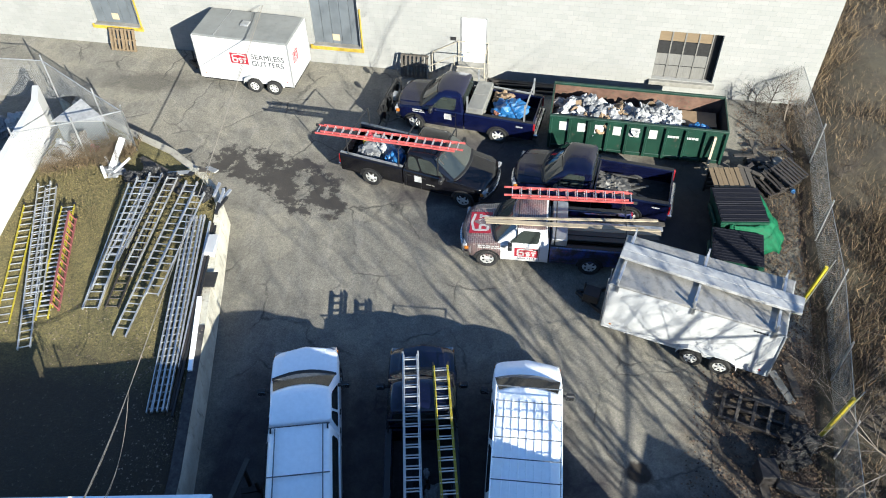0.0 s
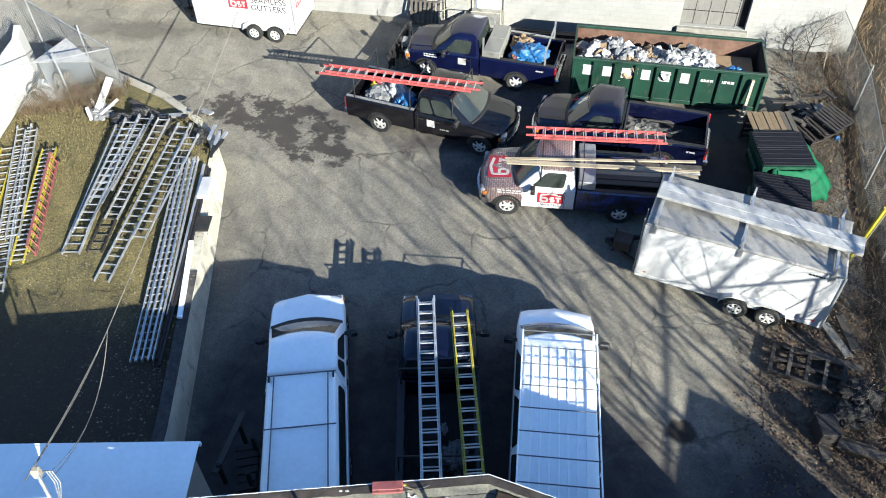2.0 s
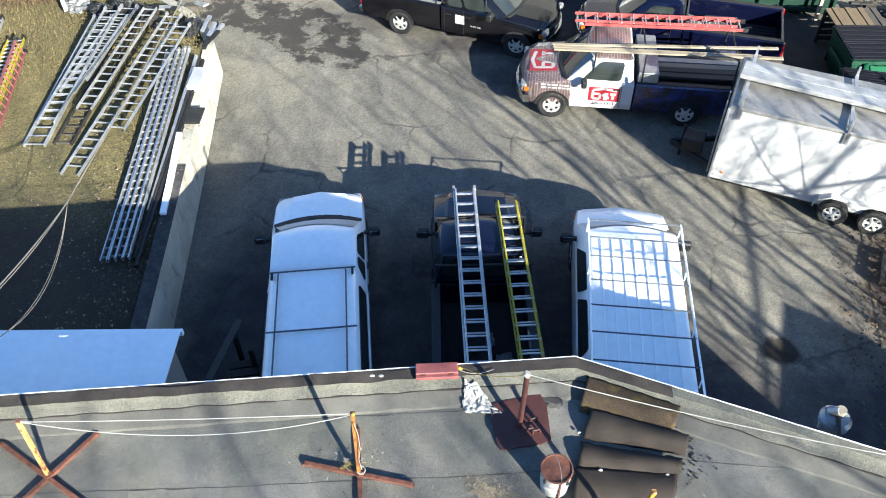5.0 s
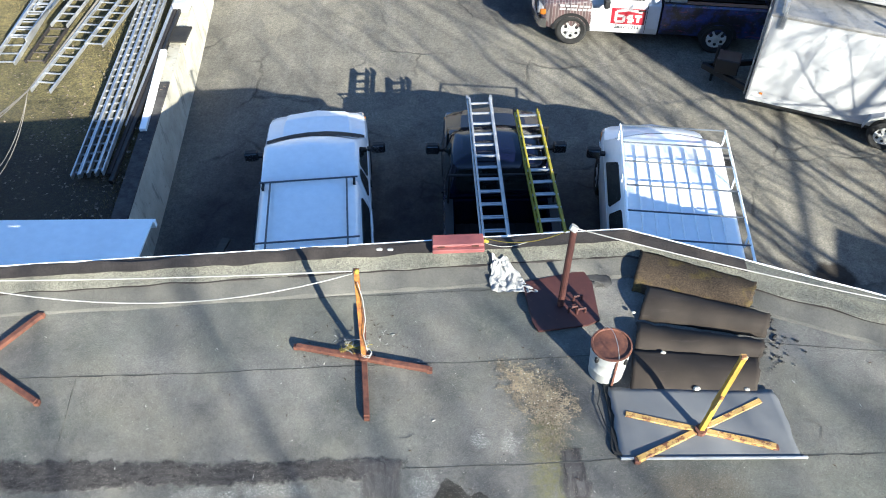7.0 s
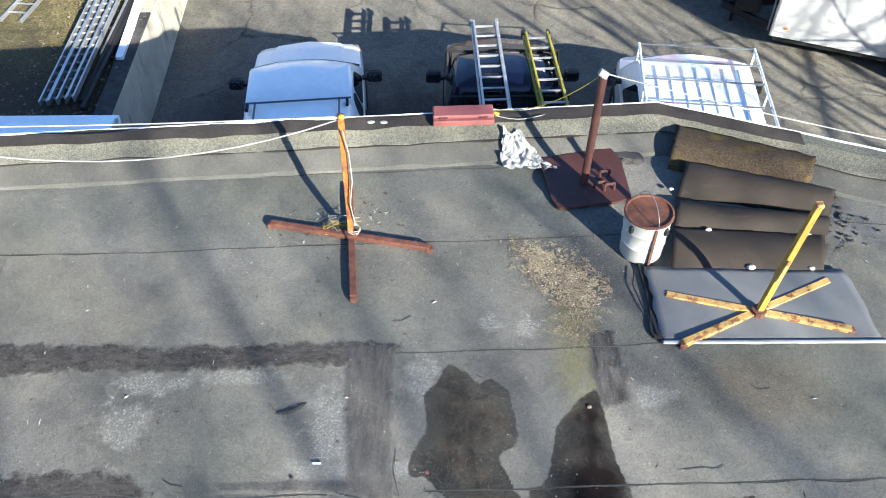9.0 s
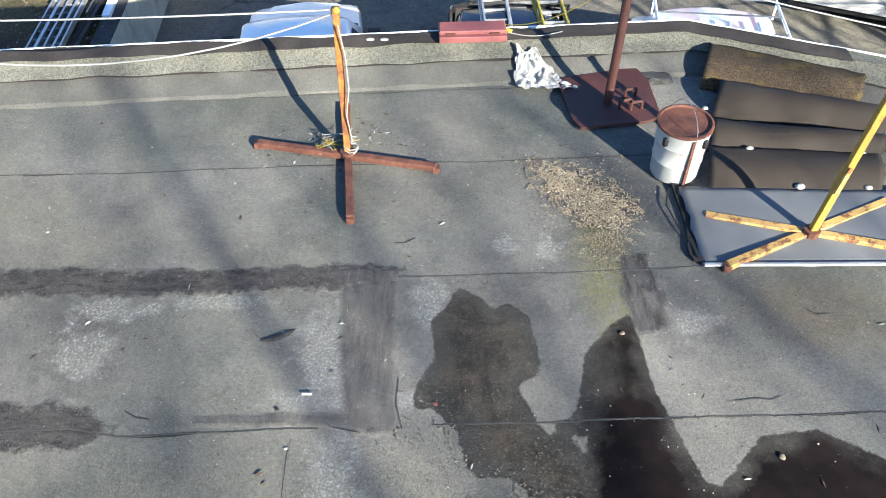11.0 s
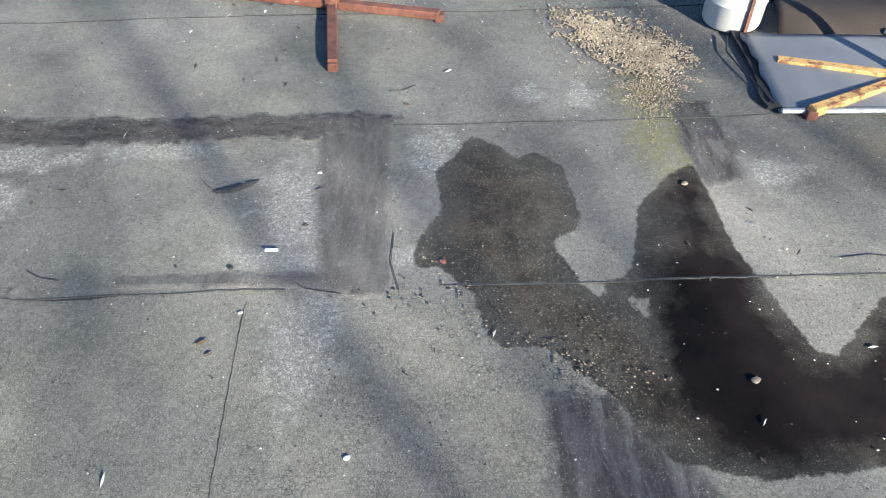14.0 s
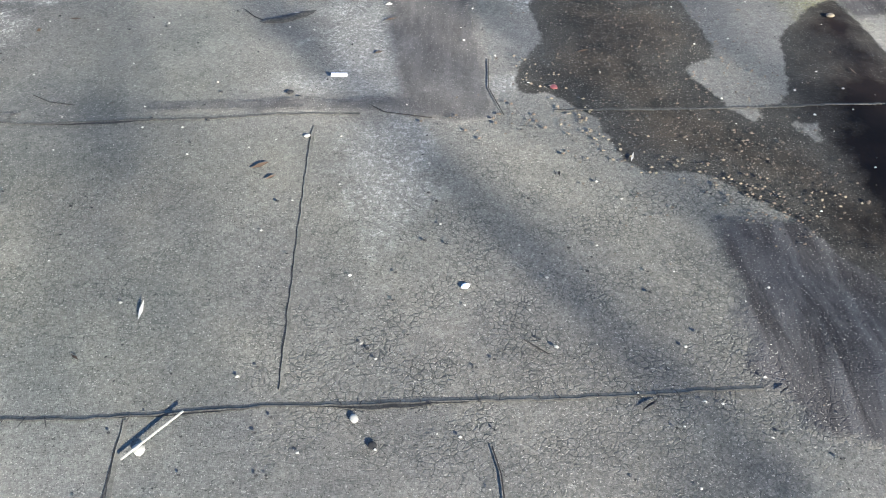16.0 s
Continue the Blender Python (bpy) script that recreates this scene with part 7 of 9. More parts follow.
for s_ in (-1, 1):
    bm = bmnew()
    box(bm, (0, s_ * (DW / 2 - 0.03), (0.25 + DH) / 2), (DL, 0.05, DH - 0.25))
    part("side_wall", bm, M_DGREEN, DU)
    bm = bmnew()
    box(bm, (0, s_ * (DW / 2 - 0.062), (0.3 + DH) / 2), (DL - 0.12, 0.006, DH - 0.35))
    part("inner_lining", bm, M_DIN, DU)
    bm = bmnew()
    box(bm, (0, s_ * (DW / 2 - 0.02), DH), (DL, 0.12, 0.10), None, 0.015)
    part("top_rail", bm, M_DGREEN, DU)
    bm = bmnew()
    box(bm, (0, s_ * (DW / 2 - 0.02), 0.24), (DL, 0.10, 0.16), None, 0.015)
    part("bottom_rail", bm, M_DGREEN, DU)
    for k in range(10):
        bm = bmnew()
        x = -DL / 2 + 0.06 + (DL - 0.12) * k / 9
        loft(bm, [[(x - 0.07, s_ * (DW / 2 - 0.01), z), (x - 0.04, s_ * (DW / 2 + 0.09), z), (x + 0.04, s_ * (DW / 2 + 0.09), z), (x + 0.07, s_ * (DW / 2 - 0.01), z)] for z in (0.2, DH - 0.03)])
        part("rib", bm, M_DGREEN, DU)
    for x in (-2.4, 2.4):
        bm = bmnew()
        tube(bm, (x, s_ * 0.8 - 0.1, 0.1), (x, s_ * 0.8 + 0.1, 0.1), 0.1, 10)
        part("roller", bm, M_BLACK, DU)
for x, nm in ((-DL / 2 + 0.02, "front_wall"), (DL / 2 - 0.02, "rear_gate")):
    bm = bmnew()
    box(bm, (x, 0, (0.2 + DH) / 2 + 0.02), (0.06, DW, DH - 0.2), None, 0.01)
    part(nm, bm, M_DGREEN, DU)
    bm = bmnew()
    box(bm, (x * 0.985, 0, (0.3 + DH) / 2), (0.006, DW - 0.16, DH - 0.35))
    part("inner_lining", bm, M_DARK if x > 0 else M_DIN, DU)
bm = bmnew()
box(bm, (0, 0, 0.27), (DL - 0.06, DW - 0.06, 0.08))
part("floor", bm, M_DIN, DU)
for k in range(6):
    bm = bmnew()
    x = -2.72 + 0.665 * k
    w_, h_ = 0.33, 0.40
    box(bm, (0, 0, 0.003), (w_ * (0.9 if k % 2 else 1.0), h_, 0.004))
    o = part("letter_bar", bm, M_DECAL, DU, "white letter-sized bar")
    o.matrix_local = side_m(x, -DW / 2 - 0.006, DH - 0.40, -1)
text_bars(DU, side_m(1.35, -DW / 2 - 0.006, DH - 0.42, -1), 0.42, 0.10, 1, M_DECAL, 4, 12)
text_bars(DU, side_m(2.05, -DW / 2 - 0.006, DH - 0.42, -1), 0.46, 0.10, 1, M_DECAL, 4, 13)
rr = random.Random(8)
MDU = DU.matrix_world
bags = []
for k in range(30):
    x = -2.85 + 4.3 * (k + rr.random()) / 30
    y = rr.uniform(-0.75, 0.45)
    s_ = rr.uniform(0.30, 0.60)
    mat_, lab, cat = rr.choice(((M_TRASHW, "white rubbish bag in a dumpster", "rubbish bag"), (M_TRASHW, "white rubbish bag in a dumpster", "rubbish bag"), (M_TRASHW, "white rubbish bag in a dumpster", "rubbish bag"), (M_TRASHG, "grey rubbish bag in a dumpster", "rubbish bag"), (M_TRASHG, "grey rubbish bag in a dumpster", "rubbish bag"), (M_CARD, "torn brown cardboard in a dumpster", "cardboard")))
    lump("rubbish_bag", (x, y, 1.12 + rr.uniform(-0.05, 0.2) - 0.1 * abs(x) / 3), (s_, s_ * 0.8, s_ * 0.8), mat_, lab, cat, 70 + k, rough=0.65, m=MDU, group="rubbish in the dumpster")
for k in range(16):
    bm = bmnew()
    x, y = -3.0 + 3.9 * rr.random(), rr.uniform(-0.8, 0.6)
    beam(bm, (x, y, 1.25), (x + rr.uniform(-0.5, 0.5), y + rr.uniform(-0.4, 0.4), 1.45 + rr.uniform(0, 0.25)), rr.uniform(0.15, 0.4), 0.015, up=(rr.uniform(-1, 1), rr.uniform(-1, 1), 1))
    o = tagged(part("rubbish_sheet", bm, rr.choice((M_TRASHW, M_TRSKIN, M_CARD, M_TRASHG))), "torn pale sheet sticking out of the rubbish", "rubbish", "rubbish in the dumpster")
    o.matrix_world = MDU
lump("rubbish_bag", (2.35, -0.5, 0.92), (0.46, 0.40, 0.50), M_TARP, "blue rubbish bag in a dumpster", "rubbish bag", 120, m=MDU, group="rubbish in the dumpster")
lump("rubbish_fill", (-0.2, 0, 0.65), (2.9, 0.9, 0.55), M_TRASHG, "loose rubbish filling a dumpster", "rubbish", 121, m=MDU, rough=0.3)
bm = bmnew()
box(bm, (2.2, 0.35, 1.05), (1.6, 0.9, 0.06), None, 0.005)
o = tagged(part("cardboard_sheet", bm, M_CARD), "flattened cardboard sheet in a dumpster", "cardboard", "rubbish in the dumpster")
o.matrix_world = MDU
bm = bmnew()
beam(bm, (9.42, 21.45, 0.0), (9.5, 21.62, 1.45), 0.09, 0.09, up=(1, 0, 0))
tagged(part("timber_post", bm, M_LUMBER), "pale timber post leaning on a dumpster", "timber")

# ---- doors and docks of the warehouse ----
M_DOORGREY = plain("grey_door_paint", (0.20, 0.225, 0.255), 0.5, vary=0.2, scale=2.0)
M_DOORWOOD = wood("weathered_door", (0.42, 0.41, 0.38), 0.6, axis=2)
M_YELPAINT = plain("yellow_line_paint", (0.72, 0.52, 0.03), 0.6, vary=0.4)
for nm, (x0, x1, z0, z1) in (("door_1", OPENINGS[0]), ("door_2", OPENINGS[1])):
    o = thing(nm, "grey ribbed overhead dock door in a white wall", "door", WM, kind="structure")
    k_ = 5
    for k in range(k_):
        bm = bmnew()
        xw = (x1 - x0) / k_
        box(bm, (x0 + xw * (k + 0.5), 0.20, (z0 + z1) / 2), (xw - 0.015, 0.05, z1 - z0), None, 0.006)
        part("door_panel", bm, M_DOORGREY, o)
    bm = bmnew()
    box(bm, ((x0 + x1) / 2, 0.24, (z0 + z1) / 2), (x1 - x0, 0.02, z1 - z0))
    part("door_back", bm, M_DARK, o)
    bm = bmnew()
    box(bm, ((x0 + x1) / 2, 0.0, z0 - 0.09), (x1 - x0 + 0.3, 0.12, 0.2), None, 0.01)
    part("door_sill", bm, M_YELPAINT, o)
    bm = bmnew()
    box(bm, ((x0 + x1) / 2, 0.06, z0 + 0.02), (x1 - x0, 0.28, 0.05))
    part("threshold", bm, M_CONC, o)
    bm = bmnew()
    box(bm, (x1 + 0.1, -0.03, z0 + 0.9), (0.06, 0.06, 2.0), None, 0.01)
    part("corner_guard", bm, M_YELPAINT, o)
    bm = bmnew()
    box(bm, (x0 + 1.0, 0.165, z0 + 0.35), (0.32, 0.02, 0.3))
    part("plywood_patch", bm, M_LUMBER, o)
x0, x1, z0, z1 = OPENINGS[2]
o = thing("door_3", "weathered panelled freight door, partly broken, in a white wall", "door", WM, kind="structure")
rr = random.Random(2)
for r in range(4):
    for k in range(4):
        bm = bmnew()
        w_, h_ = (x1 - x0 - 0.35) / 4, (z1 - z0) / 4
        box(bm, (x0 + w_ * (k + 0.5), 0.22, z0 + h_ * (r + 0.5)), (w_ - 0.04, 0.04, h_ - 0.04), None, 0.008)
        part("door_panel", bm, (M_DOORWOOD, M_DOORWOOD, M_DARK, M_PALLET)[r], o)
for k in range(5):
    bm = bmnew()
    box(bm, (x0 + (x1 - x0 - 0.35) / 4 * k, 0.21, (z0 + z1) / 2), (0.05, 0.06, z1 - z0))
    part("stile", bm, M_DOORWOOD, o)
bm = bmnew()
box(bm, ((x0 + x1) / 2, 0.26, (z0 + z1) / 2), (x1 - x0, 0.02, z1 - z0))
part("door_back", bm, M_DARK, o)
bm = bmnew()
box(bm, ((x0 + x1) / 2, -0.02, z0 - 0.12), (x1 - x0 + 0.2, 0.3, 0.2), None, 0.015)
part("door_sill", bm, M_CONC, o)
# side door with steps
o = thing("door_4", "white flush steel door above a small stoop", "door", WM, kind="structure")
bm = bmnew()
box(bm, (0.75, -0.012, 1.75), (1.0, 0.02, 2.05), None, 0.004)
part("leaf", bm, M_WHITE, o)
for x in (0.23, 1.27):
    bm = bmnew()
    box(bm, (x, -0.018, 1.75), (0.035, 0.03, 2.1))
    part("door_jamb", bm, M_GREYMET, o)
bm = bmnew()
tube(bm, (0.36, -0.03, 1.75), (0.36, -0.08, 1.75), 0.03, 8)
part("knob", bm, M_GREYMET, o)
ST = thing("stoop", "grey concrete stoop with cream pipe railings", "steps", WM)
bm = bmnew()
box(bm, (0.75, -0.6, 0.36), (1.3, 1.2, 0.72), None, 0.01)
part("landing", bm, M_CONC, ST)
for k in range(4):
    bm = bmnew()
    box(bm, (-0.05 - 0.28 * k, -0.6, 0.29 - 0.085 * k), (0.30, 1.15, 0.58 - 0.17 * k))
    part("step", bm, M_CONC, ST)
M_CREAM = plain("cream_paint", (0.66, 0.60, 0.46), 0.5, vary=0.2)
for y in (-0.05, -1.15):
    pts = [(1.36, y, 0.72), (1.36, y, 1.7), (0.1, y, 1.7), (-1.05, y, 1.05), (-1.05, y, 0.1)]
    for a, b in zip(pts, pts[1:]):
        bm = bmnew()
        tube(bm, a, b, 0.022, 8)
        part("railing", bm, M_CREAM, ST)
    for a, b in (((0.1, y, 0.6), (0.1, y, 1.7)), ((1.36, y, 1.2), (0.1, y, 1.2))):
        bm = bmnew()
        tube(bm, a, b, 0.018, 8)
        part("railing", bm, M_CREAM, ST)
bm = bmnew()
tube(bm, (1.36, -0.05, 1.7), (1.36, -1.15, 1.7), 0.022, 8)
part("railing", bm, M_CREAM, ST)
bm = bmnew()
box(bm, (-0.12, -0.01, 1.78), (0.24, 0.03, 0.16))
tagged(part("wall_vent", bm, M_BLACK), "small dark vent in the white wall", "vent", kind="structure").matrix_world = WM


def pallet(m, label, mat_):
    o = thing("pallet", label, "pallet", m, "wooden pallets")
    for k in range(7):
        bm = bmnew()
        box(bm, (-0.55 + 0.183 * k, 0, 0.13), (0.10, 1.0, 0.02))
        part("deck_board", bm, mat_, o)
    for y in (-0.46, 0, 0.46):
        bm = bmnew()
        box(bm, (0, y, 0.065), (1.2, 0.05, 0.10))
        part("stringer", bm, mat_, o)
    for x in (-0.5, 0, 0.5):
        bm = bmnew()
        box(bm, (x, 0, 0.008), (0.1, 1.0, 0.016))
        part("bottom_board", bm, mat_, o)
    return o


pallet(WM @ pose(-15.2, -0.30, 0.5, 72, 0, 0), "pale wooden pallet leaning on a white wall", M_PALLET)
pallet(WM @ pose(-1.75, -0.35, 0.52, 76, 0, 0), "weathered wooden pallet leaning on a white wall", M_OLDWOOD)
# a line of dark timbers along the wall foot
rr = random.Random(3)
for k in range(9):
    bm = bmnew()
    x = 1.6 + rr.uniform(0, 0.5)
    box(bm, (x + 1.4, -0.25 - 0.11 * k, 0.08 + 0.06 * (k % 3)), (rr.uniform(2.2, 3.4), 0.10, 0.08), Matrix.Rotation(rr.uniform(-0.05, 0.05), 4, "Z"), 0.006)
    o = tagged(part("old_timber", bm, M_DARKWOOD), "dark old timber lying along a wall", "timber", "timbers by the wall")
    o.matrix_world = WM

# ---- raised lawn, retaining wall ----
WALLP = [(-7.02, 4.6), (-7.09, 8.3), (-7.30, 10.8), (-7.52, 13.2), (-7.80, 16.0), (-8.09, 18.63), (-8.48, 19.5), (-9.06, 20.26), (-10.57, 21.7), (-12.68, 23.0), (-16.0, 25.2)]
WALLZ = [1.2, 1.2, 1.18, 1.15, 1.1, 1.02, 1.0, 0.98, 0.95, 0.95, 0.95]
n = Nodes("pale_retaining_wall", 1.05)
g1 = n.noise(1.3, 7.0, 0.65)
c = n.mix(n.ramp(g1, 0.35, 0.7), (0.52, 0.49, 0.39), (0.78, 0.75, 0.61))
c = n.mix(n.ramp(n.noise(7.0, 6.0, 0.7), 0.58, 0.72, 0.0, 0.6), c, (0.22, 0.21, 0.18))
c = n.mix(n.math("MULTIPLY", n.spot(-12.0, 22.4, 3.4, 2.6, 0.6, 0.2, 1.0), 0.75), c, (0.24, 0.225, 0.19))
c = n.mix(n.ramp(n.noise(4.0, 6.0, 0.7, n.stretch((1, 1, 0.25))), 0.56, 0.66, 0.0, 0.55), c, (0.13, 0.125, 0.115))
n.bump(n.noise(30.0, 5.0), 0.5, 0.015)
M_RETW = n.out(c, 0.9)


def offset(pts, d):
    out = []
    for i, p in enumerate(pts):
        a, b = Vector(pts[max(0, i - 1)]), Vector(pts[min(len(pts) - 1, i + 1)])
        t = (b - a).normalized()
        out.append((p[0] - t.y * d, p[1] + t.x * d))
    return out


inn = offset(WALLP, 0.30)
bm = bmnew()
loft(bm, [[(a[0], a[1], -0.05), (a[0] - 0.05, a[1], z), (b[0], b[1], z), (b[0], b[1], -0.05)] for a, b, z in zip(WALLP, inn, WALLZ)])
tagged(part("retaining_wall", bm, M_RETW), "pale concrete retaining wall along a raised lawn", "wall", kind="structure")
n = Nodes("mossy_wall_cap")
c = n.mix(n.ramp(n.noise(5.0, 6.0, 0.7), 0.35, 0.68), (0.06, 0.055, 0.06), (0.20, 0.19, 0.18))
n.bump(n.noise(25.0, 5.0), 0.6, 0.015)
cap_m = n.out(c, 0.9)
capo, capi = offset(WALLP[:4], 0.03), offset(WALLP[:4], 0.33)
bm = bmnew()
loft(bm, [[(a[0] - 0.01, a[1], z + 0.004), (a[0] - 0.02, a[1], z + 0.03), (b[0], b[1], z + 0.035), (b[0], b[1], z - 0.02)] for a, b, z in zip(capo, capi, WALLZ)])
tagged(part("wall_cap", bm, cap_m), "dark mossy coping on a retaining wall", "wall", kind="structure")
in2 = offset(WALLP, 0.28)
vs, fs = [], []
NX, NY = 60, len(in2)
for j in range(NY):
    for i in range(NX + 1):
        t = i / NX
        xa, ya = in2[j]
        xb, yb = -15.3 - 0.05 * (ya - 16) * 0.3, min(ya, 20.4 + 0.0 * ya) if j < NY - 3 else ya
        x, y = xa + (xb - xa) * t, ya + (yb - ya) * t
        vs.append((x, y, WALLZ[j] - 0.06 + 0.12 * min(1, t * 3) + 0.035 * noise.noise((x * 1.3, y * 1.3, 0)) * min(1, t * 20)))
for j in range(NY - 1):
    for i in range(NX):
        a = j * (NX + 1) + i
        fs.append((a, a + NX + 1, a + NX + 2, a + 1))
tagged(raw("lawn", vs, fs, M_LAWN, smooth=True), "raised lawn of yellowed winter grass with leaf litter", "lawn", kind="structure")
LAWN = 1.14
rr = random.Random(17)
vs, fs = [], []
for k in range(26000):
    y = rr.uniform(8.5, 20.2)
    x = rr.uniform(-15.2, -7.5 - 0.11 * max(0, y - 10))
    h, a = rr.uniform(0.02, 0.055), rr.uniform(0, 6.3)
    b = len(vs)
    z = LAWN - 0.01
    dx, dy = 0.008 * math.cos(a), 0.008 * math.sin(a)
    vs += [(x - dx, y - dy, z), (x + dx, y + dy, z), (x + rr.uniform(-0.04, 0.04), y + rr.uniform(-0.04, 0.04), z + h + 0.03)]
    fs.append((b, b + 1, b + 2))
n = Nodes("straw_grass", 0.85)
ri = n.t.nodes.new("ShaderNodeNewGeometry").outputs["Random Per Island"]
M_STRAW = n.out(n.mix(ri, (0.10, 0.085, 0.03), (0.32, 0.25, 0.10)), 0.9)
tagged(raw("grass", vs, fs, M_STRAW), "short yellowed winter grass blades", "grass", kind="stuff")

# blown leaves caught in the grass
rr = random.Random(18)
vs, fs = [], []
for k in range(5200):
    y = 5.2 + 9.5 * rr.random() ** 1.3
    x = rr.uniform(-15.0, -7.55)
    if noise.noise((x * 0.9, y * 0.9, 12)) < rr.uniform(-0.45, 0.25):
        continue
    a, r = rr.uniform(0, 6.3), rr.uniform(0.015, 0.04)
    b, z = len(vs), LAWN + 0.05 + rr.uniform(0, 0.03)
    vs += [(x + r * math.cos(a), y + r * math.sin(a), z), (x + r * math.cos(a + 1.9), y + r * math.sin(a + 1.9), z + 0.015), (x + r * math.cos(a + 3.8), y + r * math.sin(a + 3.8), z + rr.uniform(0, 0.03))]
    fs.append((b, b + 1, b + 2))
n = Nodes("pale_leaf_litter", 0.9)
ri = n.t.nodes.new("ShaderNodeNewGeometry").outputs["Random Per Island"]
tagged(raw("leaf_litter", vs, fs, n.out(n.mix(ri, (0.06, 0.045, 0.035), (0.42, 0.33, 0.24)), 0.9)), "brown dead leaves scattered on the lawn", "leaves", kind="stuff")

# ---- ladders and gutters on the lawn ----
Z = LAWN + 0.07
G = "ladders lying on the lawn"
ladder_thing((-14.78, 18.5, Z), (-13.70, 13.15, Z), 0.42, M_YELLOW, M_ALU, "yellow fibreglass ladder lying on the grass", group=G)
ladder_thing((-14.62, 19.45, Z + 0.05), (-12.62, 12.2, Z + 0.05), 0.42, M_ALU, M_ALU, "long aluminium extension ladder lying on the grass", double=True, offset2=1.2, group=G)
ladder_thing((-14.25, 19.2, Z + 0.16), (-12.95, 14.2, Z + 0.16), 0.36, M_ALUDULL, M_ALU, "dull aluminium ladder stacked on another ladder", group=G)
ladder_thing((-13.42, 18.4, Z + 0.03), (-12.50, 13.3, Z + 0.03), 0.42, M_YELLOW, M_ALU, "bright yellow fibreglass extension ladder on the grass", double=True, offset2=0.5, rung=0.2, group=G)
ladder_thing((-13.02, 17.8, Z + 0.18), (-12.22, 13.7, Z + 0.18), 0.40, M_FADEDRED, M_FADEDRED, "faded red ladder lying on its edge", up=(1, 0.2, 0.25), group=G)
ladder_thing((-11.22, 19.15, Z + 0.25), (-11.20, 13.75, Z + 0.02), 0.48, M_ALU, M_ALU, "wide aluminium ladder lying on the grass", group=G, rail=(0.035, 0.10))
ladder_thing((-10.62, 19.65, Z + 0.30), (-11.0, 15.6, Z + 0.16), 0.44, M_ALU, M_ALU, "aluminium extension ladder resting on other ladders", double=True, offset2=0.6, group=G)
ladder_thing((-10.35, 19.5, Z + 0.20), (-10.55, 13.8, Z + 0.02), 0.40, M_DARKWOOD, M_OLDWOOD, "old dark wooden ladder lying on the grass", group=G)
ladder_thing((-9.25, 19.2, Z + 0.30), (-10.0, 12.7, Z + 0.06), 0.40, M_ALU, M_ALU, "long aluminium ladder lying askew on the grass", group=G)
ladder_thing((-8.85, 18.6, Z + 0.35), (-9.35, 14.15, Z + 0.22), 0.38, M_ALU, M_ALU, "short aluminium ladder lying askew on the pile", group=G)
ladder_thing((-9.95, 19.5, Z + 0.36), (-10.35, 14.9, Z + 0.24), 0.36, M_ALUDULL, M_ALU, "dull aluminium ladder on top of the pile", group=G)
ladder_thing((-10.95, 19.3, Z + 0.42), (-11.1, 14.4, Z + 0.2), 0.40, M_ALU, M_ALU, "aluminium ladder stacked on a wide ladder", group=G)
for k, (xa, xb, w_) in enumerate(((-9.02, -8.42, 0.12), (-8.86, -8.25, 0.12), (-8.68, -8.10, 0.13), (-8.52, -7.95, 0.10))):
    ladder_thing((xa, 17.6, Z + 0.12 + 0.03 * k), (xb, 10.1, Z + 0.05 + 0.03 * k), w_, M_ALU, M_ALUDULL, "long silver ladder section standing on its edge", rung=0.25, group=G, rail=(0.03, 0.10))
for k, (xa, ya, xb, yb, mat_) in enumerate(((-8.30, 17.5, -7.95, 11.6, M_ALU), (-8.18, 17.4, -7.85, 10.2, M_DARKWOOD), (-8.08, 17.3, -7.76, 10.0, M_BLACK))):
    bm = bmnew()
    beam(bm, (xa, ya, Z + 0.05), (xb, yb, Z + 0.02), 0.07, 0.08, bevel=0.004)
    tagged(part("metal_rail", bm, mat_), "long narrow rail lying beside the ladders", "rail", "rails beside the ladders")
bm = bmnew()
beam(bm, (-7.93, 14.2, 1.26), (-7.62, 11.5, 1.22), 0.13, 0.11, bevel=0.01)
tagged(part("white_gutter", bm, M_WHITE), "length of white aluminium gutter on a wall", "gutter")
bm = bmnew()
box(bm, (-8.0, 16.35, 1.30), (0.34, 0.85, 0.22), None, 0.02)
tagged(part("styrofoam_box", bm, M_TRSKIN), "white foam box on a retaining wall", "box")
bm = bmnew()
box(bm, (-7.85, 14.95, 1.22), (0.55, 0.62, 0.05), Matrix.Translation((0, 0, 0)), 0.01)
tagged(part("rubber_mat", bm, M_RUBBER), "dark rubber mat lying on a retaining wall", "mat")
rr = random.Random(6)
for k in range(7):
    bm = bmnew()
    a = Vector((-8.3 + rr.uniform(-0.3, 0.3), 17.6 + rr.uniform(0, 1.4), 1.25))
    b = a + Vector((rr.uniform(-0.3, 0.3), rr.uniform(0.3, 0.9), rr.uniform(0.0, 0.3)))
    beam(bm, a, b, 0.10, 0.07, bevel=0.004)
    tagged(part("ladder_bracket", bm, M_ALU if k % 3 else M_BLACK), "loose aluminium bracket by the ladders", "bracket", "brackets by the ladders")
for k in range(5):
    bm = bmnew()
    a = Vector((-10.9 + 0.5 * k + rr.uniform(-0.2, 0.2), 19.8 + 0.12 * k, 1.23 + rr.uniform(0, 0.05)))
    b = a + Vector((rr.uniform(0.4, 0.9), rr.uniform(-0.5, 0.1), rr.uniform(0, 0.15)))
    beam(bm, a, b, 0.2, 0.05, bevel=0.004)
    tagged(part("scaffold_piece", bm, (M_OLDWOOD, M_ALUDULL, M_BLACK)[k % 3]), "scaffold plank end on a pile", "scaffold part", "scaffold parts by the ladders")
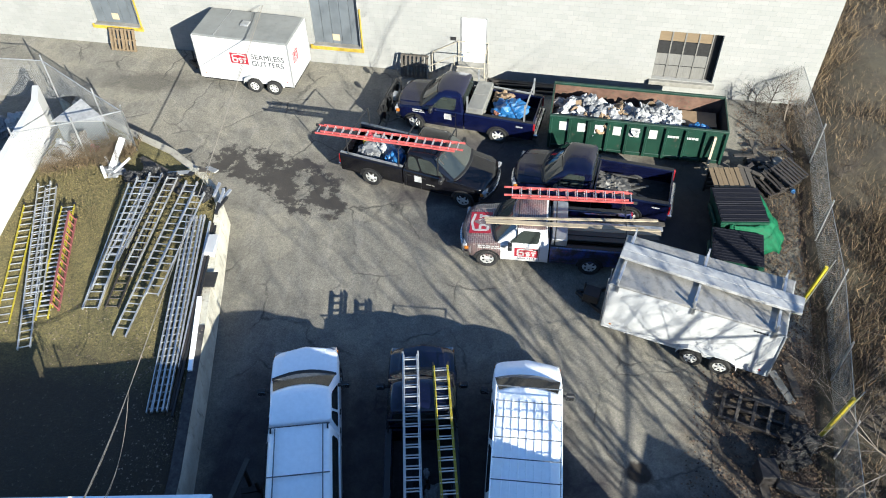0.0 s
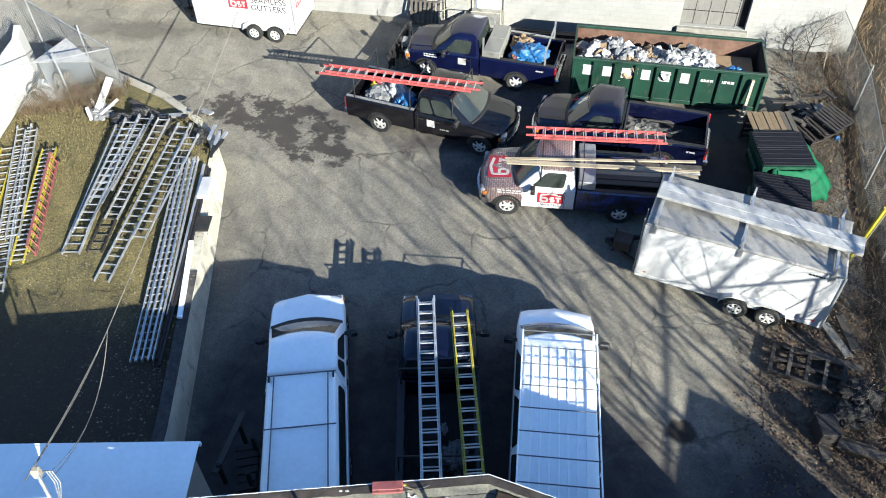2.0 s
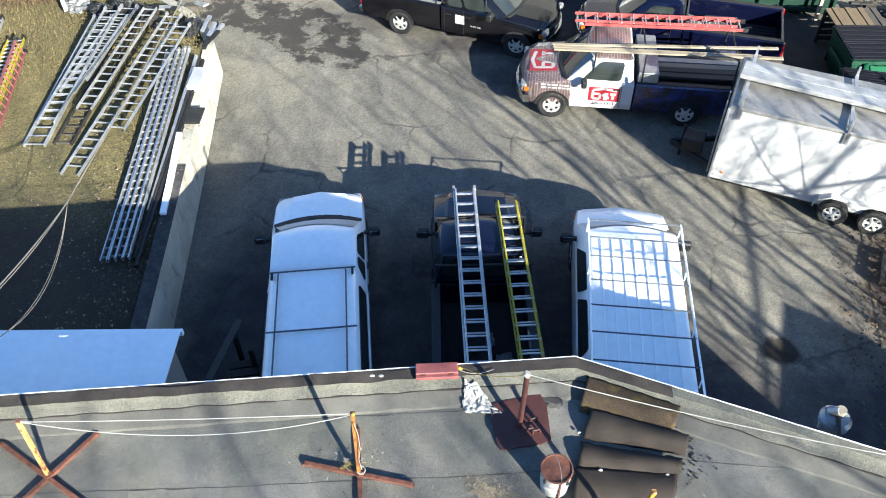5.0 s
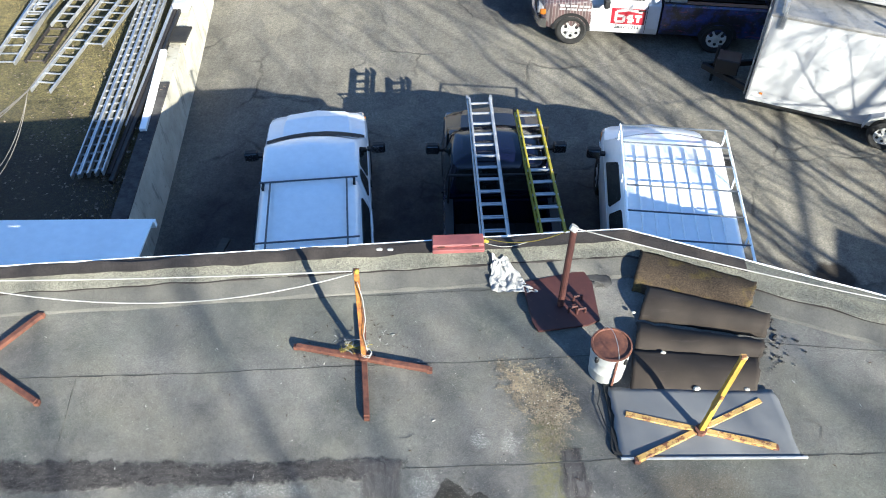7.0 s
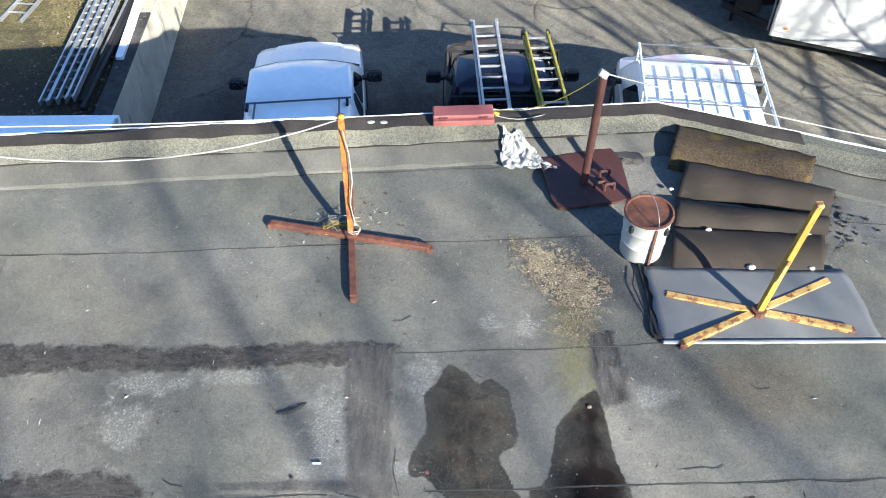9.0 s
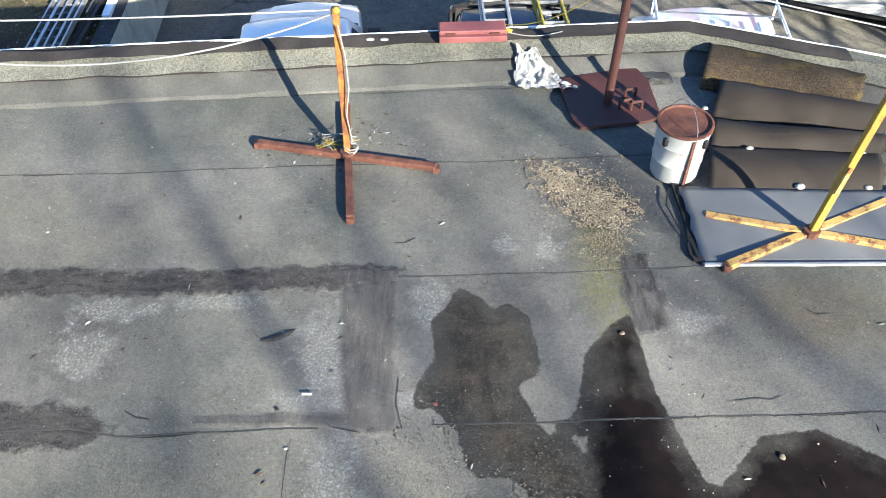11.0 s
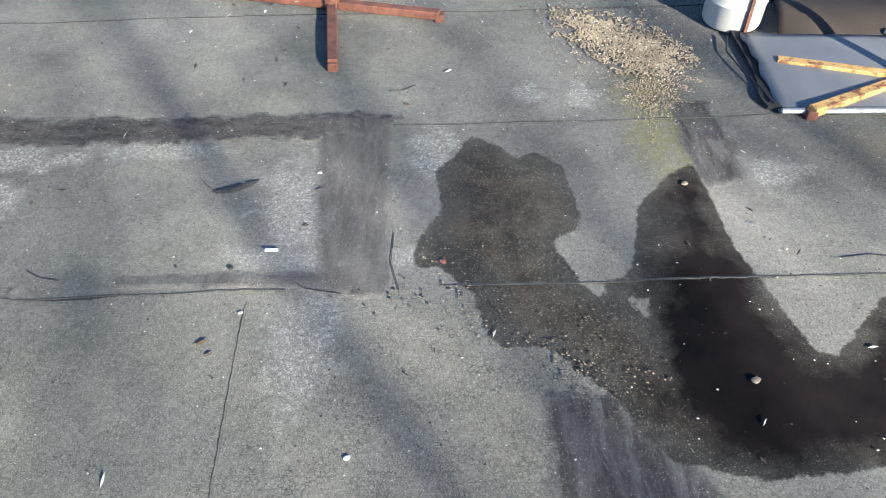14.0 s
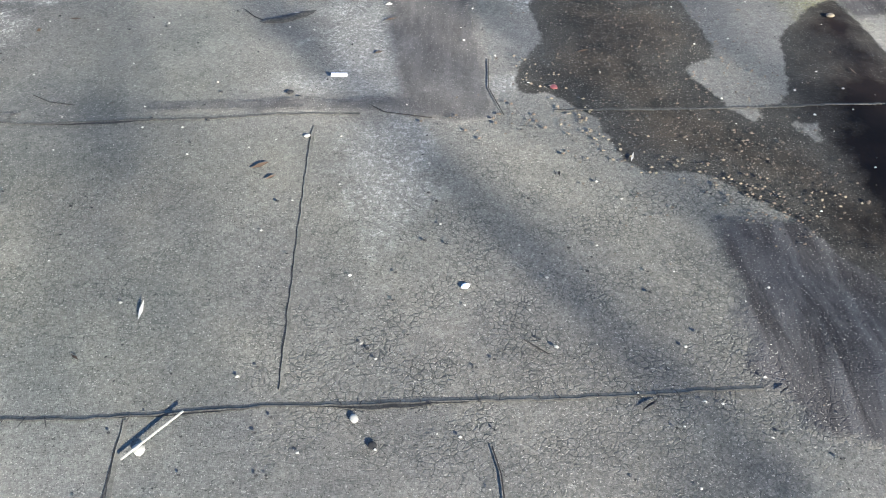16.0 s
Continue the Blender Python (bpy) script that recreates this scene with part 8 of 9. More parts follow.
# broken white furniture and panels
for k in range(5):
    bm = bmnew()
    a = Vector((-12.6 + rr.uniform(-0.4, 0.4), 19.9 + rr.uniform(-0.3, 0.8), 1.2 + rr.uniform(0, 0.2)))
    b = a + Vector((rr.uniform(-0.2, 0.6), rr.uniform(0.2, 0.6), rr.uniform(0, 0.3)))
    beam(bm, a, b, rr.uniform(0.05, 0.15), 0.02, up=(rr.uniform(-0.6, 0.6), 0, 1), bevel=0.004)
    tagged(part("broken_trim", bm, M_TRSKIN), "broken white trim board on a scrap heap", "scrap board", "broken white boards")

# ---- left: low white wall, fences ----
n = Nodes("white_painted_concrete", 1.0)
c = n.mix(n.ramp(n.noise(0.8, 6.0), 0.4, 0.7, 0.0, 0.4), (0.66, 0.66, 0.64), (0.50, 0.50, 0.47))
M_WPAINT = n.out(c, 0.8)
bm = bmnew()
loft(bm, [[(x, y, 0.0), (x - 0.05, y, h), (x - 0.3, y, h), (x - 0.3, y, 0.0)] for x, y, h in ((-15.0, 9.0, 2.75), (-15.25, 16.3, 2.75), (-15.4, 20.3, 2.6), (-15.6, 22.8, 2.4), (-16.0, 23.9, 2.3))])
tagged(part("white_wall", bm, M_WPAINT), "white-painted concrete wall beside the lawn", "wall", kind="structure")

M_RUSTP = plain("dull_rusty_pipe", (0.16, 0.14, 0.12), 0.8, vary=0.4)
M_LINK = plain("chain_link_wire", (0.46, 0.47, 0.47), 0.55, 0.2, vary=0.2)


def chain_fence(posts, z0, h, label, gap=0.08, r=0.0018, wire_mat=None, post_mat=None, rail_r=0.022):
    """Posts, top rail and a woven diagonal mesh between them."""
    o = thing("chain_link_fence", label, "fence", None, "chain-link fences")
    for x, y in posts:
        bm = bmnew()
        tube(bm, (x, y, z0 - 0.1), (x, y, z0 + h + 0.25), 0.032, 8)
        part("fence_post", bm, post_mat or M_GREYMET, o)
    vs, fs = [], []
    for (xa, ya), (xb, yb) in zip(posts, posts[1:]):
        L_ = math.hypot(xb - xa, yb - ya)
        bm = bmnew()
        tube(bm, (xa, ya, z0 + h), (xb, yb, z0 + h), rail_r, 6)
        part("top_rail", bm, post_mat or M_GREYMET, o)
        ux, uy = (xb - xa) / L_, (yb - ya) / L_
        k = -int(h / gap)
        while k * gap < L_:
            for sg in (1, -1):
                s0, s1 = k * gap, k * gap + h
                za, zb_ = (0, h) if sg > 0 else (h, 0)
                t0, t1 = max(0, s0), min(L_, s1)
                if t1 > t0:
                    q0, q1 = za + (zb_ - za) * (t0 - s0) / h, za + (zb_ - za) * (t1 - s0) / h
                    b = len(vs)
                    for t, q in ((t0, q0), (t1, q1)):
                        bow = 0.03 * noise.noise((t, q, posts[0][0]))
                        x, y = xa + ux * t - uy * bow, ya + uy * t + ux * bow
                        vs += [(x - uy * r, y + ux * r, z0 + q), (x + uy * r, y - ux * r, z0 + q), (x, y, z0 + q + r * 2.2)]
                    for i in range(3):
                        j = (i + 1) % 3
                        fs.append((b + i, b + j, b + 3 + j, b + 3 + i))
            k += 1
    w = raw("wire_mesh", vs, fs, wire_mat or M_LINK, o)
    w["kind"] = "stuff"
    return o


chain_fence([(-15.55, 20.35), (-13.6, 20.95), (-12.0, 21.6)], 1.05, 1.75, "grey chain-link fence at the end of the lawn", r=0.003)
chain_fence([(-12.0, 21.6), (-13.4, 22.7), (-16.1, 24.9), (-19.0, 25.2)], 0.95, 1.8, "grey chain-link fence above the retaining wall", r=0.003)
FR = [(13.8, 25.8), (13.3, 21.6), (12.3, 17.6), (11.75, 14.6), (11.0, 11.9), (10.3, 9.4), (9.7, 6.8), (9.0, 3.5)]
chain_fence(FR, 0.0, 1.8, "old grey chain-link fence overgrown by brush", wire_mat=M_LINK, post_mat=M_LINK, rail_r=0.012, r=0.0021)
# a tilted grey sheet in the fence corner; dark block added for its shade
BK = thing("sheet_on_block", "tilted grey metal sheet on an added dark block", "storage box")
b = [(-15.05, 22.05, 1.95), (-13.0, 22.15, 1.9), (-14.1, 23.0, 2.3)]
bm = bmnew()
loft(bm, [b, [(x, y, z + 0.03) for x, y, z in b]])
part("sheet_panel", bm, M_ALUDULL, BK, "grey metal sheet")
# block added under the sheet, to hold it up and stand in for its shadow
bm = bmnew()
b = [(-14.9, 22.12, 0.9), (-13.2, 22.2, 0.9), (-14.1, 22.9, 0.9)]
loft(bm, [b, [(b[0][0], b[0][1], 1.95), (b[1][0], b[1][1], 1.92), (b[2][0], b[2][1], 2.26)]])
part("bunker_wall", bm, M_DOORGREY, BK)
lump("scrap_bundle", (-12.35, 20.15, 1.25), (0.30, 0.28, 0.18), M_TRASHG, "crumpled white plastic sheeting by a fence", "scrap", 206, rough=0.75)
bm = bmnew()
beam(bm, (-12.45, 19.95, 1.25), (-12.05, 21.0, 2.05), 0.22, 0.03, up=(0.5, -0.3, 1), bevel=0.004)
tagged(part("broken_trim", bm, M_TRSKIN), "broken white trim board propped on a heap", "scrap board", "broken white boards")
rr = random.Random(61)
for k in range(5):
    bm = bmnew()
    a = Vector((-11.6 + 0.12 * k, 20.95 - 0.22 * k, 1.16 + 0.05 * (k % 3)))
    beam(bm, a, a + Vector((rr.uniform(1.4, 2.2), rr.uniform(-1.5, -1.1), rr.uniform(0.0, 0.12))), 0.17, 0.045, bevel=0.005)
    tagged(part("old_plank", bm, M_OLDWOOD), "weathered grey plank along a retaining wall", "plank", "planks on the retaining wall")
for k, (x, y, s) in enumerate(((-11.5, 19.75, (0.35, 0.22, 0.2)), (-10.95, 19.95, (0.25, 0.25, 0.25)), (-10.2, 19.6, (0.3, 0.2, 0.2)), (-8.75, 18.9, (0.2, 0.3, 0.2)))):
    lump("tool_bag", (x, y, 1.28), s, M_BLACK, "black bag of fittings among the ladders", "bag", 240 + k, rough=0.5, group="bags among the ladders")
lump("gas_bottle_cover", (-14.5, 21.2, 1.45), (0.22, 0.22, 0.4), M_TRASHG, "grey covered canister behind a fence", "canister", 246, rough=0.2)
lump("scrap_bundle", (-13.9, 21.5, 1.4), (0.3, 0.3, 0.45), M_OLDWOOD, "brown scrap piled behind a fence", "scrap", 247, rough=0.6)
lump("rubbish_bag", (-17.6, 24.0, 0.35), (0.55, 0.4, 0.45), M_TRASHW, "white rubbish sacks behind the fence", "rubbish bag", 201, rough=0.6)
lump("rubbish_bag", (-18.4, 23.8, 0.3), (0.5, 0.4, 0.4), M_TRASHG, "grey rubbish sacks behind the fence", "rubbish bag", 202, rough=0.6)
lump("scrap_bundle", (-13.4, 21.3, 1.25), (0.16, 0.16, 0.2), M_FADEDRED, "faded red scrap behind a fence", "scrap", 203, rough=0.5)
for k, (x, y) in enumerate(((-14.55, 20.75), (-14.35, 20.9))):
    bm = bmnew()
    rings = []
    for a in range(13):
        t = 2 * math.pi * a / 12
        c_ = Vector((x + 0.26 * math.cos(t), y, 1.5 + 0.26 * math.sin(t)))
        rings.append([tuple(c_ + Vector((0.05 * math.cos(u) * math.cos(t), 0.05 * math.sin(u), 0.05 * math.cos(u) * math.sin(t)))) for u in (0, 1.05, 2.1, 3.15, 4.2, 5.25)])
    loft(bm, rings, caps=False)
    tagged(part("hose_coil", bm, M_RUSTP), "coiled grey hose hung on a fence", "hose")

# yellow marker posts with grey conduits at the fence
for x, y in ((10.75, 14.56), (10.0, 9.98)):
    o = thing("marker_post", "yellow plastic sleeve on a guy rod at a fence", "post", None, "yellow marker posts")
    bm = bmnew()
    tube(bm, (x, y, 0.0), (x + 0.30, y, 2.2), 0.055, 8)
    part("sleeve", bm, M_YELLOW, o)
    bm = bmnew()
    tube(bm, (x + 0.12, y + 0.02, 0.0), (x + 0.46, y, 2.5), 0.02, 6)
    part("rod", bm, M_GREYMET, o)

# ---- dry brush beyond the fence ----
def fence_x(y):
    for (xa, ya), (xb, yb) in zip(FR, FR[1:]):
        if yb <= y <= ya:
            return xa + (xb - xa) * (y - ya) / (yb - ya)
    return FR[0][0] if y > FR[0][1] else FR[-1][0]


n = Nodes("dry_stalks", 0.46)
ri = n.t.nodes.new("ShaderNodeNewGeometry").outputs["Random Per Island"]
c = n.mix(ri, (0.045, 0.028, 0.015), (0.50, 0.36, 0.18))
M_STALK = n.out(c, 0.9)
n = Nodes("brown_leaf_litter", 0.65)
ri = n.t.nodes.new("ShaderNodeNewGeometry").outputs["Random Per Island"]
c = n.mix(ri, (0.03, 0.019, 0.011), (0.27, 0.175, 0.10))
M_LEAF = n.out(c, 0.9)
rr = random.Random(30)
# uneven bank
vs, fs = [], []
NX, NY = 60, 90
for j in range(NY + 1):
    y = 2.0 + 60.0 * (j / NY) ** 1.2
    for i in range(NX + 1):
        x = fence_x(y) - 0.5 + 40.0 * (i / NX) ** 1.5
        e = min(1.0, i / 6)
        vs.append((x, y, -0.02 + e * (0.25 + 0.35 * noise.noise((x * 0.25, y * 0.25, 4)) + 0.16 * noise.noise((x * 0.9, y * 0.9, 2))) + (0.035 if i else -0.1)))
for j in range(NY):
    for i in range(NX):
        a = j * (NX + 1) + i
        fs.append((a, a + 1, a + NX + 2, a + NX + 1))
tagged(raw("brush_bank", vs, fs, M_BRUSH, smooth=True), "uneven bank of dead grass and brush", "ground", kind="structure")


def stalks(name, count, area, hmin, hmax, w, material, label, seed, lean=0.6, z=0.1):
    rr = random.Random(seed)
    vs, fs = [], []
    while len(fs) < count:
        x, y = area(rr)
        p = noise.noise((x * 0.45, y * 0.45, 7))
        if rr.random() > 0.6 + 0.8 * p:
            continue
        h = rr.uniform(hmin, hmax) * (0.7 + 0.8 * max(0, p))
        a, l_ = rr.uniform(0, 6.3), rr.uniform(0.1, lean) * h
        dx, dy = w * math.cos(a), w * math.sin(a)
        b = len(vs)
        ca = rr.uniform(0, 6.3)
        vs += [(x - dx, y - dy, z), (x + dx, y + dy, z), (x + l_ * math.cos(ca), y + l_ * math.sin(ca), z + h)]
        fs.append((b, b + 1, b + 2))
    return tagged(raw(name, vs, fs, material), label, "brush", kind="stuff")


def right_area(r):
    y = r.uniform(3.0, 40.0)
    return fence_x(y) + 0.2 + 14.0 * r.random() ** 1.3, y


def inner_area(r):
    y = r.uniform(6.5, 25.0)
    return fence_x(y) - 1.6 * r.random() ** 1.6, y


stalks("dry_brush", 60000, right_area, 0.25, 0.8, 0.016, M_STALK, "tangle of dry brown grass and stalks", 31, 1.1)
stalks("dry_brush", 6000, inner_area, 0.1, 0.45, 0.0055, M_STALK, "dry weeds along the inside of a fence", 32, 1.2)


def corner_area(r):
    x = r.uniform(-15.1, -11.9)
    return x, 20.25 + 0.28 * (x + 15.1) + r.gauss(0.3, 0.3)


stalks("dry_brush", 4200, corner_area, 0.12, 0.5, 0.009, M_STALK, "clump of dry brown weeds in a fence corner", 33, 1.2, 1.12)
vs, fs = [], []
for k in range(17000):
    y = rr.uniform(6.5, 25.5)
    x = fence_x(y) - 4.2 * rr.random() ** 1.7 + rr.uniform(0, 1)
    if y > 16 and x < fence_x(y) - 2.4:
        continue
    a, r = rr.uniform(0, 6.3), rr.uniform(0.02, 0.05)
    b = len(vs)
    z = 0.02 + rr.uniform(0, 0.05)
    vs += [(x + r * math.cos(a), y + r * math.sin(a), z), (x + r * math.cos(a + 1.9), y + r * math.sin(a + 1.9), z + 0.02), (x + r * math.cos(a + 3.8), y + r * math.sin(a + 3.8), z + rr.uniform(0, 0.04))]
    fs.append((b, b + 1, b + 2))
tagged(raw("leaf_litter", vs, fs, M_LEAF), "brown dead leaves on the ground", "leaves", kind="stuff")

# ---- bare shrubs and trees ----
n = Nodes("bark")
g = n.noise(18.0, 6.0, 0.7, n.stretch((1, 1, 0.25)))
M_BARK = n.out(n.mix(n.ramp(g, 0.3, 0.7), (0.055, 0.042, 0.032), (0.19, 0.155, 0.12)), 0.9)
n = Nodes("pale_bark", 0.85)
g = n.noise(18.0, 6.0, 0.7, n.stretch((1, 1, 0.25)))
M_STALKW = plain("dry_weed", (0.24, 0.18, 0.10), 0.9, vary=0.4)
M_PBARK = n.out(n.mix(n.ramp(g, 0.3, 0.7), (0.16, 0.13, 0.10), (0.36, 0.31, 0.25)), 0.9)


def branches(seed, base, height, r0, depth, spread, first=0.35, lean=(0, 0), kids=3):
    """Trunk and boughs as tapered, crooked tubes: two meshes' worth of geometry."""
    rr = random.Random(seed)
    trunk, crown = ([], []), ([], [])

    def seg(store, a, b, ra, rb, k):
        vs, fs = store
        d = (b - a).normalized()
        u = d.orthogonal().normalized()
        v = d.cross(u)
        o = len(vs)
        for p, r in ((a, ra), (b, rb)):
            for i in range(k):
                t = 2 * math.pi * i / k
                vs.append(tuple(p + (u * math.cos(t) + v * math.sin(t)) * r))
        for i in range(k):
            j = (i + 1) % k
            fs.append((o + i, o + j, o + k + j, o + k + i))

    def grow(p, d, l_, r, lev):
        n_ = 4 if lev == 0 else 3
        for i in range(n_):
            q = p + d * (l_ / n_)
            r2 = r * (1 - 0.5 / n_)
            seg(trunk if lev == 0 else crown, p, q, r, r2, 8 if lev == 0 else (5 if lev < 3 else 3))
            p, r = q, r2
            d = (d + Vector((rr.gauss(0, 0.11), rr.gauss(0, 0.11), 0.05))).normalized()
            if lev < depth and (i > 0 or lev > 0):
                for _ in range(kids if lev < 2 else 2):
                    a = rr.uniform(0, 6.3)
                    side_ = d.orthogonal().normalized()
                    side_ = Matrix.Rotation(a, 3, d) @ side_
                    grow(p, (d * rr.uniform(0.5, 0.9) + side_ * spread).normalized(), l_ * rr.uniform(0.45, 0.68), r * rr.uniform(0.45, 0.62), lev + 1)
    grow(Vector(base), Vector((lean[0], lean[1], 1)).normalized(), height * 0.6, r0, 0)
    return trunk, crown


def bare_tree(seed, base, height, r0, label, depth=4, spread=0.8, material=None, name="tree", category="tree", lean=(0, 0), group="bare trees", kids=3):
    t, c_ = branches(seed, base, height, r0, depth, spread, lean=lean, kids=kids)
    o = thing(name, label, category, None, group)
    raw("trunk", t[0], t[1], material or M_BARK, o, smooth=True)
    w = raw("crown", c_[0], c_[1], material or M_BARK, o)
    return o


# trees to the south-east, outside the yard, whose shadows fall on yard, trailer and roof
for k, (u, v, h, r) in enumerate(((-4.7, 28.0, 22.0, 0.055), (-2.7, 27.0, 22.0, 0.06), (-1.0, 29.0, 22.5, 0.055), (0.4, 27.0, 22.0, 0.06), (1.6, 28.0, 22.5, 0.055), (-4.1, 42.5, 29.0, 0.075), (-2.2, 38.5, 28.5, 0.08), (-0.6, 37.0, 28.0, 0.085), (0.9, 40.5, 29.5, 0.085), (2.2, 38.0, 28.0, 0.085), (-3.1, 41.5, 28.5, 0.08), (-1.4, 40.0, 29.0, 0.08), (-5.3, 39.0, 28.0, 0.08), (-6.4, 41.0, 28.5, 0.085), (3.2, 41.0, 29.0, 0.08), (-0.1, 43.0, 30.0, 0.075))):
    bare_tree(300 + k, (0.825 * u + 0.565 * v, 0.565 * u - 0.825 * v, -0.1), h, r, "tall bare winter tree beyond the buildings", 3, 0.55, kids=2)
# slender trees in a row along the sun's way: u across it, v towards it
for k, (u, v, h, r) in enumerate(((8.2, 17.0, 19.0, 0.073), (8.45, 19.5, 20.0, 0.067), (9.45, 16.5, 19.0, 0.082), (9.65, 20.0, 21.0, 0.067), (10.15, 18.0, 20.0, 0.073), (10.85, 16.0, 19.0, 0.077), (11.1, 19.0, 20.0, 0.082), (11.55, 17.0, 19.0, 0.063), (7.5, 18.0, 20.0, 0.058), (12.3, 20.0, 20.0, 0.058), (8.85, 15.5, 18.0, 0.048), (9.25, 17.5, 19.0, 0.058), (10.5, 15.5, 18.0, 0.048), (11.9, 16.5, 18.5, 0.058), (7.0, 16.5, 18.0, 0.048))):
    bare_tree(330 + k, (0.825 * u + 0.565 * v, 0.565 * u - 0.825 * v, -0.1), h * 1.1, r, "slender bare winter tree beyond the yard", 2, 0.5, kids=1)
# a street line whose thick cable crosses high above
for x, y in ((16.6, -16.0), (19.2, 1.5)):
    o = thing("utility_pole", "weathered wooden utility pole beyond the yard", "utility pole", None, "utility poles")
    bm = bmnew()
    tube(bm, (x, y, -0.1), (x, y, 10.0), 0.14, 10)
    part("pole", bm, M_OLDWOOD, o)
    bm = bmnew()
    box(bm, (x, y, 9.5), (1.8, 0.1, 0.12))
    part("crossarm", bm, M_OLDWOOD, o)
tagged(wire("street_cable", sag((16.6, -16.0, 9.6), (19.2, 1.5, 9.6), 0.25, 24), 0.05, M_BLACK), "thick black street cable between poles", "cable", "overhead cables")
bare_tree(350, (13.4, 5.0, 0.0), 9.5, 0.05, "bare pale-barked tree at the yard corner", 4, 0.75, M_PBARK, lean=(-0.05, 0.05), kids=2)
# shrubs and saplings at the fence
for k, (x, y, h) in enumerate(((12.9, 8.8, 3.2), (11.6, 6.2, 3.4), (13.4, 11.4, 2.8), (12.4, 7.2, 2.6), (14.6, 9.6, 3.0), (11.0, 7.9, 2.2), (10.4, 6.0, 2.4), (14.3, 13.2, 2.2), (13.2, 24.4, 1.9), (12.7, 25.0, 2.2), (13.1, 23.3, 1.4), (14.8, 17.0, 2.0), (14.2, 20.5, 1.7), (12.2, 24.9, 1.5))):
    bare_tree(400 + k, (x, y, 0.0), h, 0.03, "bare tangled shrub beside a fence", 3, 0.95, M_PBARK if k < 9 else M_BARK, "shrub", "shrub", (R.uniform(-0.5, 0.2), R.uniform(-0.3, 0.3)), "bare shrubs at the fence", 3)

for k, (x, y, z, h) in enumerate(((-12.9, 20.6, 1.15, 1.0), (-12.5, 20.9, 1.15, 1.2), (-13.2, 20.9, 1.15, 0.9), (-12.3, 20.5, 1.15, 0.8), (-12.7, 20.3, 1.15, 0.7), (-13.5, 20.7, 1.15, 0.7), (-14.3, 20.6, 1.15, 0.8))):
    bare_tree(440 + k, (x, y, z), h, 0.018, "dry brown weed clump by a fence", 3, 1.0, M_STALKW, "weed_clump", "weeds", (0, 0), "dry weed clumps", 4)
for k, (x, y, h) in enumerate(((12.3, 8.6, 6.2), (11.2, 7.4, 6.4), (12.6, 6.5, 5.0), (13.8, 7.8, 5.0), (14.6, 6.4, 5.5), (13.0, 9.4, 3.6))):
    bare_tree(460 + k, (x, y, 0.0), h, 0.045, "bare pale-barked sapling beside a fence", 4, 0.8, M_PBARK, "sapling", "sapling", (-0.25, 0.2), "bare saplings at the fence", 2)

# ---- bins, crates and timber in the right corner ----
M_BINGREEN = plain("green_bin_paint", (0.012, 0.10, 0.05), 0.55, vary=0.35)
M_LID = plain("black_plastic_lid", (0.020, 0.021, 0.032), 0.5, vary=0.3)
M_LID.node_tree.nodes["Principled BSDF"].inputs["Specular IOR Level"].default_value = 0.12


def bin_thing(m, w, d, h, label, ribs=9, lid=None):
    o = thing("waste_bin", label, "waste bin", m, "green waste bins")
    bm = bmnew()
    loft(bm, [[(-w / 2 + i, -d / 2 + i, z), (w / 2 - i, -d / 2 + i, z), (w / 2 - i, d / 2 - i, z), (-w / 2 + i, d / 2 - i, z)] for i, z in ((0.12, 0.06), (0.0, h - 0.1), (-0.03, h - 0.1), (-0.03, h))])
    part("bin_body", bm, M_BINGREEN, o)
    for k in range(2):
        bm = bmnew()
        y0 = -d / 2 + d / 2 * k
        box(bm, (0, y0 + d / 4, h + 0.03), (w + 0.04, d / 2 - 0.02, 0.03), None, 0.008)
        l_ = part("lid", bm, lid or M_LID, o)
        for j in range(ribs // 2):
            bm = bmnew()
            box(bm, (0, y0 + d / 2 * (j + 0.6) / (ribs // 2), h + 0.055), (w - 0.05, 0.05, 0.018), None, 0.006)
            part("lid_rib", bm, lid or M_LID, l_)
    for s_ in (-1, 1):
        bm = bmnew()
        box(bm, (s_ * (w / 2 + 0.05), 0, h * 0.6), (0.08, d * 0.6, 0.15), None, 0.01)
        part("fork_pocket", bm, M_BINGREEN, o)
    return o


bin_thing(pose(9.65, 18.35, 0, 0, 0, -1), 1.55, 1.7, 1.15, "green waste bin with a ribbed black lid")
bin_thing(pose(9.2, 16.55, 0, 0, 0, -14), 1.6, 1.5, 0.95, "low green waste bin with dark slatted lid", 13)
CR = thing("slatted_crate", "slatted wooden crate with a weathered top", "crate", pose(9.75, 19.85, 0, 0, 0, 0))
for k in range(8):
    bm = bmnew()
    box(bm, (-0.62 + 0.18 * k, 0, 1.05 + 0.02 * (k % 2)), (0.165, 1.05, 0.035), None, 0.005)
    part("top_board", bm, M_PALLET if k < 6 else M_OLDWOOD, CR)
for s_ in (-1, 1):
    for k in range(5):
        bm = bmnew()
        box(bm, (0, s_ * 0.5, 0.12 + 0.2 * k), (1.4, 0.03, 0.15))
        part("side_board", bm, M_DARKWOOD, CR)
for x in (-0.66, 0.66):
    for s_ in (-1, 1):
        bm = bmnew()
        box(bm, (x, s_ * 0.46, 0.52), (0.07, 0.07, 1.04))
        part("corner_post", bm, M_DARKWOOD, CR)
M_GTARP = plain("green_tarp", (0.035, 0.20, 0.09), 0.7, vary=0.4)
M_GTARP.node_tree.nodes["Principled BSDF"].inputs["Specular IOR Level"].default_value = 0.1
vs, fs = [], []
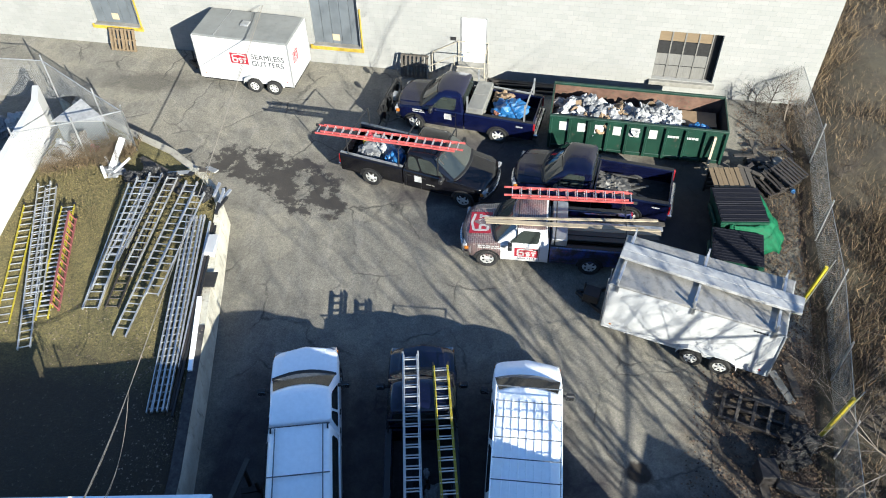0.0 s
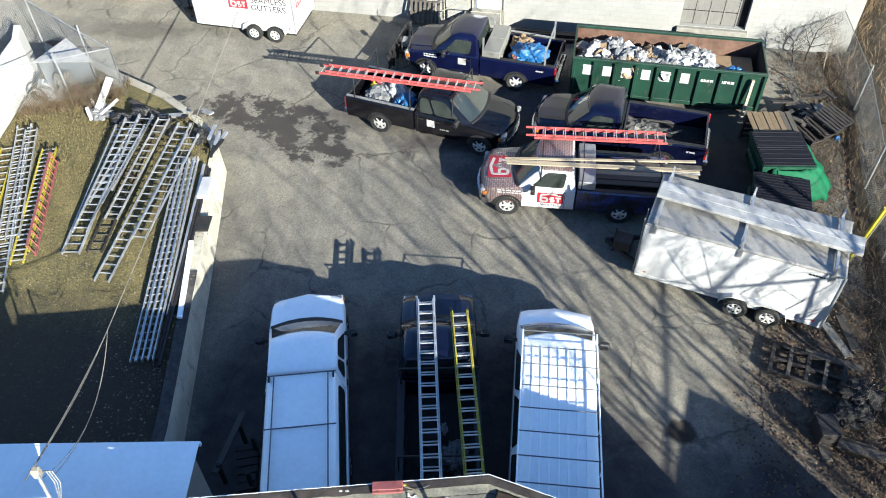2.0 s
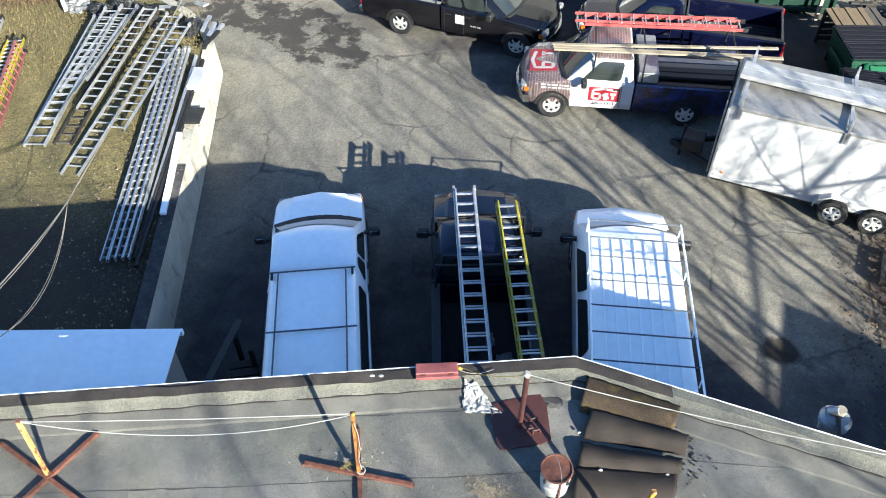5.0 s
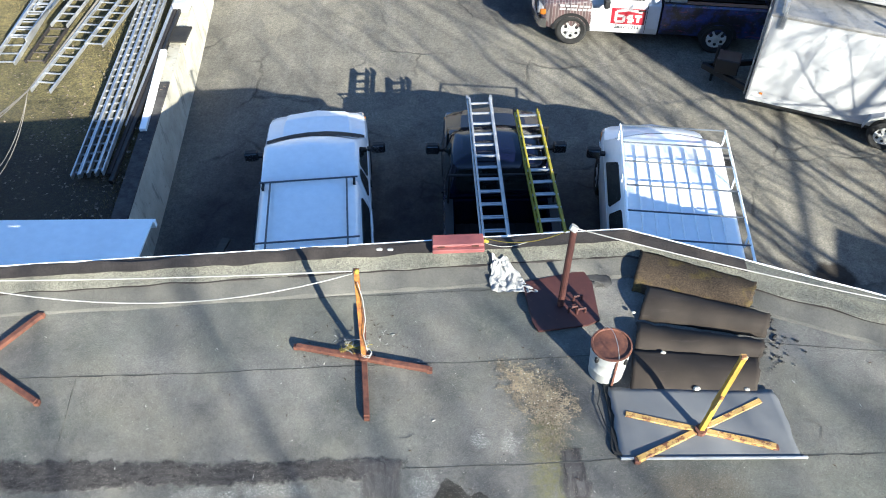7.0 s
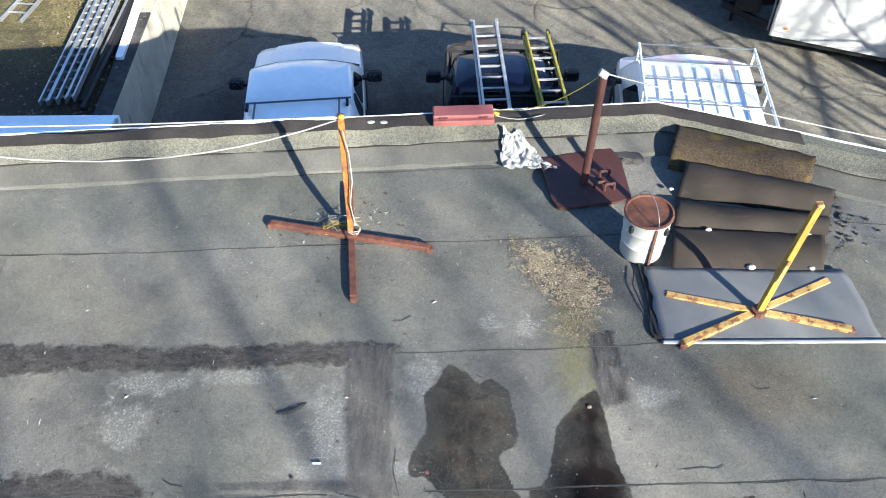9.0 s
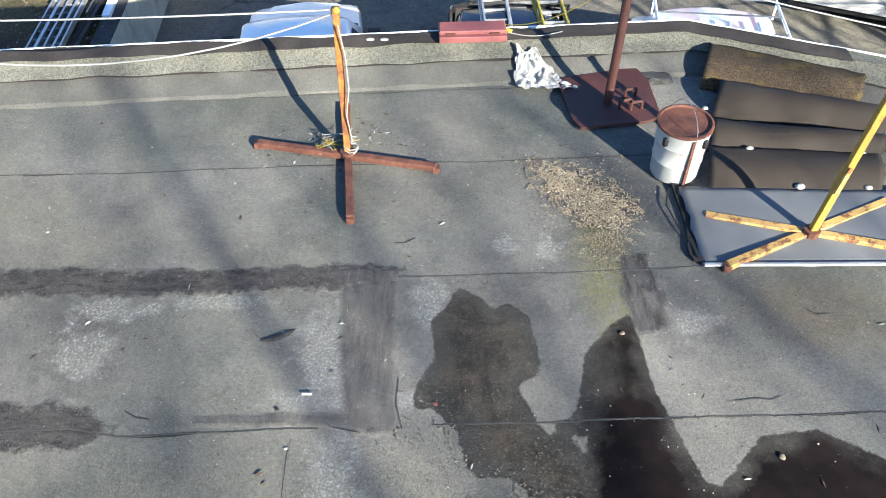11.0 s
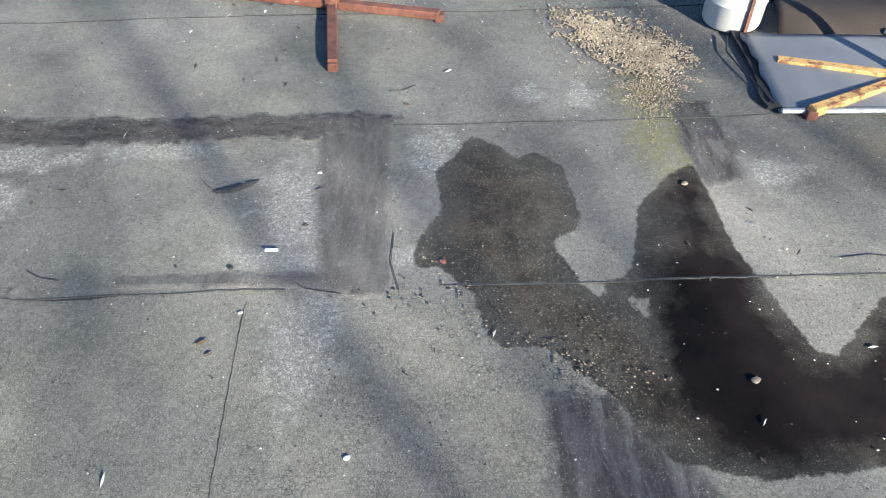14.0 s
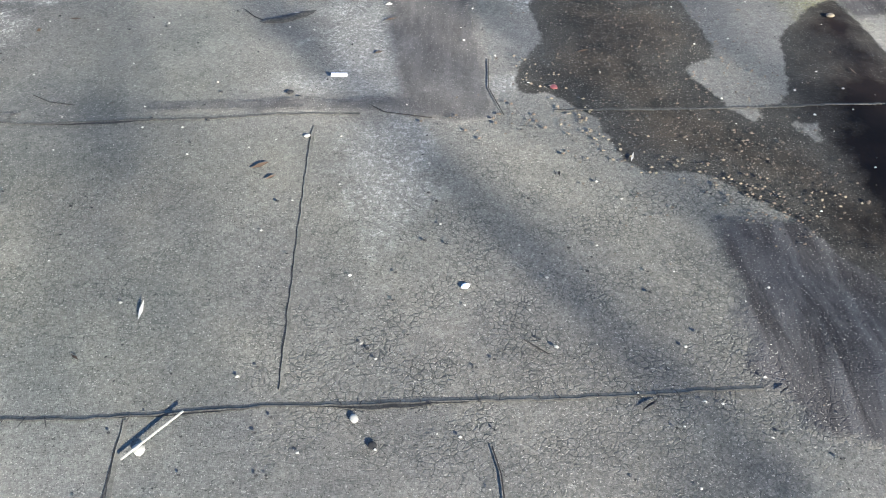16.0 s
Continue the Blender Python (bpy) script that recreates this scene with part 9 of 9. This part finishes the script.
edge_ = [(10.35, 19.25), (10.46, 18.9), (10.47, 18.2), (10.46, 17.55), (10.2, 17.42), (9.7, 17.40), (9.1, 17.42)]
outer = [(10.75, 19.30), (11.0, 18.9), (11.12, 18.2), (11.15, 17.5), (10.9, 16.95), (10.1, 16.95), (9.2, 17.2)]
NU, NV = 36, 9
for i in range(NU + 1):
    f = i / NU * (len(edge_) - 1)
    k = min(len(edge_) - 2, int(f))
    a, b = Vector(edge_[k]).lerp(Vector(edge_[k + 1]), f - k), Vector(outer[k]).lerp(Vector(outer[k + 1]), f - k)
    for j in range(NV + 1):
        t = j / NV
        p = a.lerp(b, t)
        w_ = 0.07 * noise.noise((f * 2.3, t * 2.0, 5.0)) + 0.05 * math.sin(f * 9.0) * t
        vs.append((p.x + w_, p.y + 0.7 * w_, max(0.04, 1.08 - 0.85 * t ** 1.5 + w_)))
for i in range(NU):
    for j in range(NV):
        q_ = i * (NV + 1) + j
        fs.append((q_, q_ + NV + 1, q_ + NV + 2, q_ + 1))
o = tagged(raw("green_tarp", vs, fs, M_GTARP, smooth=True), "creased green tarpaulin hanging from a waste bin", "tarpaulin")
md = o.modifiers.new("thickness", "SOLIDIFY")
md.thickness = 0.012
for k in range(4):
    pallet(pose(11.3 + 0.28 * k, 20.3 + 0.12 * k, 0.02 + 0.16 * k, 4 + 3 * k, 6, 20 + 7 * k), "dark wet pallet in a loose stack", M_DARKWOOD)
rr = random.Random(12)
for k in range(16):
    bm = bmnew()
    x, y = 11.2 + rr.uniform(-0.5, 1.3), 21.3 + rr.uniform(-1.2, 0.9)
    a = rr.uniform(0, 3.1)
    l_ = rr.uniform(0.4, 1.0)
    box(bm, (0, 0, 0), (l_, 0.14, 0.05), pose(x, y, 0.25 + rr.uniform(0, 0.5), rr.uniform(-15, 15), rr.uniform(-15, 15), math.degrees(a)), 0.005)
    tagged(part("broken_board", bm, rr.choice((M_DARKWOOD, M_OLDWOOD, M_DARKWOOD))), "broken dark board on a waste heap", "board", "broken boards on the heap")
for x, y, s in ((11.4, 21.75, (0.9, 0.35, 0.3)), (12.05, 21.5, (0.4, 0.55, 0.35)), (11.8, 21.2, (0.35, 0.3, 0.3))):
    bm = bmnew()
    box(bm, (0, 0, s[2] / 2), s, pose(x, y, 0.05, 0, 0, R.uniform(-25, 25)), 0.03)
    tagged(part("stone_block", bm, M_OLDWOOD if s[0] > 0.8 else M_CONC), "weathered block on the dirt", "block", "blocks on the dirt")
for k, (x, y) in enumerate(((12.2, 20.0),)):
    lump("blue_litter", (x, y, 0.25), (0.07, 0.1, 0.07), M_TARP, "scrap of blue plastic in the brush", "litter", 220 + k, rough=0.6)
# compartment frame of old timber
FRM = thing("crate_base", "dark timber grid frame lying on dirt", "timber frame", pose(8.45, 10.75, 0.05, 0, 0, -24))
for y in (-0.45, 0.0, 0.45):
    bm = bmnew()
    box(bm, (0, y, 0.09), (1.85, 0.07, 0.14), None, 0.008)
    part("long_bar", bm, M_DARKWOOD, FRM)
for k in range(5):
    bm = bmnew()
    box(bm, (-0.88 + 0.44 * k, 0, 0.13), (0.10, 0.95, 0.08), None, 0.008)
    part("cross_bar", bm, M_OLDWOOD if k in (1, 3) else M_DARKWOOD, FRM)
for k, (a, b, mat_) in enumerate((((8.6, 11.35, 0.06), (9.9, 10.75, 0.1), M_OLDWOOD), ((9.9, 12.6, 0.05), (9.95, 11.4, 0.05), M_OLDWOOD), ((9.4, 12.3, 0.05), (9.7, 11.2, 0.05), M_CONC), ((8.3, 8.9, 0.08), (9.4, 8.4, 0.1), M_PALLET), ((8.5, 8.6, 0.2), (9.5, 8.2, 0.2), M_OLDWOOD), ((8.2, 9.3, 0.05), (8.2, 8.2, 0.05), M_OLDWOOD))):
    bm = bmnew()
    beam(bm, a, b, 0.24, 0.06, bevel=0.006)
    tagged(part("old_plank", bm, mat_), "old weathered plank lying on dirt", "plank", "planks on the dirt")
lump("plastic_sheet", (9.5, 9.9, 0.2), (0.5, 0.4, 0.3), M_DARK, "dark plastic heap on the dirt", "plastic heap", 230, rough=0.5)
lump("plastic_sheet", (9.1, 9.4, 0.15), (0.5, 0.35, 0.25), M_DARK, "dark plastic heap on the dirt", "plastic heap", 231, rough=0.5)
bm = bmnew()
box(bm, (8.3, 8.9, 0.28), (0.5, 0.6, 0.5), None, 0.02)
tagged(part("old_box", bm, M_DARKWOOD), "dark open box on the dirt", "box")

# ---- beside the near building ----
M_CABLE = plain("weathered_cable", (0.42, 0.38, 0.31), 0.8, vary=0.2)
M_SHEDROOF = paint("white_metal_roofing", (0.90, 0.91, 0.92), amount=0.08, coat=0.4)
SH = thing("lean_to", "low lean-to with a white sheet metal roof", "shed")
bm = bmnew()
loft(bm, [[(-12.0, 6.42, 3.55), (-5.46, 6.56, 3.55), (-5.40, 4.9, 3.66), (-12.0, 4.6, 3.66)], [(-12.0, 6.42, 3.59), (-5.46, 6.56, 3.59), (-5.40, 4.9, 3.70), (-12.0, 4.6, 3.70)]])
part("roof_sheet", bm, M_SHEDROOF, SH)
bm = bmnew()
beam(bm, (-12.0, 6.45, 3.53), (-5.43, 6.59, 3.53), 0.06, 0.1)
part("gutter", bm, M_WHITE, SH)
bm = bmnew()
loft(bm, [[(-5.75, 6.5, 3.602), (-5.44, 6.56, 3.602), (-5.40, 4.95, 3.712), (-5.98, 4.95, 3.712)], [(-5.75, 6.5, 3.606), (-5.44, 6.56, 3.606), (-5.40, 4.95, 3.716), (-5.98, 4.95, 3.716)]])
part("hip_panel", bm, M_WHITE, SH)
for x0_, y0_, x1_, y1_ in ((-5.6, 6.4, -5.6, 4.8), (-12.0, 6.3, -5.6, 6.4)):
    bm = bmnew()
    beam(bm, (x0_, y0_, 1.76), (x1_, y1_, 1.76), 0.1, 3.5)
    part("shed_wall", bm, M_STUCCO, SH)
# timber ramp by the lean-to
bm = bmnew()
RP = thing("timber_ramp", "grey plank and dark ramp frame on asphalt", "ramp")
beam(bm, (-5.55, 8.9, 0.95), (-5.95, 7.45, 0.75), 0.14, 0.05)
part("plank", bm, M_OLDWOOD, RP)
bm = bmnew()
for k in range(6):
    beam(bm, (-5.75 + 0.05 * k, 8.3 - 0.2 * k, 0.3), (-5.2 + 0.02 * k, 8.4 - 0.2 * k, 0.3), 0.16, 0.04)
part("frame", bm, M_DARKWOOD, RP)
for x, y in ((-5.6, 8.6), (-5.9, 7.6), (-5.25, 8.3), (-5.2, 7.4)):
    bm = bmnew()
    beam(bm, (x, y, 0), (x, y, 0.85), 0.08, 0.08, up=(1, 0, 0))
    part("leg", bm, M_DARKWOOD, RP)
# adjoining white house with service mast
NB = thing("adjoining_house", "white-sided house wall adjoining the flat roof", "house")
bm = bmnew()
prism(bm, [(-13.0, 4.35), (-7.25, 4.55), (-7.2, -12), (-13.0, -12)], 0, 5.0)
part("wall", bm, M_WPAINT, NB)
bm = bmnew()
prism(bm, [(-13.1, 4.5), (-7.12, 4.7), (-7.05, -12), (-13.1, -12)], 5.0, 5.12)
part("eave", bm, M_WHITE, NB)
MS = thing("service_mast", "weathered service mast with cables at a roof corner", "electric mast")
bm = bmnew()
tube(bm, (-7.0, 4.5, 4.4), (-7.15, 4.85, 5.7), 0.03, 8)
part("pipe", bm, M_GREYMET, MS)
bm = bmnew()
box(bm, (-7.18, 4.88, 5.62), (0.14, 0.14, 0.22), None, 0.03)
part("weatherhead", bm, M_CREAM, MS)
kink = (-8.0, 9.23, 3.67)
for k in range(2):
    tagged(wire("service_cable", sag((-7.5, 4.9, 5.3), kink, 0.10 + 0.05 * k, 12) + sag(kink, (-8.15 - 0.1 * k, 28.9, 2.75), 0.12 + 0.07 * k, 30)[1:], 0.012 - 0.004 * k, M_CABLE), "pale overhead cable across lawn and yard", "cable", "overhead cables")
    tagged(wire("service_cable", sag(kink, (-7.25 - 0.15 * k, 5.1, 5.0), 0.55 + 0.15 * k, 16), 0.006, M_CABLE), "thin slack overhead cable", "cable", "overhead cables")
for k in range(3):
    wire("drip_loop", [(-7.18 + 0.04 * k, 4.9, 5.6), (-7.25 + 0.05 * k, 5.1, 5.25), (-7.2 + 0.05 * k, 5.05, 4.95), (-7.05 + 0.02 * k, 4.8, 4.9)], 0.01, M_ROPE, MS)
# yard lamp on the side wall
YL = thing("yard_lamp", "round glass yard lamp on a wall arm", "lamp")
bm = bmnew()
rings = []
for r, z in ((0.05, 4.12), (0.15, 4.10), (0.195, 4.05), (0.20, 4.0), (0.17, 3.86), (0.10, 3.78)):
    rings.append([(3.30 + r * math.cos(k * math.pi / 12), 4.92 + r * math.sin(k * math.pi / 12), z) for k in range(24)])
loft(bm, rings)
part("refractor", bm, M_LAMP, YL)
bm = bmnew()
tube(bm, (3.33, 4.94, 4.10), (3.33, 4.94, 4.22), 0.06, 12)
part("photocell", bm, M_CREAM, YL)
bm = bmnew()
tube(bm, (3.30, 4.92, 4.14), (3.10, 4.2, 4.10), 0.03, 8)
part("arm", bm, M_BLACK, YL)
bm = bmnew()
tube(bm, (3.22, 4.98, 4.10), (3.30, 4.92, 4.2), 0.05, 8)
part("ballast", bm, M_GREYMET, YL)
